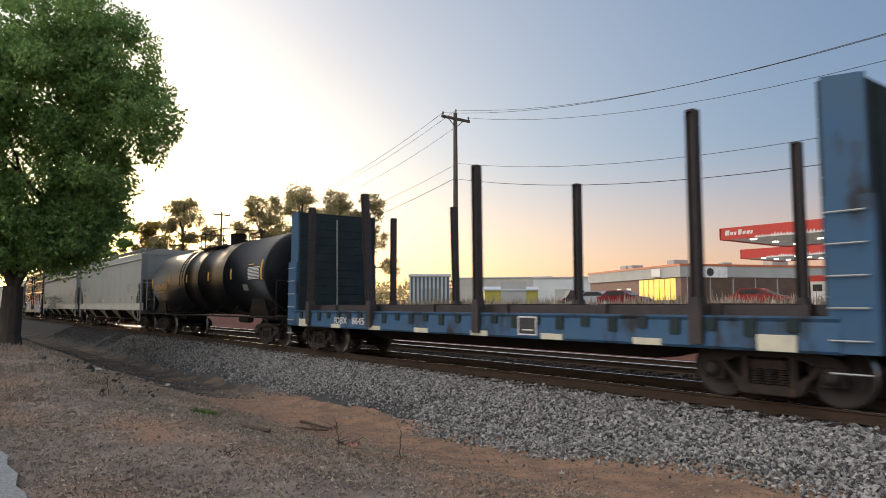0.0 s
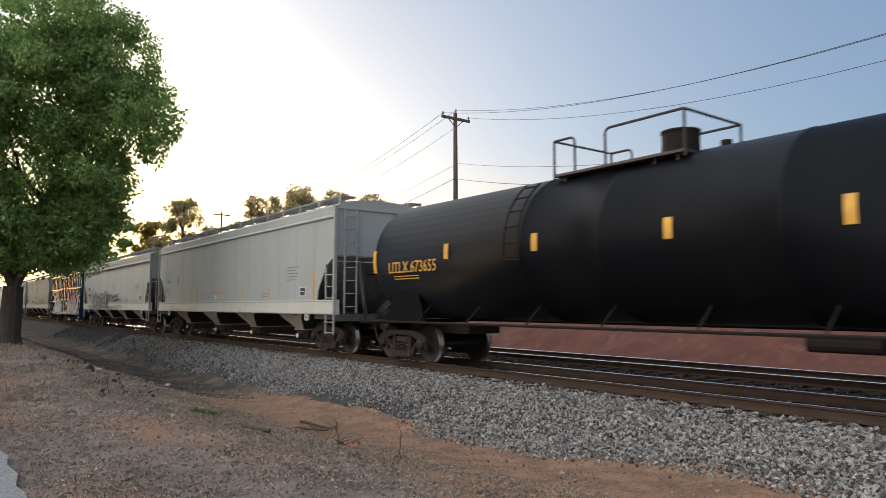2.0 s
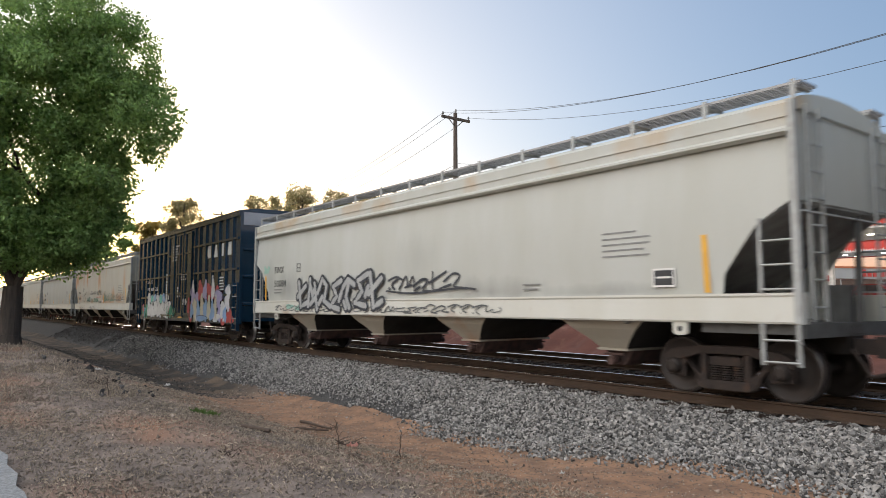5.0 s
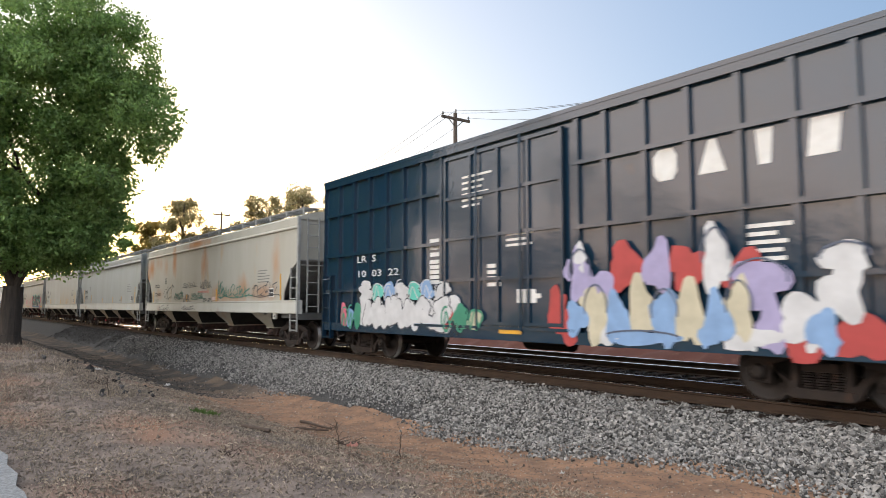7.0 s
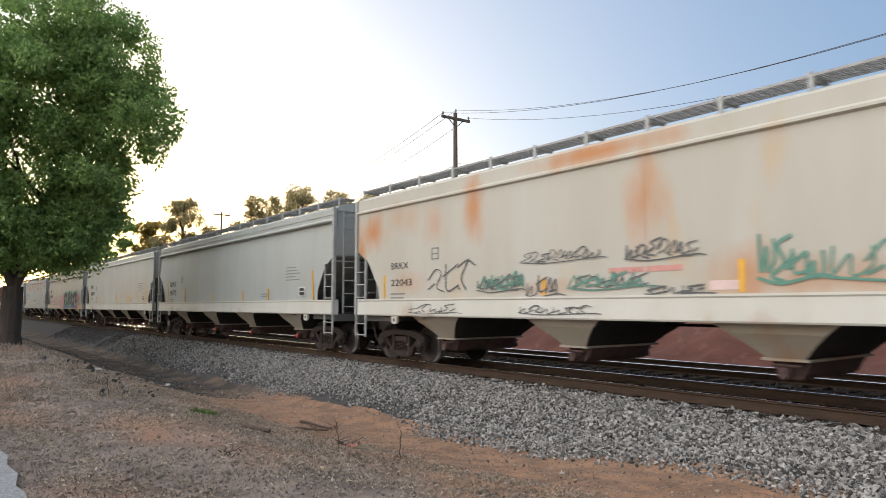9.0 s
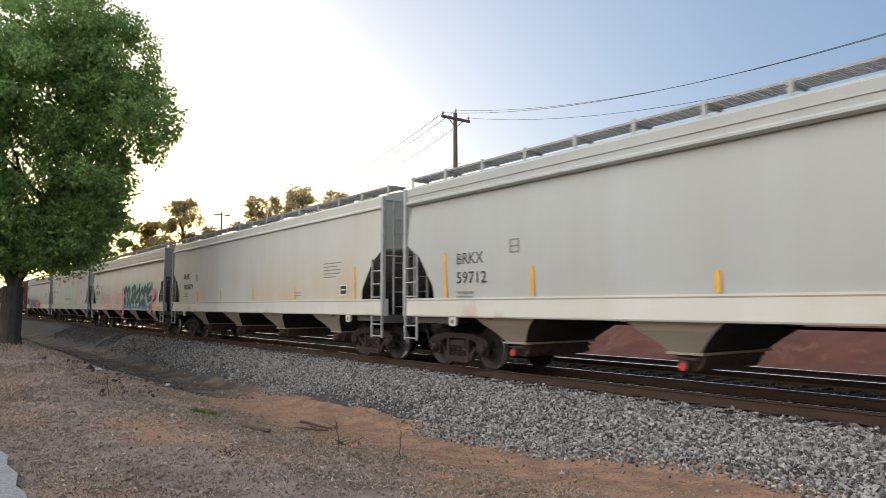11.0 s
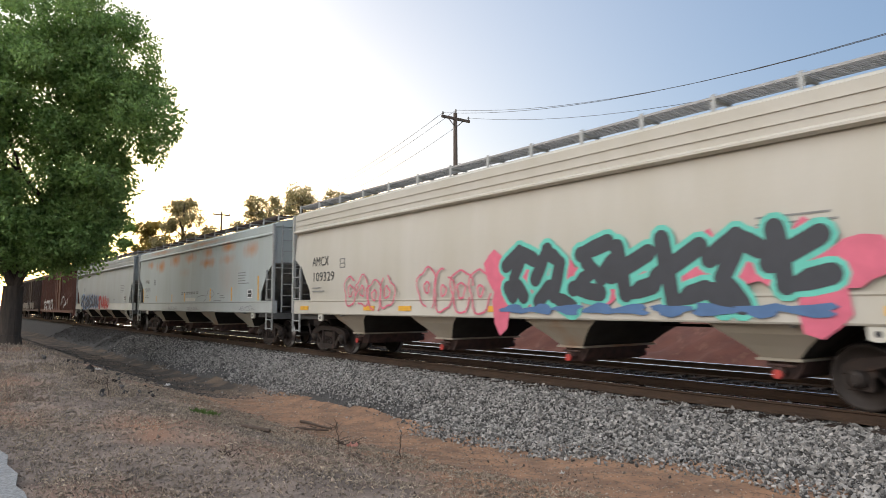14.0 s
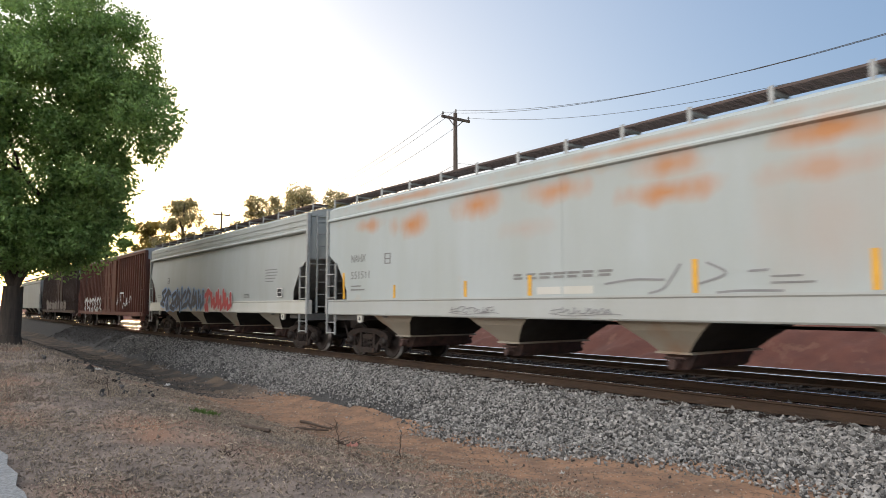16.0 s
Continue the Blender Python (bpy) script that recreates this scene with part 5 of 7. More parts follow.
def build_train():
    rng = random.Random(7)
    flat_car(69.22, 86.6)
    tank_car(51.52, 67.86)
    st = lambda F: [(F - 1.45, 1.62, 2.5), (F - 4.9, 1.62, 2.02), (F - 7.3, 1.62, 2.0), (F - 10.6, 1.62, 1.95), (F - 13.6, 1.62, 1.9), (-F + 1.5, 1.62, 2.3)]
    h = hopper(31.15, 50.1, "light grey covered hopper with grey stencils", "hopper_grey", "band_white", 4.34, 4.03, seams=14)
    hopper_marks(h, "FINX", "10132", rng, st(h["half"])[:3] + [(-8.3, 1.62, 2.35), (-6.12, 1.62, 1.95), (-3.3, 1.62, 2.05), (-0.58, 1.62, 2.2)], 1.4, "grey_text", 0.3, wide=(0.75, 0.8))
    bm = bmesh.new()
    box(bm, -1.18, 0.55, -1.607, -1.6, 1.92, 1.98)
    part("painted_bar", bm, hue("faded pink", (0.55, 0.27, 0.23)), h, "faded pink painted bar")
    smear(h, [(-0.83, 1.76, 0.13, 0.09)], hue("white", (0.60, 0.60, 0.60)), rng)
    smear(h, [(-0.46, 1.71, 0.12, 0.05)], hue("cyan", (0.16, 0.48, 0.56)), rng)
    graffiti_script(h, -2.8, -1.6, 1.72, 2.15, hue("faded grey", (0.24, 0.24, 0.24)), rng, thick=0.025, n=3)
    graffiti_script(h, -8.6, -7.4, 2.6, 3.3, hue("pale grey", (0.36, 0.37, 0.365)), rng, thick=0.1, n=2, tail=False)
    h = hopper(10.2, 29.45, "off-white covered hopper with black bubble graffiti", "hopper_sooty", "band_white", 4.24, 3.84, seams=2, lines=1)
    hopper_marks(h, "FINX", "50084", rng, st(h["half"])[:1] + [(-h["half"] + 0.95, 1.62, 2.45)], 1.7, "black", 0.32, wide=(0.78, 0.95))
    graffiti_block(h, -6.0, -0.9, 1.22, 2.36, [hue("pale grey", (0.36, 0.37, 0.365))], C_DARK, rng, -1.645, 7, 0.15, 0.075, lean=0.0)
    graffiti_script(h, -0.8, 2.2, 1.75, 2.25, C_DARK, rng, -1.612, 0.06, 5)
    smear(h, [(-8.62, 2.62, 0.22, 0.1), (-8.4, 2.72, 0.1, 0.08), (-8.75, 2.74, 0.08, 0.08)], hue("mint", (0.28, 0.46, 0.38)), rng)
    graffiti_script(h, -7.8, 3.5, 1.24, 1.44, hue("faded black", (0.10, 0.105, 0.105)), rng, -1.632, 0.03, 26, tail=False)
    smear(h, [(-6.6, 1.4, 0.3, 0.08), (-5.9, 1.36, 0.3, 0.09)], hue("mint", (0.28, 0.46, 0.38)), rng, -1.63)
    b = boxcar(-7.05, 8.45, "dark blue high-cube boxcar covered with graffiti", "box_blue", 0.72, 5.09,
               [-6.9, -6.05, -5.2, -4.35, -3.55, -2.75, -1.95, 2.2, 2.85, 3.68, 4.5, 5.35, 6.15, 6.95], [], (-1.75, 1.85), "box_blue")
    for a, c in ((-7.6, -1.9), (2.1, 7.6)):
        for z in (1.85, 2.86, 4.05):
            bm = bmesh.new()
            box(bm, a, c, -1.59, -1.5, z - 0.04, z + 0.04)
            part("side_rail", bm, M["box_blue"], b)
    yb = -1.575
    shapes = [[(0.1, 0), (0.36, 0), (0.44, 0.12), (0.44, 0.4), (0.36, 0.52), (0.1, 0.52), (0.0, 0.4), (0.0, 0.12)], [(0, 0), (0.46, 0), (0.3, 0.52), (0.17, 0.52)], [(0.12, 0), (0.3, 0), (0.34, 0.52), (0.08, 0.52)], [(0.0, 0), (0.4, 0), (0.46, 0.52), (0.06, 0.52)]]
    for k, x in enumerate((3.84, 4.66, 5.5, 6.3)):
        bm = bmesh.new()
        prism(bm, [(x + a, 3.45 + c) for a, c in shapes[k]], yb + 0.066, yb + 0.074)
        part("lettering", bm, M["white"], b, "large white block sign letter")
    for txt, x, z, ww in (("LR  S", -5.8, 2.6, 1.0), ("10  03  22", -5.8, 2.2, 2.1)):
        part("lettering", lettering(txt, 0.26, M["white"], x, z, yb, ww), None, b, "white stencilled wagon mark")
    bm = bmesh.new()
    text_bars(bm, -2.45, 3.0, yb + 0.07, 0.5, 3, 0.16, 0.1, rng)
    text_bars(bm, -2.45, 2.5, yb + 0.07, 0.5, 5, 0.12, 0.09, rng)
    text_bars(bm, -1.15, 4.3, yb + 0.008, 1.0, 6, 0.13, 0.05, rng)
    text_bars(bm, 0.3, 2.9, yb + 0.008, 0.8, 3, 0.11, 0.05, rng)
    text_bars(bm, 0.6, 1.75, yb + 0.008, 0.7, 3, 0.09, 0.09, rng)
    text_bars(bm, -0.3, 2.3, yb + 0.008, 0.5, 4, 0.13, 0.08, rng)
    text_bars(bm, 5.4, 2.6, yb + 0.07, 0.7, 5, 0.12, 0.06, rng)
    part("stencil_text", bm, M["white"], b, kind="stuff")
    bm = bmesh.new()
    box(bm, 0.1, 0.75, -1.61, -1.6, 0.86, 1.0)
    part("reflector_strip", bm, M["yellow"], b)
    yg = -1.60
    graffiti_block(b, -5.3, -1.7, 0.80, 1.72, [C_PALE], C_DARK, rng, yg, 6, 0.27, 0.035, C_PALE)
    graffiti_bubble(b, -5.5, -1.6, 1.5, 2.1, [C_PALE, C_TEAL, C_SKY], C_PALE, rng, yg + 0.005, 7, 0.03)
    graffiti_bubble(b, -6.6, -5.5, 0.8, 1.5, [C_PINK, C_SKY, C_GREEN], C_GREEN, rng, yg, 3, 0.05)
    graffiti_bubble(b, -1.9, -0.4, 0.85, 1.5, [C_RED, C_GREEN, C_CREAM], C_GREEN, rng, yg - 0.005, 3, 0.05)
    rim = []
    for col, spots in ((C_RED, ((2.0, 1.1, 0.3, 0.35), (3.3, 2.05, 0.4, 0.4), (4.5, 2.0, 0.35, 0.35), (5.4, 1.9, 0.35, 0.3), (6.9, 1.0, 0.5, 0.28), (6.2, 0.95, 0.4, 0.25), (1.7, 1.35, 0.22, 0.4))),
                       (C_LILAC, ((2.3, 1.95, 0.24, 0.5), (2.75, 1.75, 0.38, 0.25), (3.95, 2.05, 0.25, 0.42), (5.6, 1.75, 0.42, 0.35), (5.75, 1.15, 0.2, 0.4))),
                       (C_PALE, ((2.3, 2.35, 0.14, 0.2), (4.95, 2.1, 0.22, 0.5), (6.2, 1.25, 0.35, 0.35), (6.7, 1.6, 0.28, 0.4), (6.75, 2.05, 0.3, 0.2), (2.9, 0.98, 0.5, 0.2), (5.4, 0.98, 0.45, 0.18))),
                       (C_CREAM, ((2.65, 1.3, 0.25, 0.5), (3.6, 1.35, 0.28, 0.52), (4.5, 1.3, 0.26, 0.5), (5.3, 1.35, 0.2, 0.45))),
                       (C_SKY, ((2.2, 1.2, 0.25, 0.3), (3.1, 1.2, 0.24, 0.42), (4.05, 1.25, 0.24, 0.45), (4.95, 1.2, 0.24, 0.4), (6.45, 1.1, 0.2, 0.3), (3.6, 0.9, 0.7, 0.12)))):
        bm = bmesh.new()
        for k, (x, z, rx, rz) in enumerate(spots):
            blob(bm, x, z, rx, rz, yg, rng, 20, 0.004 + 0.004 * (C_RED, C_LILAC, C_PALE, C_CREAM, C_SKY).index(col) + 0.0003 * k, 0.22)
            blob(bm, x + rng.uniform(-0.3, 0.3), z + rng.uniform(-0.3, 0.2), rx * 0.4, rz * 0.4, yg, rng, 12, 0.0053 + 0.004 * (C_RED, C_LILAC, C_PALE, C_CREAM, C_SKY).index(col) + 0.0003 * k, 0.3)
            if col is not C_RED:
                rim.append((x, z, rx, rz, 0.0245 + 0.0002 * len(rim)))
        part("graffiti", bm, col, b, "layered pastel spray-painted forms", kind="stuff")
    bm = bmesh.new()
    for x, z, rx, rz, deep in rim[::3]:
        stroke(bm, [(x + rx * math.cos(0.4 * j) * (1 + 0.1 * math.sin(1.2 * j)), z + rz * math.sin(0.4 * j)) for j in range(9)], 0.03, yg, deep)
    part("graffiti", bm, hue("slate", (0.09, 0.11, 0.16)), b, "layered pastel spray-painted forms", kind="stuff")
    h = hopper(-27.6, -8.7, "cream covered hopper streaked with rust and scrawls", "hopper_rusty", "band_white", 4.27, 3.94, seams=2)
    hopper_marks(h, "BRKX", "22043", rng, st(h["half"])[:1] + [(-2.35, 1.62, 1.95), (1.62, 1.62, 2.1), (-8.05, 1.62, 2.2)], 1.75, "black", 0.24, wide=(0.78, 0.95))
    ink, moss = hue("faded black", (0.10, 0.105, 0.105)), hue("faded green", (0.10, 0.25, 0.19))
    graffiti_script(h, -6.1, -4.5, 1.68, 2.5, ink, rng, thick=0.035, n=3, tail=False)
    graffiti_script(h, -4.3, -3.0, 1.72, 2.06, ink, rng, thick=0.028, n=6)
    graffiti_script(h, -4.2, -2.9, 1.75, 2.1, moss, rng, thick=0.05, n=4, tail=False)
    graffiti_script(h, -2.95, -1.0, 2.25, 2.48, ink, rng, thick=0.022, n=8)
    graffiti_script(h, -0.4, 0.9, 2.18, 2.5, ink, rng, thick=0.03, n=6)
    graffiti_script(h, -2.8, -2.0, 1.6, 1.98, ink, rng, thick=0.03, n=3)
    graffiti_script(h, -1.7, -0.1, 1.72, 2.02, moss, rng, thick=0.035, n=5)
    graffiti_script(h, -1.6, 0.0, 1.72, 2.0, ink, rng, thick=0.025, n=5)
    graffiti_script(h, 0.0, 0.95, 1.6, 1.78, ink, rng, thick=0.03, n=3)
    graffiti_script(h, 1.9, 2.75, 1.75, 2.42, moss, rng, thick=0.06, n=4)
    graffiti_script(h, 2.8, 5.2, 1.75, 2.25, moss, rng, thick=0.045, n=5)
    graffiti_script(h, 5.5, 7.6, 1.75, 2.3, ink, rng, thick=0.035, n=5)
    graffiti_script(h, -3.0, -1.2, 1.27, 1.42, ink, rng, -1.63, 0.025, 6)
    graffiti_script(h, -6.9, -5.2, 1.25, 1.45, ink, rng, -1.63, 0.02, 4)
    bm = bmesh.new()
    box(bm, -0.75, 0.7, -1.606, -1.59, 1.98, 2.07)
    part("painted_bar", bm, hue("faded pink", (0.55, 0.27, 0.23)), h, "faded pink painted bar")
    bm = bmesh.new()
    box(bm, 1.15, 1.72, -1.607, -1.59, 1.66, 1.8)
    part("sticker", bm, hue("pale pink", (0.68, 0.52, 0.48)), h, "pale pink sticker")
    h = hopper(-47.75, -28.85, "light grey covered hopper with yellow strips", "hopper_grey", "band_white", 4.27, 3.92, seams=2, lines=1, gate="red")
    hopper_marks(h, "BRKX", "59712", rng, [(-h["half"] + 1.62, 1.62, 2.62), (-h["half"] + 4.4, 1.62, 2.2)] + st(h["half"])[:4], 2.05, "black", 0.36, wide=(0.93, 1.03))
    h = hopper(-67.8, -48.7, "cream covered hopper with faint rust streaks", "hopper_white", "band_white", 4.25, 3.98, seams=2)
    hopper_marks(h, "FPAX", "980029", rng, [(-8.4, 1.62, 2.5), (-5.8, 1.62, 2.05), (-2.85, 1.62, 2.08), (0.6, 1.62, 2.04), (4.1, 1.62, 2.04), (8.0, 1.62, 2.5)], 1.75, "black", 0.36, wide=(0.85, 1.35))
    h = hopper(-88.0, -69.2, "warm grey covered hopper with turquoise and pink graffiti", "hopper_tan", "hopper_tan", 4.32, 3.76, seams=2, lines=2, gate="red")
    hopper_marks(h, "AMCX", "109329", rng, (), 1.35, "black", 0.40, wide=(1.05, 1.4))
    graffiti_rings(h, -5.9, -3.4, 1.35, 2.2, C_PINK, rng, -1.645)
    graffiti_rings(h, -2.3, 0.3, 1.3, 2.3, C_PINK, rng, -1.645)
    graffiti_block(h, 0.7, 7.0, 1.22, 2.68, [C_DARK], C_TEAL, rng, -1.645, 7, 0.30, 0.085, C_PINK, lean=0.05)
    bm = bmesh.new()
    for k in range(9):
        blob(bm, 1.0 + k * 0.72, 1.36, 0.36, 0.09, -1.645, rng, 12, 0.014 + 0.0003 * k, 0.3)
    part("graffiti", bm, hue("mid blue", (0.07, 0.15, 0.30)), h, "spray-painted block graffiti", kind="stuff")
    for x in (-8.8, -4.9, -3.2, 0.2, 7.6):
        bm = bmesh.new()
        box(bm, x, x + (0.55 if x < 5 else 1.1), -1.64, -1.61, 1.3, 1.42)
        part("reflector_strip", bm, M["yellow"], h, "yellow reflective strip")
    h = hopper(-108.2, -89.55, "blue-grey covered hopper with orange rust patches", "hopper_blue", "hopper_grey", 4.22, 3.9, seams=2, walk_mat="walk_dark")
    hopper_marks(h, "NAHX", "551511", rng, [(-8.35, 1.62, 2.35), (-5.75, 1.62, 1.95), (-2.9, 1.62, 1.97), (-0.9, 1.62, 2.02), (2.7, 1.62, 2.14), (5.2, 1.62, 2.14), (7.9, 1.62, 2.5)], 1.4, "grey_text", 0.3, wide=(0.8, 1.0))
    bm = bmesh.new()
    for z in (1.94, 2.01):
        for k in range(7):
            box(bm, -1.3 + 0.36 * k, -1.3 + 0.36 * k + rng.uniform(0.2, 0.32), -1.608, -1.6, z, z + 0.045)
    part("stencil_text", bm, M["grey_text"], h, kind="stuff")
    bm = bmesh.new()
    box(bm, -0.66, 0.74, -1.605, -1.59, 1.64, 1.78)
    part("painted_bar", bm, M["band_white"], h, "patch of fresh off-white paint")
    bm = bmesh.new()
    for a in ([(1.9, 1.62), (2.2, 1.72), (2.5, 2.08)], [(2.95, 2.08), (3.25, 1.9), (2.75, 1.74)], [(1.0, 1.8), (1.6, 1.86), (2.2, 1.84)], [(3.6, 1.92), (3.9, 1.93)], [(3.1, 1.62), (3.5, 1.64), (4.1, 1.63)]):
        stroke(bm, flowing(a), 0.035, -1.602, 0.005)
    part("graffiti", bm, hue("faded grey", (0.24, 0.24, 0.24)), h, "thin grey spray-painted scrawl", kind="stuff")
    for x in (-3.4, -0.3, 6.2):
        graffiti_script(h, x, x + 1.4, 1.26, 1.42, hue("faded grey", (0.24, 0.24, 0.24)), rng, -1.63, 0.018, 5)
    h = hopper(-128.3, -109.45, "pale grey covered hopper with blue and red graffiti", "hopper_grey", "band_white", 4.3, 3.78, seams=2, lines=2, walk_mat="walk_dark")
    hopper_marks(h, "", "", rng, (), 1.5)
    graffiti_block(h, -7.2, -0.5, 1.15, 2.3, [C_DARK], C_SKY, rng, -1.645, 8, 0.2, 0.06)
    graffiti_block(h, -0.4, 2.8, 1.15, 2.2, [C_RED], C_PALE, rng, -1.645, 4, 0.22, 0.03)
    b = boxcar(-149.9, -129.7, "faded red-brown ribbed boxcar with white graffiti", "box_brown", 0.85, 4.55, [x * 0.52 for x in range(-19, 20) if not -1 < x * 0.52 < 3.2], [], (-0.6, 2.9), "galv", 0.07, 0.09, 2)
    graffiti_block(b, -7.5, -1.2, 0.95, 2.1, [C_PALE], C_PALE, rng, -1.605, 7, 0.12, 0.02)
    graffiti_tag(b, 3.3, 7.0, 1.3, 2.2, C_PALE, rng, -1.605, 0.1, 5)
    b = boxcar(-171.3, -151.4, "dark brown ribbed boxcar with grey graffiti", "box_dark", 0.85, 4.5, [x * 0.52 for x in range(-19, 20) if not -1 < x * 0.52 < 3.2], [], (-0.6, 2.9), "box_dark", 0.07, 0.09, 2)
    graffiti_bubble(b, -6.5, 5.5, 1.0, 2.0, [hue("dull grey", (0.2, 0.19, 0.18))], C_DARK, rng, -1.605, 7, 0.08)
    hopper(-192.0, -173.0, "grey covered hopper at the end of view", "hopper_grey", "hopper_grey", 4.25, seams=2)


build_train()


# ---- trees ----
def leaf_cloud(name, centres, radii, per, size, mat, parent, seed, flat=1.0, label="", droop=0.0):
    """Many small folded leaves scattered in clumps, as one mesh."""
    rg = np.random.RandomState(seed)
    c = np.repeat(np.asarray(centres), per, 0)
    r = np.repeat(np.asarray(radii), per)
    n = len(c)
    d = rg.normal(size=(n, 3))
    d /= np.linalg.norm(d, axis=1)[:, None]
    p = c + d * (r * rg.uniform(0.25, 1.0, n) ** 0.6)[:, None] * np.array([1, 1, flat])
    a = rg.normal(size=(n, 3)) + np.array([0, 0, -droop])
    a /= np.linalg.norm(a, axis=1)[:, None]
    b = np.cross(a, rg.normal(size=(n, 3)))
    b /= np.linalg.norm(b, axis=1)[:, None]
    nn = np.cross(a, b)
    s = size * rg.uniform(0.6, 1.4, n)[:, None]
    v = np.stack([p, p + a * s * 0.5 + b * s * 0.28 + nn * s * 0.07, p + a * s, p + a * s * 0.5 - b * s * 0.28 + nn * s * 0.07], 1).reshape(-1, 3)
    f = (np.array([[0, 1, 2], [0, 2, 3]])[None] + 4 * np.arange(n)[:, None, None]).reshape(-1, 3)
    ob = new(name, mesh_of(name, v, f, mat))
    ob.parent = parent
    return tagged(ob, label, kind="stuff")


def limbs(bm, rg, a, b, r, depth, ends, spread=0.55):
    """A tapered limb that forks."""
    a, b = Vector(a), Vector(b)
    mid = (a + b) / 2 + Vector((rg.uniform(-1, 1), rg.uniform(-1, 1), rg.uniform(-0.4, 0.4))) * (b - a).length * 0.08
    rod(bm, a, mid, r, 8, r * 0.85)
    rod(bm, mid, b, r * 0.85, 8, r * 0.66)
    if depth == 0:
        ends.append(b)
        return
    for k in range(3 if depth > 1 else 2):
        d = (b - a).normalized()
        side = Vector((rg.uniform(-1, 1), rg.uniform(-1, 1), rg.uniform(-0.3, 0.7)))
        limbs(bm, rg, b, b + (d * (1 - spread) + side * spread).normalized() * (b - a).length * rg.uniform(0.6, 0.85), r * 0.6, depth - 1, ends, spread)


RIGHT, AHEAD = Vector((math.cos(YAW), math.sin(YAW), 0)), Vector((-math.sin(YAW), math.cos(YAW), 0))


def in_lobes(rg, lobes, n, shell=0.55):
    out = []
    while len(out) < n:
        u, w, z, ru, rw, rz = lobes[rg.randrange(len(lobes))]
        d = Vector((rg.gauss(0, 1), rg.gauss(0, 1), rg.gauss(0, 1))).normalized() * (rg.uniform(shell, 1.0) if rg.random() < 0.75 else rg.uniform(0.1, shell))
        out.append(RIGHT * (u + d.x * ru) + AHEAD * (w + d.y * rw) + Vector((0, 0, z + d.z * rz)))
    return out


def roadside_tree():
    rg = random.Random(3)
    base = Vector((-29.75, -8.54, -0.05))
    t = thing("roadside_tree", "large leafy green tree with a forked grey trunk", "tree", at=Matrix.Translation(base))
    bm = bmesh.new()
    ends = []
    rod(bm, (0, 0, -0.4), (0.05, 0, 0.4), 0.52, 12, 0.38)
    rod(bm, (0.05, 0, 0.4), (0.1, 0.05, 2.2), 0.38, 12, 0.33)
    for d in ((0.9, 1.3, 3.2), (-0.6, -0.5, 3.6), (0.3, -0.9, 3.0), (-0.4, 0.8, 3.4)):
        limbs(bm, rg, (0.1, 0.05, 2.1), Vector((0.1, 0.05, 2.1)) + Vector(d) * 0.8, 0.17, 2, ends, 0.6)
    part("trunk", bm, M["bark"], t, "rough grey-brown forked trunk")
    lobes = [(-0.6, 0, 9.0, 4.8, 4.3, 6.6)] * 5 + [(3.4, 0, 8.5, 2.9, 2.0, 1.6)] * 2 + [(1.3, 0.3, 3.9, 2.0, 2.0, 1.1)] * 2 + [(2.3, 0, 11.4, 2.5, 2.2, 2.4)] * 2 + [(-3.2, 0, 4.6, 3.4, 2.6, 2.0)] * 2 + [(2.6, 0, 6.2, 1.8, 2.0, 1.3), (2.3, 0.2, 4.5, 1.2, 1.4, 0.8), (2.5, 0.2, 5.2, 1.3, 1.4, 0.9), (3.2, 0.3, 10.0, 1.9, 1.6, 1.2)]
    cs = in_lobes(rg, lobes, 760, 0.55) + in_lobes(rg, [(-1.4, 0, 8.0, 4.2, 3.0, 5.6), (-0.6, 0, 4.6, 3.4, 2.4, 1.6), (-4.0, 0, 7.0, 3.0, 2.6, 4.0)], 330, 0.2) + in_lobes(rg, [(-1.0, -2.6, 8.5, 3.6, 1.2, 3.8), (-1.6, -1.4, 3.6, 2.8, 1.5, 0.9), (-3.5, -2.0, 10.5, 2.5, 1.2, 3.0)], 230, 0.2) + in_lobes(rg, [(-3.0, -0.5, 3.0, 2.6, 1.5, 0.9), (-2.4, 1.5, 3.2, 2.0, 1.2, 0.9)], 90, 0.1)
    leaf_cloud("crown", cs, [rg.uniform(0.4, 0.85) for _ in cs], 190, 0.155, M["leaf"], t, 5, 0.8, "dense crown of small fresh green leaves", 0.3)


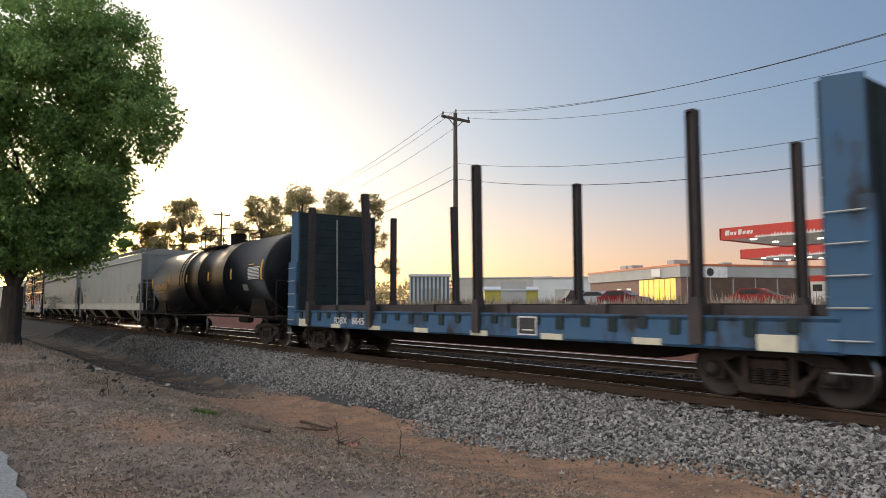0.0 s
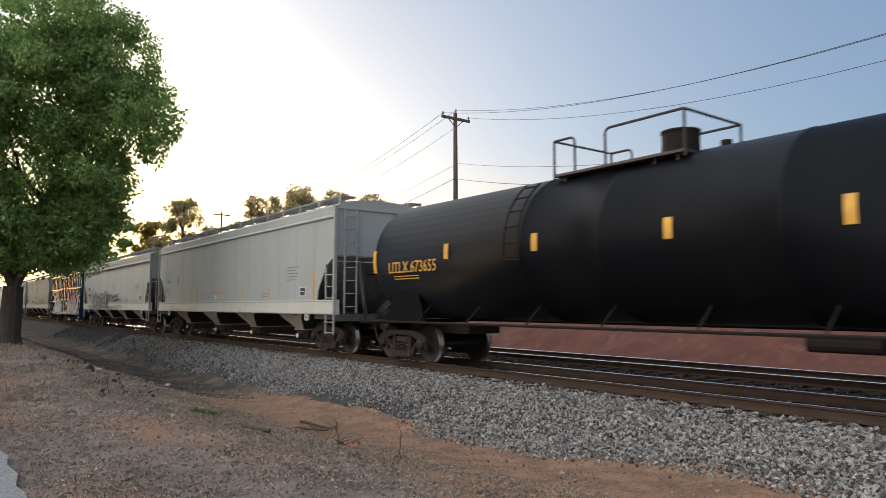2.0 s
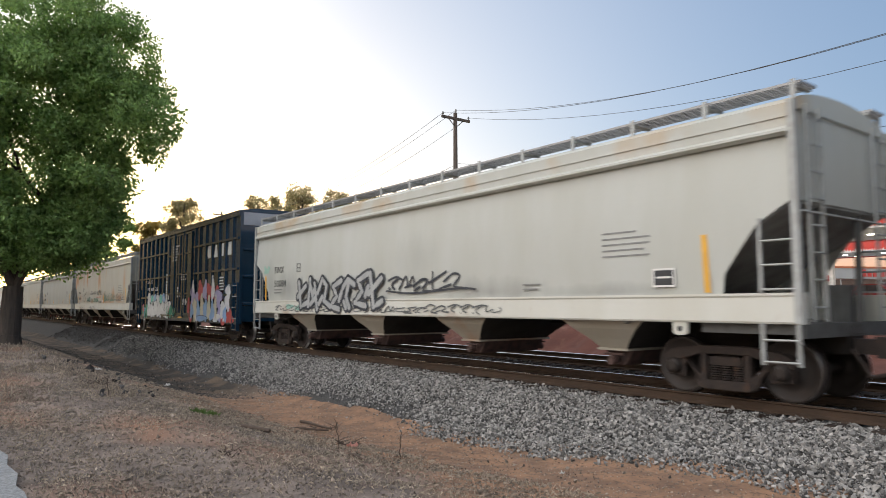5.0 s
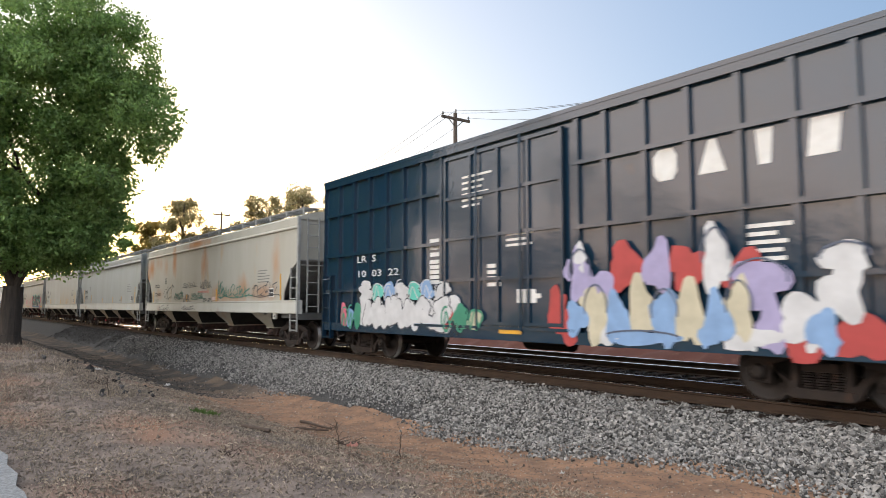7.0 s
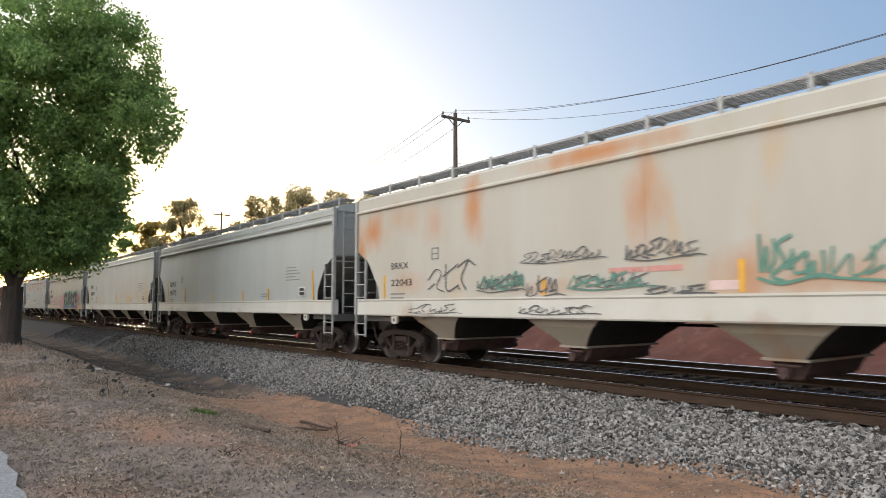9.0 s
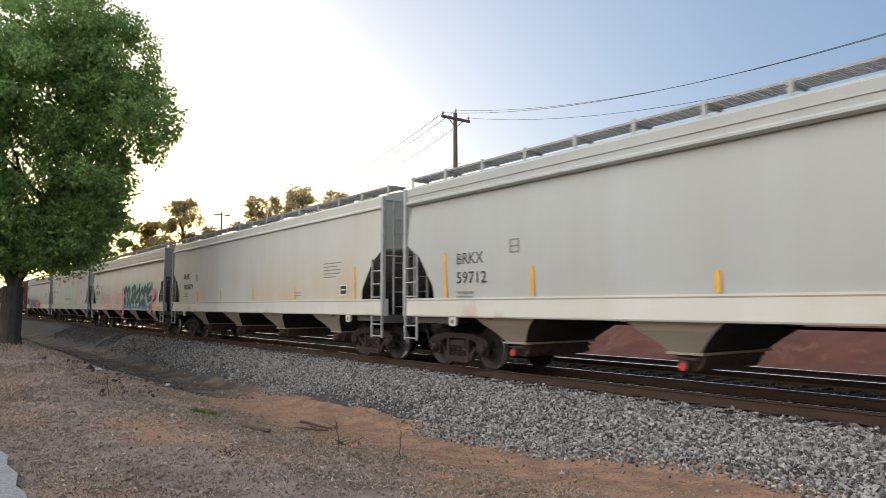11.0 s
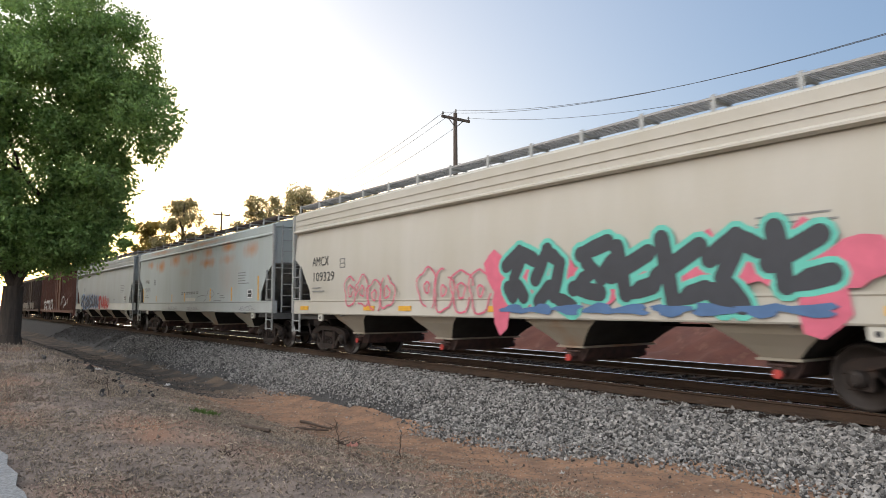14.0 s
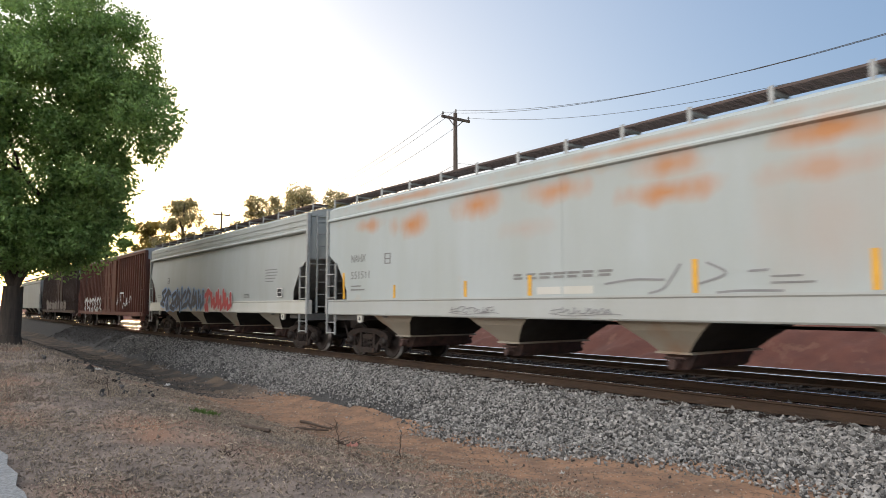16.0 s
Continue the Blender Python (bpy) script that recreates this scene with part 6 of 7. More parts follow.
def far_tree(x, y, h, spread, seed, mat="leaf_far", lift=0.35, clumps=170, per=60, leaf=0.27, name="far_tree", label="broad olive-green tree beyond the tracks"):
    rg = random.Random(seed)
    z0 = float(ground_z(x, y))
    t = thing(name, label, "tree", "trees beyond the tracks", Matrix.Translation((x, y, z0)))
    bm = bmesh.new()
    rod(bm, (0, 0, -0.3), (0, 0, h * 0.45), h * 0.022, 8, h * 0.015)
    rod(bm, (0, 0, h * 0.45), (0.1, 0, h * 0.88), h * 0.015, 8, h * 0.004)
    lobes = []
    for k in range(13):
        z = lift + (0.94 - lift) * (k + rg.random()) / 13
        r = spread * (1.0 - 0.75 * max(0.0, (z - 0.62) / 0.31))
        lobes.append((rg.uniform(-0.75, 0.75) * r, rg.uniform(-0.5, 0.5) * spread, h * z, spread * rg.uniform(0.24, 0.4), spread * 0.35, h * rg.uniform(0.045, 0.085)))
    for u, v, z, *_ in lobes:
        rod(bm, (0, 0, min(z, h * 0.6)), RIGHT * u + AHEAD * v + Vector((0, 0, z)), h * 0.007, 5, h * 0.002)
    part("trunk", bm, M["bark"], t)
    cs = in_lobes(rg, lobes, clumps)
    leaf_cloud("crown", cs, [rg.uniform(0.025, 0.055) * h for _ in cs], per, leaf, M[mat], t, seed, 0.75)


roadside_tree()
M["leaf_gold"] = material("yellow-green leaves", (0.45, 0.34, 0.11), 0.6, second=(0.32, 0.26, 0.08), scale=0.4, random_tint=0.4, glow=0.8)
far_tree(-104.2, 8.6, 14.5, 5.0, 31, "leaf", 0.25, 200, 60, 0.34, "far_tree", "leafy green tree beyond the tracks")
far_tree(-97.5, 17.0, 16.4, 4.3, 11, clumps=330, lift=0.25)
far_tree(-104.0, 14.2, 13.4, 4.4, 12, "leaf_gold", 0.3, 220)
far_tree(-112.0, 22.0, 11.5, 6.5, 13, lift=0.2)
far_tree(-93.0, 21.0, 9.5, 6.0, 16, lift=0.2)
for i, (x, y, h, sp) in enumerate(((-87.5, 24.5, 15.4, 4.4), (-83.0, 28.2, 16.8, 5.0), (-77.0, 30.5, 15.2, 4.6), (-72.5, 31.5, 14.2, 4.6))):
    far_tree(x, y, h, sp, 20 + i, lift=0.5 if i < 3 else 0.3, clumps=190, name="pine_tree", label="tall pine with a bare trunk and tufted crown")


def far_woods():
    rg = random.Random(9)
    cs, rad = [], []
    for i in range(520):
        a = radians(rg.uniform(-62, 20))
        d = rg.uniform(190, 260)
        h = 5 + 4 * noise.noise(Vector((a * 9, 0, 0))) + rg.uniform(0, 3)
        cs.append((math.sin(a) * d, math.cos(a) * d - 11, 1.3 + h * rg.uniform(0.2, 1.0)))
        rad.append(rg.uniform(1.6, 3.4))
    leaf_cloud("far_woods", cs, rad, 46, 1.1, M["leaf_far"], None, 8, 0.8, "dark line of distant woods on the horizon")


def woods_behind():
    """Trees along the far side of the road, behind the camera."""
    rg = random.Random(15)
    cs, rad = [], []
    for i in range(980):
        x = rg.uniform(-150, 60) if i < 520 else rg.uniform(-120, -26)
        h = max(1.0, 5.2 + 6.0 * noise.noise(Vector((x * 0.16, 2.0, 0)))) + 13.0 * float(smooth(-24, -44, x))
        cs.append((x, -52 + 33 * float(smooth(-24, -48, x)) + rg.uniform(-4.5, 4.5), 0.3 + h * rg.uniform(0.05, 1.0)))
        rad.append(rg.uniform(1.2, 2.4))
    leaf_cloud("woods_behind_road", cs, rad, 44, 0.8, M["leaf_far"], None, 18, 0.8, "dark line of woods beyond the road")
    tagged(bpy.data.objects["woods_behind_road"], category="woods")


woods_behind()
far_woods()
tagged(bpy.data.objects["far_woods"], category="woods")


# ---- utility poles and wires ----
POLES = [(-29.67, 12.37), (-78.08, 15.74), (18.7, 9.0), (-127.0, 19.1)]


def utility_pole(x, y):
    z0 = float(ground_z(x, y))
    t = thing("utility_pole", "weathered wooden utility pole with a crossarm and insulators", "utility pole", "line of utility poles", pose(x, y, z0))
    H = 12.35 - z0
    bm = bmesh.new()
    rod(bm, (0, 0, -0.5), (-0.05, 0, H), 0.17, 10, 0.11)
    part("pole", bm, M["pole"], t)
    bm = bmesh.new()
    a = math.atan2(0.98, 0.07)
    c, s = 0.30, 0.95
    box(bm, -0.06, 0.06, -1.0, 1.0, H - 0.42, H - 0.28)
    rod(bm, (0.0, -0.6, H - 0.35), (0, 0, H - 0.85), 0.025, 5)
    rod(bm, (0.0, 0.6, H - 0.35), (0, 0, H - 0.85), 0.025, 5)
    part("crossarm", bm, M["pole"], t)
    for y2, z in ((-0.92, H - 0.28), (0.92, H - 0.28), (0, H)):
        bm = bmesh.new()
        rod(bm, (0, y2, z), (0, y2, z + 0.08), 0.03, 8)
        rod(bm, (0, y2, z + 0.08), (0, y2, z + 0.2), 0.065, 8, 0.04)
        part("insulator", bm, M["grey_text"], t)


for p in POLES:
    utility_pole(*p)


def wire(a, b, sag, r=0.014):
    bm = bmesh.new()
    prev = None
    for i in range(25):
        k = i / 24
        p = Vector(a).lerp(Vector(b), k)
        p.z -= sag * 4 * k * (1 - k)
        if prev is not None:
            rod(bm, prev, p, r, 4)
        prev = p
    solid("overhead_wire", bm, M["wire"], "thin dark overhead wire between utility poles", "wire", "overhead wires")


for i, j, f, g in ((2, 0, 3.25, 2.85), (0, 1, 2.2, 1.7), (1, 3, 2.2, 1.7)):
    (xa, ya), (xb, yb) = POLES[i], POLES[j]
    for dy, z, sag in ((-0.92, 12.2, f), (0.0, 12.5, f), (0.92, 12.2, f * 1.05), (0.12, 9.45, g), (-0.12, 8.55, g)):
        wire((xa, ya + dy, z), (xb, yb + dy, z), sag, 0.011 if z > 9 else 0.016)


# ---- buildings beyond the tracks ----
M["fascia_red"] = material("red canopy fascia", (0.55, 0.045, 0.03), 0.45, second=(0.48, 0.05, 0.035), scale=0.8)
M["sign_white"] = material("white sign", (0.8, 0.78, 0.74), 0.5)
M["soffit"] = material("white canopy soffit", (0.62, 0.60, 0.56), 0.6)
M["lamp_on"] = material("lit lamp glass", (1.0, 0.92, 0.75), 0.4, emit=9.0)
M["brick_brown"] = material("brown brick wall", (0.24, 0.15, 0.11), 0.85, second=(0.18, 0.11, 0.085), scale=3, bump=0.3)
M["stucco"] = material("grey painted parapet", (0.40, 0.39, 0.36), 0.8, second=(0.34, 0.33, 0.31), scale=0.6)
M["trim_orange"] = material("orange roof trim", (0.55, 0.16, 0.06), 0.6)
M["yellow_lit"] = material("lit yellow shop window", (0.85, 0.60, 0.06), 0.35, second=(0.65, 0.5, 0.08), scale=1.2, emit=0.5)
M["glass_dark"] = material("dark shop glass", (0.03, 0.032, 0.035), 0.08, second=(0.06, 0.055, 0.05), scale=0.7, spec=0.8)
M["concrete"] = material("pale concrete", (0.42, 0.40, 0.37), 0.9, second=(0.34, 0.33, 0.31), scale=2, bump=0.2)
M["metal_white"] = material("white metal cladding", (0.55, 0.56, 0.57), 0.5, second=(0.48, 0.49, 0.50), scale=0.5)
M["metal_blue"] = material("blue-grey metal cladding", (0.10, 0.14, 0.18), 0.5, scale=0.5)
M["mound"] = material("yellow-green container", (0.40, 0.34, 0.06), 0.7, scale=1)
Z0 = 1.30


def pavement():
    bm = bmesh.new()
    prism(bm, [(-75, 33), (10, 28.5), (60, 28.5), (60, 95), (-75, 95)], 1.0, 1.345, "z")
    solid("forecourt", bm, M["concrete"], "pale concrete forecourt", "pavement", kind="structure")


def canopy(x0, x1, y0, y1, zb, zt, cols, letters, label):
    t = thing("petrol_canopy", label, "canopy", "fuel canopies", pose(x0, y0, Z0 + 0.045))
    L, W = x1 - x0, y1 - y0
    zb, zt = zb - Z0, zt - Z0
    bm = bmesh.new()
    box(bm, 0.05, L - 0.05, 0.05, W - 0.05, zb + 0.08, zt - 0.1)
    part("soffit", bm, M["soffit"], t)
    bm = bmesh.new()
    for a in ((0, L, -0.06, 0.05), (0, L, W - 0.05, W + 0.06)):
        box(bm, a[0], a[1], a[2], a[3], zb, zt)
    box(bm, -0.06, 0.05, -0.06, W + 0.06, zb, zt)
    box(bm, L - 0.05, L + 0.06, -0.06, W + 0.06, zb, zt)
    fa = part("fascia", bm, M["fascia_red"], t, "red fascia band with pale painted edge")
    bm = bmesh.new()
    rg = random.Random(4)
    x = 2.4
    while x < L - 0.3:
        h = rg.uniform(0.05, 0.2)
        prism(bm, [(x, zb + 0.03), (x + 0.22, zb + 0.03), (x + 0.14, zb + 0.1 + h)], -0.075, -0.055)
        x += 0.2
    box(bm, 2.4, L, -0.07, -0.055, zb, zb + 0.08)
    part("fascia_pattern", bm, M["sign_white"], fa)
    if letters:
        bm = bmesh.new()
        x = 0.35
        for k, w in enumerate((0.28, 0.2, 0.15, 0.0, 0.24, 0.2, 0.2, 0.14)):
            if w:
                prism(bm, [(x, zb + 0.28), (x + w, zb + 0.28), (x + w + 0.06, zb + (0.62 if k in (0, 4) else 0.5)), (x + 0.06, zb + (0.62 if k in (0, 4) else 0.5))], -0.08, -0.055)
            x += w + 0.07
        part("sign_mark", bm, M["sign_white"], fa, "white slanted sign shapes")
    for cx, cy in cols:
        bm = bmesh.new()
        box(bm, cx - 0.22, cx + 0.22, cy - 0.22, cy + 0.22, 0, zb + 0.08)
        part("column", bm, M["sign_white"], t)
    for i in range(int(L / 3)):
        for j in range(3):
            bm = bmesh.new()
            cx, cy = 1.5 + i * 3, W * (j + 0.5) / 3
            rod(bm, (cx, cy, zb + 0.02), (cx, cy, zb + 0.085), 0.2, 10)
            part("canopy_light", bm, M["lamp_on"], t, "lit round canopy lamp")


def store():
    ang = math.degrees(math.atan2(0.917, 0.40))
    t = thing("shop_building", "low brick shop with grey parapet and orange trim", "shop", at=pose(-43.9, 55.1, Z0 + 0.03, 0, 0, ang))
    H, L, W = 4.75, 46.0, 22.5
    bm = bmesh.new()
    box(bm, 0, L, 0, W, 0, H - 1.45)
    part("wall", bm, M["brick_brown"], t)
    bm = bmesh.new()
    box(bm, -0.2, L + 0.2, -0.2, W + 0.2, H - 1.45, H - 0.12)
    part("parapet", bm, M["stucco"], t)
    bm = bmesh.new()
    box(bm, -0.27, L + 0.27, -0.27, W + 0.27, H - 0.22, H)
    part("roof_trim", bm, M["trim_orange"], t)
    for i in range(7):
        bm = bmesh.new()
        y = 1.0 + i * 1.15
        box(bm, -0.05, 0.04, y, y + 1.0, 0.75, H - 1.55)
        w = part("window", bm, M["yellow_lit"], t, "tall lit yellow shop window")
    for y in (11.0, 13.5):
        bm = bmesh.new()
        box(bm, -0.05, 0.04, y, y + 1.0, 0.1, 2.3)
        part("door", bm, M["sign_white"], t)
    for i in range(15):
        bm = bmesh.new()
        x = 0.8 + i * 2.9
        box(bm, x, x + 2.7, -0.06, 0.05, 0.35, H - 1.6)
        w = part("window", bm, M["glass_dark"], t, "dark shop window")
        bm = bmesh.new()
        box(bm, x - 0.1, x, -0.1, 0.0, 0.0, H - 1.5)
        part("frame", bm, M["stucco"], w)
    bm = bmesh.new()
    box(bm, 1.6, 5.6, -0.42, -0.2, H - 1.5, H - 0.3)
    sg = part("sign", bm, M["sign_white"], t, "white lightbox sign with dark round mark")
    bm = bmesh.new()
    rod(bm, (3.4, -0.43, H - 0.9), (3.4, -0.45, H - 0.9), 0.45, 14)
    part("sign_mark", bm, M["black"], sg)
    bm = bmesh.new()
    box(bm, -0.4, -0.2, 3.6, 5.4, H - 1.3, H - 0.35)
    part("sign", bm, M["metal_white"], t)
    bm = bmesh.new()
    x = 24.0
    for k in range(7):
        box(bm, x, x + 0.5, -0.3, -0.2, H - 1.2, H - (0.35 if k in (0, 4) else 0.6))
        x += 0.75 if k != 2 else 1.1
    part("sign", bm, M["fascia_red"], t, "red channel sign shapes")
    for x, y, s in ((3, 6, 1.2), (9, 5, 0.8), (2.5, 15, 1.0), (4, 19.5, 1.3), (16, 5, 1.4), (22, 8, 1.1)):
        bm = bmesh.new()
        box(bm, x, x + 1.6 * s, y, y + 1.3 * s, H - 0.2, H + 0.75 * s)
        bmesh.ops.bevel(bm, geom=bm.edges[:], offset=0.06, segments=1, affect="EDGES")
        part("roof_unit", bm, M["stucco"], t)


def shed(name, label, x, y, L, W, H, mat, ang=0, ribs=0, rib_mat="metal_blue"):
    t = thing(name, label, "building", at=pose(x, y, Z0 - 0.05, 0, 0, ang))
    bm = bmesh.new()
    box(bm, 0, L, 0, W, 0, H)
    part("wall", bm, M[mat], t)
    bm = bmesh.new()
    prism(bm, [(-0.2, H), (W + 0.2, H), (W + 0.2, H + 0.15), (W / 2, H + 0.5), (-0.2, H + 0.15)], -0.2, L + 0.2, "x")
    part("roof", bm, M["metal_white"] if mat != "metal_white" else M["stucco"], t)
    if ribs:
        bm = bmesh.new()
        for i in range(ribs):
            xx = L * (i + 0.3) / ribs
            box(bm, xx, xx + L / ribs * 0.5, -0.08, 0.0, 0.05, H - 0.05)
        part("panel_rib", bm, M[rib_mat], t)
    bm = bmesh.new()
    box(bm, L * 0.3, L * 0.3 + 3, -0.05, 0.02, 0.05, 3.0)
    part("door", bm, M["stucco"], t)
    return t


pavement()
canopy(-25.15, 3.0, 31.64, 40.5, 5.80, 6.60, [(3.1, 4.8), (11.5, 4.8), (20, 4.8)], True, "petrol canopy with red fascia and lit soffit lamps")
canopy(-33.2, -12.0, 48.6, 55.5, 5.70, 6.55, [(6.5, 3.0), (14, 3.0)], False, "smaller petrol canopy with red fascia behind")
store()
shed("warehouse", "blue-grey metal warehouse with low roof", -75.0, 78.0, 12, 14, 4.6, "metal_blue", 25)
shed("warehouse", "long white metal warehouse", -84.0, 72.0, 12.5, 12, 4.9, "metal_white", 35)
shed("warehouse", "pale grey metal warehouse", -106.0, 72.0, 18, 14, 5.6, "stucco", 35)
shed("box_trailer", "ribbed white and blue box trailer", -91.0, 51.0, 6.5, 2.6, 4.9, "metal_white", 54, 10)
shed("container", "low yellow-green steel container by the lot", -61.2, 41.5, 6.3, 3.0, 2.0, "mound", 54)


def parked_car(x, y, ang, colour, label, tall=1.0):
    t = thing("parked_car", label, "car", "parked cars", pose(x, y, Z0 + 0.045, 0, 0, ang))
    m = material(label.split()[0] + " car paint", colour, 0.25, spec=0.6)
    bm = bmesh.new()
    prism(bm, [(-2.2, 0.35), (-2.25, 0.7), (-2.1, 0.9), (-1.2, 0.98), (0.9, 0.98), (2.0, 0.82), (2.25, 0.6), (2.2, 0.35), (1.75, 0.28), (-1.8, 0.28)], -0.88, 0.88)
    bmesh.ops.bevel(bm, geom=[e for e in bm.edges if abs(e.verts[0].co.y - e.verts[1].co.y) < 0.01], offset=0.07, segments=2, affect="EDGES")
    part("body", bm, m, t)
    bm = bmesh.new()
    prism(bm, [(-1.75, 0.95), (-1.2, 1.42 * tall), (0.2, 1.44 * tall), (1.1, 0.95)], -0.74, 0.74)
    cb = part("cabin", bm, m, t)
    bm = bmesh.new()
    prism(bm, [(-1.5, 1.0), (-1.12, 1.34 * tall), (0.12, 1.36 * tall), (0.85, 1.0)], -0.76, 0.76)
    prism(bm, [(-0.6, 1.0), (-0.6, 1.3), (0.25, 1.38 * tall), (1.12, 0.99)], -0.66, 0.66)
    part("window", bm, M["glass_dark"], cb)
    for sx in (-1.35, 1.4):
        for sy in (-0.82, 0.82):
            bm = bmesh.new()
            rod(bm, (sx, sy - 0.1, 0.33), (sx, sy + 0.1, 0.33), 0.33, 16)
            w = part("wheel", bm, M["wire"], t)
            bm = bmesh.new()
            rod(bm, (sx, sy - 0.11, 0.33), (sx, sy + 0.11, 0.33), 0.19, 10)
            part("rim", bm, M["galv"], w)
    for sy in (-0.65, 0.65):
        bm = bmesh.new()
        box(bm, -2.28, -2.15, sy - 0.18, sy + 0.18, 0.62, 0.76)
        part("tail_light", bm, M["red"], t)


parked_car(-41.2, 38.3, 15, (0.35, 0.36, 0.37), "silver sedan parked beside the shop")
parked_car(-38.0, 37.6, 10, (0.17, 0.012, 0.018), "red sedan parked on the forecourt")
parked_car(-27.0, 40.0, 5, (0.26, 0.016, 0.016), "red sedan parked at the pumps")
parked_car(-20.0, 43.5, 5, (0.24, 0.016, 0.014), "red pickup parked by the canopy", 1.15)
parked_car(-24.0, 52.0, 80, (0.5, 0.5, 0.5), "white car parked in front of the shop")
parked_car(-51.0, 46.5, 60, (0.03, 0.03, 0.035), "black van parked by the shop", 1.25)


def fuel_pump(x, y):
    t = thing("fuel_pump", "white and red fuel pump under the canopy", "fuel pump", "fuel pumps", pose(x, y, Z0 + 0.045))
    bm = bmesh.new()
    box(bm, -0.45, 0.45, -0.3, 0.3, 0.0, 1.7)
    part("cabinet", bm, M["sign_white"], t)
    bm = bmesh.new()
    box(bm, -0.5, 0.5, -0.33, 0.33, 1.7, 2.1)
    part("header", bm, M["fascia_red"], t)
    bm = bmesh.new()
    box(bm, -0.3, 0.3, -0.33, 0.33, 1.05, 1.5)
    part("display", bm, M["glass_dark"], t)


for x, y in ((-21.0, 36.4), (-12.6, 36.4)):
    fuel_pump(x, y)


# ---- verge: grass, twigs and litter ----
def blades(name, n, xr, yr, h, mat, label, seed, dens=None, wide=0.006, lean=0.6, clump=1):
    rg = np.random.RandomState(seed)
    m = n // clump
    x, y = rg.uniform(*xr, m), rg.uniform(*yr, m)
    if dens is not None:
        k = rg.rand(m) < dens(x, y)
        x, y = x[k], y[k]
    x, y = np.repeat(x, clump) + rg.normal(0, 0.05, len(x) * clump), np.repeat(y, clump) + rg.normal(0, 0.05, len(y) * clump)
    n = len(x)
    z = ground_z(x, y) - 0.01
    hh = h * rg.uniform(0.4, 1.3, n)
    a = rg.uniform(0, 2 * np.pi, n)
    ln = rg.uniform(0.1, 1.0, n) * lean
    p = np.stack([x, y, z], 1)
    side = np.stack([np.cos(a), np.sin(a), 0 * a], 1) * wide
    tip = np.stack([np.cos(a + 1.6) * ln, np.sin(a + 1.6) * ln, 1 - 0.6 * ln], 1) * hh[:, None]
    v = np.stack([p - side, p + side, p + tip * 0.55 + side * 0.7 + np.array([0, 0, 0.02]), p + tip, p + tip * 0.55 - side * 0.7 + np.array([0, 0, 0.02])], 1).reshape(-1, 3)
    f = (np.arange(5)[None] + 5 * np.arange(n)[:, None])
    return tagged(new(name, mesh_of(name, v, f, mat)), label, "grass", kind="stuff")


def patchy(x, y):
    return np.clip(0.65 + 0.6 * np.sin(x * 0.9 + 1.3 * np.sin(y * 1.1)) * np.sin(y * 1.3 + 0.7 * x), 0.05, 1)


blades("dry_grass", 60000, (-20, -1.5), (-10.1, -5.8), 0.06, M["straw"], "thin dry straw lying on the earth", 21, patchy, 0.0022, 2.2)
blades("dry_grass", 4000, (-34, -13), (-10.1, -7.8), 0.16, M["straw"], "dry straw-coloured grass on the verge crest", 22, patchy, 0.007, 0.9, 5)
blades("dry_grass", 16000, (-75, 4), (9.4, 13.5), 0.62, M["straw"], "tall dry grass on top of the clay bank", 23, None, 0.02, 0.7, 6)
blades("dead_leaves", 1800, (-22, -1.5), (-10.2, -4.2), 0.03, M["twig"], "dark bits of dead twig and leaf on the earth", 25, patchy, 0.004, 2.6)
blades("weeds", 160, (-11.65, -11.3), (-7.35, -7.1), 0.10, M["weed"], "small bright green weed in the dirt", 24, None, 0.008, 0.9)


def twig_pile(x, y, n, spread, seed, label):
    rg = random.Random(seed)
    bm = bmesh.new()
    for i in range(n):
        a = rg.uniform(0, 6.28)
        p = Vector((rg.gauss(0, spread * 0.4), rg.gauss(0, spread * 0.4), 0.015 + rg.uniform(0, 0.05)))
        q = p + Vector((math.cos(a), math.sin(a), rg.uniform(0.0, 0.5))) * rg.uniform(0.12, 0.4) * spread * 2
        rod(bm, p, q, 0.007, 5, 0.003)
    t = solid("twig_pile", bm, M["twig"], label, "twigs")
    t.location = (x, y, float(ground_z(x, y)))


twig_pile(-8.35, -6.25, 26, 0.26, 1, "small heap of dead twigs on the earth")
twig_pile(-7.6, -8.2, 16, 0.16, 2, "dark clump of dead weed on the earth")
twig_pile(-11.5, -5.1, 12, 0.4, 3, "scattered dead sticks by the ballast")
twig_pile(-15.0, -8.3, 18, 0.35, 4, "dead brush at the ditch edge")


def log_piece(x, y, L, r, ang, label):
    bm = bmesh.new()
    for k in range(4):
        a = Vector((L * (k / 4 - 0.5), 0.02 * math.sin(k * 2), 0.01 * math.sin(k)))
        b = Vector((L * ((k + 1) / 4 - 0.5), 0.02 * math.sin(k * 2 + 2), 0.01 * math.sin(k + 1)))
        rod(bm, a, b, r * (1 - 0.1 * k), 8, r * (0.9 - 0.1 * k))
    t = solid("stick", bm, M["twig"], label, "stick", "fallen sticks")
    t.matrix_basis = pose(x, y, float(ground_z(x, y)) + r * 0.7, 0, 0, ang)


log_piece(-9.6, -7.1, 0.55, 0.045, 20, "short thick piece of dead branch")
log_piece(-12.3, -4.8, 1.1, 0.03, 5, "long thin dead stick by the ballast")
log_piece(-11.4, -5.4, 0.8, 0.025, 40, "long thin dead stick by the ballast")
log_piece(-7.0, -6.9, 0.4, 0.02, 0, "thin dead stick on the earth")


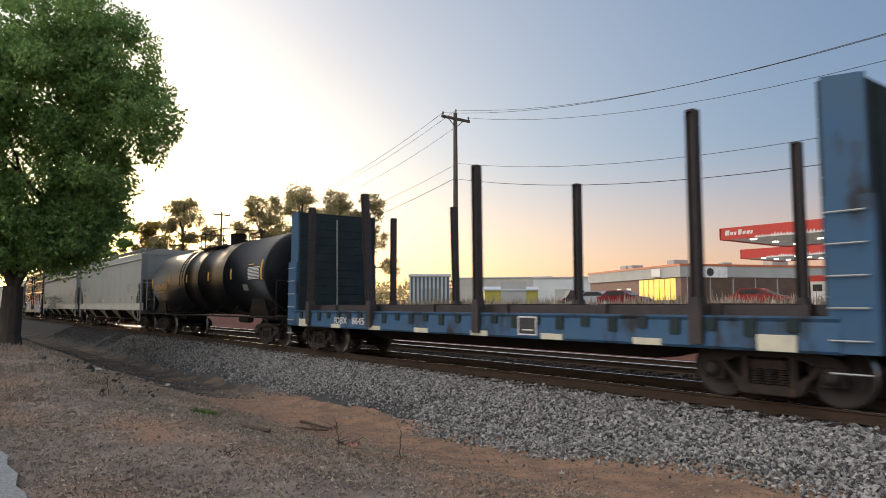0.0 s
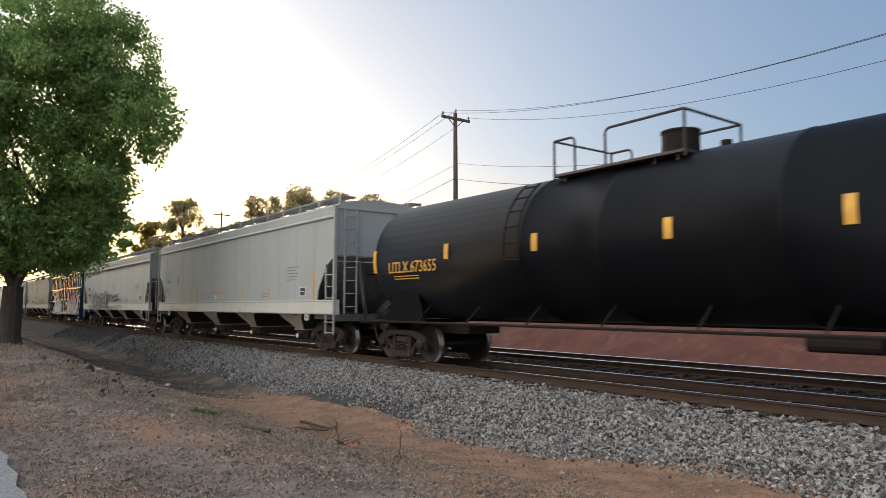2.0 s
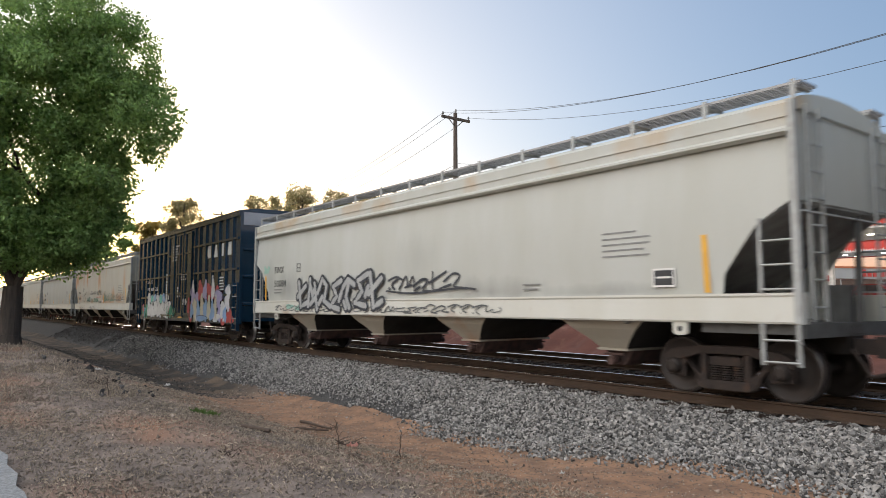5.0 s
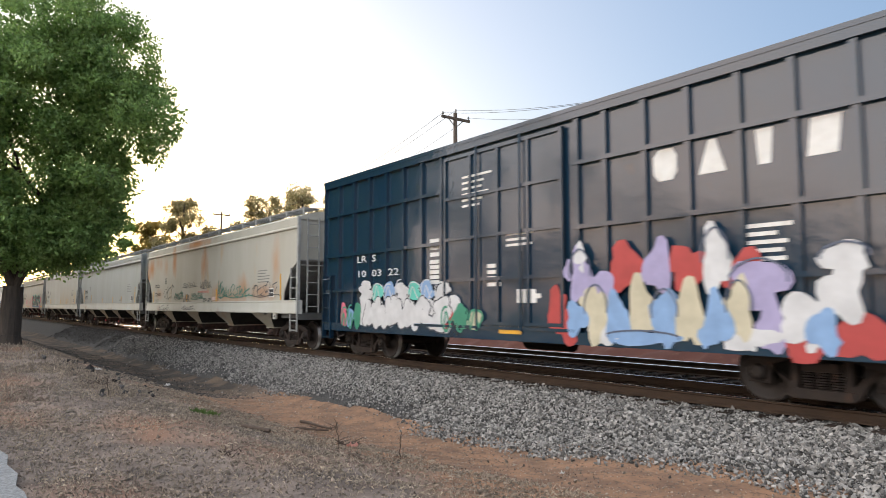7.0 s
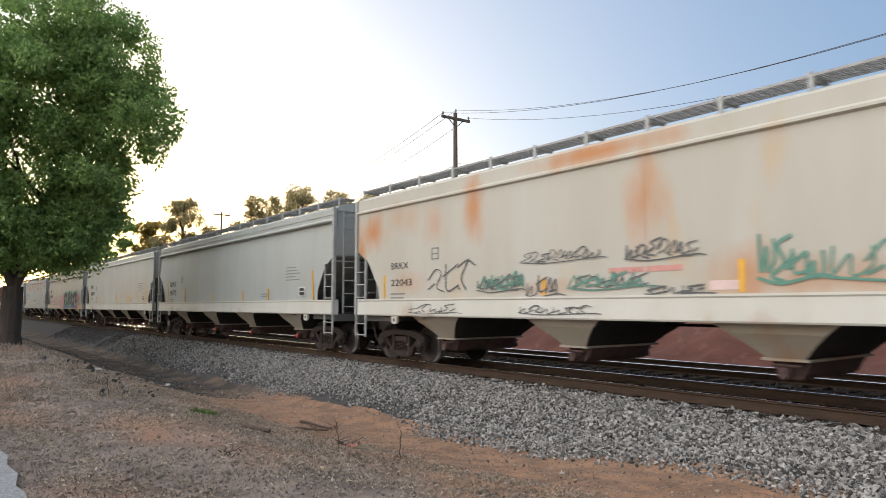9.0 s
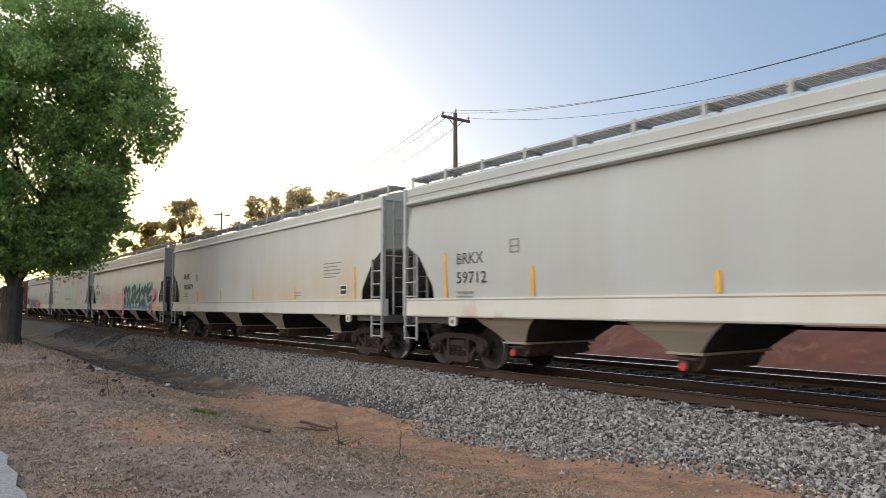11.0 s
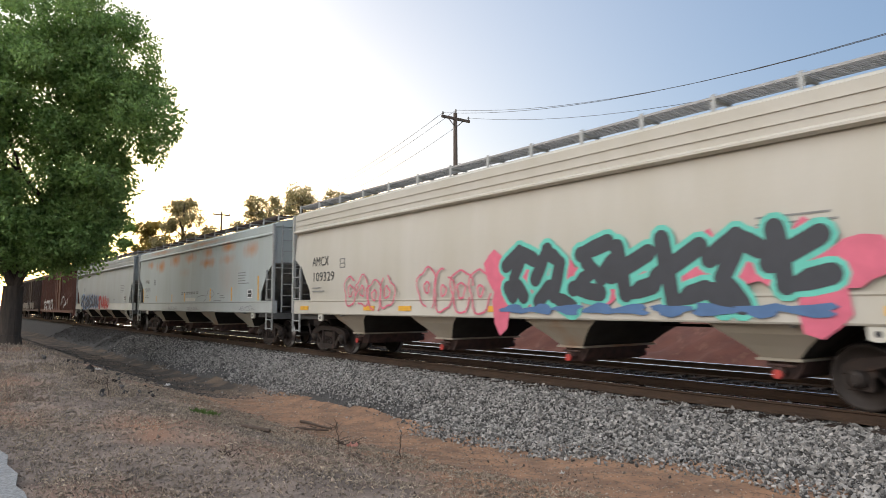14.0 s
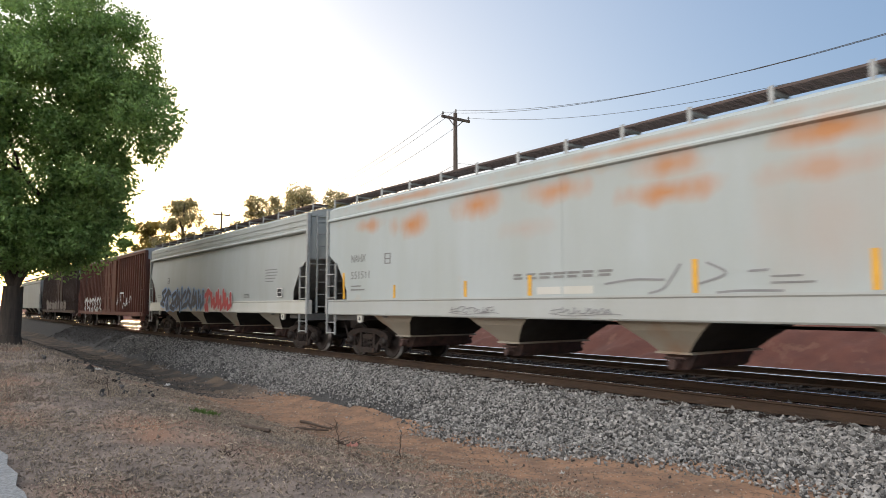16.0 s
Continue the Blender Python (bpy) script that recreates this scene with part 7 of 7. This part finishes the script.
def weed_stalk(x, y, h, seed):
    rg = random.Random(seed)
    bm = bmesh.new()
    p = Vector((0, 0, -0.02))
    for k in range(6):
        q = p + Vector((rg.uniform(-0.02, 0.02), rg.uniform(-0.02, 0.02), h / 6))
        rod(bm, p, q, 0.006, 5, 0.005)
        if k > 1:
            rod(bm, q, q + Vector((rg.uniform(-0.08, 0.08), rg.uniform(-0.08, 0.08), 0.07)), 0.003, 4)
        p = q
    t = solid("weed_stalk", bm, M["twig"], "thin upright dead weed stalk", "weed", "dead weed stalks")
    t.location = (x, y, float(ground_z(x, y)))


weed_stalk(-7.75, -6.75, 0.34, 1)
weed_stalk(-7.05, -6.3, 0.36, 2)
weed_stalk(-13.5, -8.3, 0.4, 3)


def litter(x, y, size, mat, label, seed):
    rg = random.Random(seed)
    bm = bmesh.new()
    n = 7
    vs = [[bm.verts.new(((i / n - 0.5) * size, (j / n - 0.5) * size * 0.7, 0.012 + abs(rg.gauss(0, 0.16)) * size)) for j in range(n)] for i in range(n)]
    for i in range(n - 1):
        for j in range(n - 1):
            bm.faces.new((vs[i][j], vs[i + 1][j], vs[i + 1][j + 1], vs[i][j + 1]))
    geom = bmesh.ops.solidify(bm, geom=bm.faces[:], thickness=0.004)
    t = solid("litter", bm, mat, label, "litter", "scraps of litter")
    t.matrix_basis = pose(x, y, float(ground_z(x, y)) + 0.01, 0, 0, rg.uniform(0, 180))


litter(-7.9, -6.45, 0.17, M["litter"], "crumpled pink wrapper on the earth", 1)
litter(-5.6, -5.0, 0.07, M["sign_white"], "white scrap of litter", 2)
litter(-21.5, -5.1, 0.22, M["sign_white"], "white scrap of litter", 3)
litter(-18.9, -7.5, 0.22, M["sign_white"], "white scrap of litter", 4)


# ---- what moves ----
def motions():
    for w, x in WAGONS:
        walk(w, [(t, pose(x + SPEED * (t - 8), 0, 0)) for t in (0, 4, 8, 12, 16)])
    turn = math.degrees(SPEED / RADIUS)
    for w, x in WHEELSETS:
        walk(w, [(k / FPS, pose(x, 0, RADIUS, 0, (turn * k / FPS) % 360, 0)) for k in range(0, 16 * FPS + 1)])


motions()
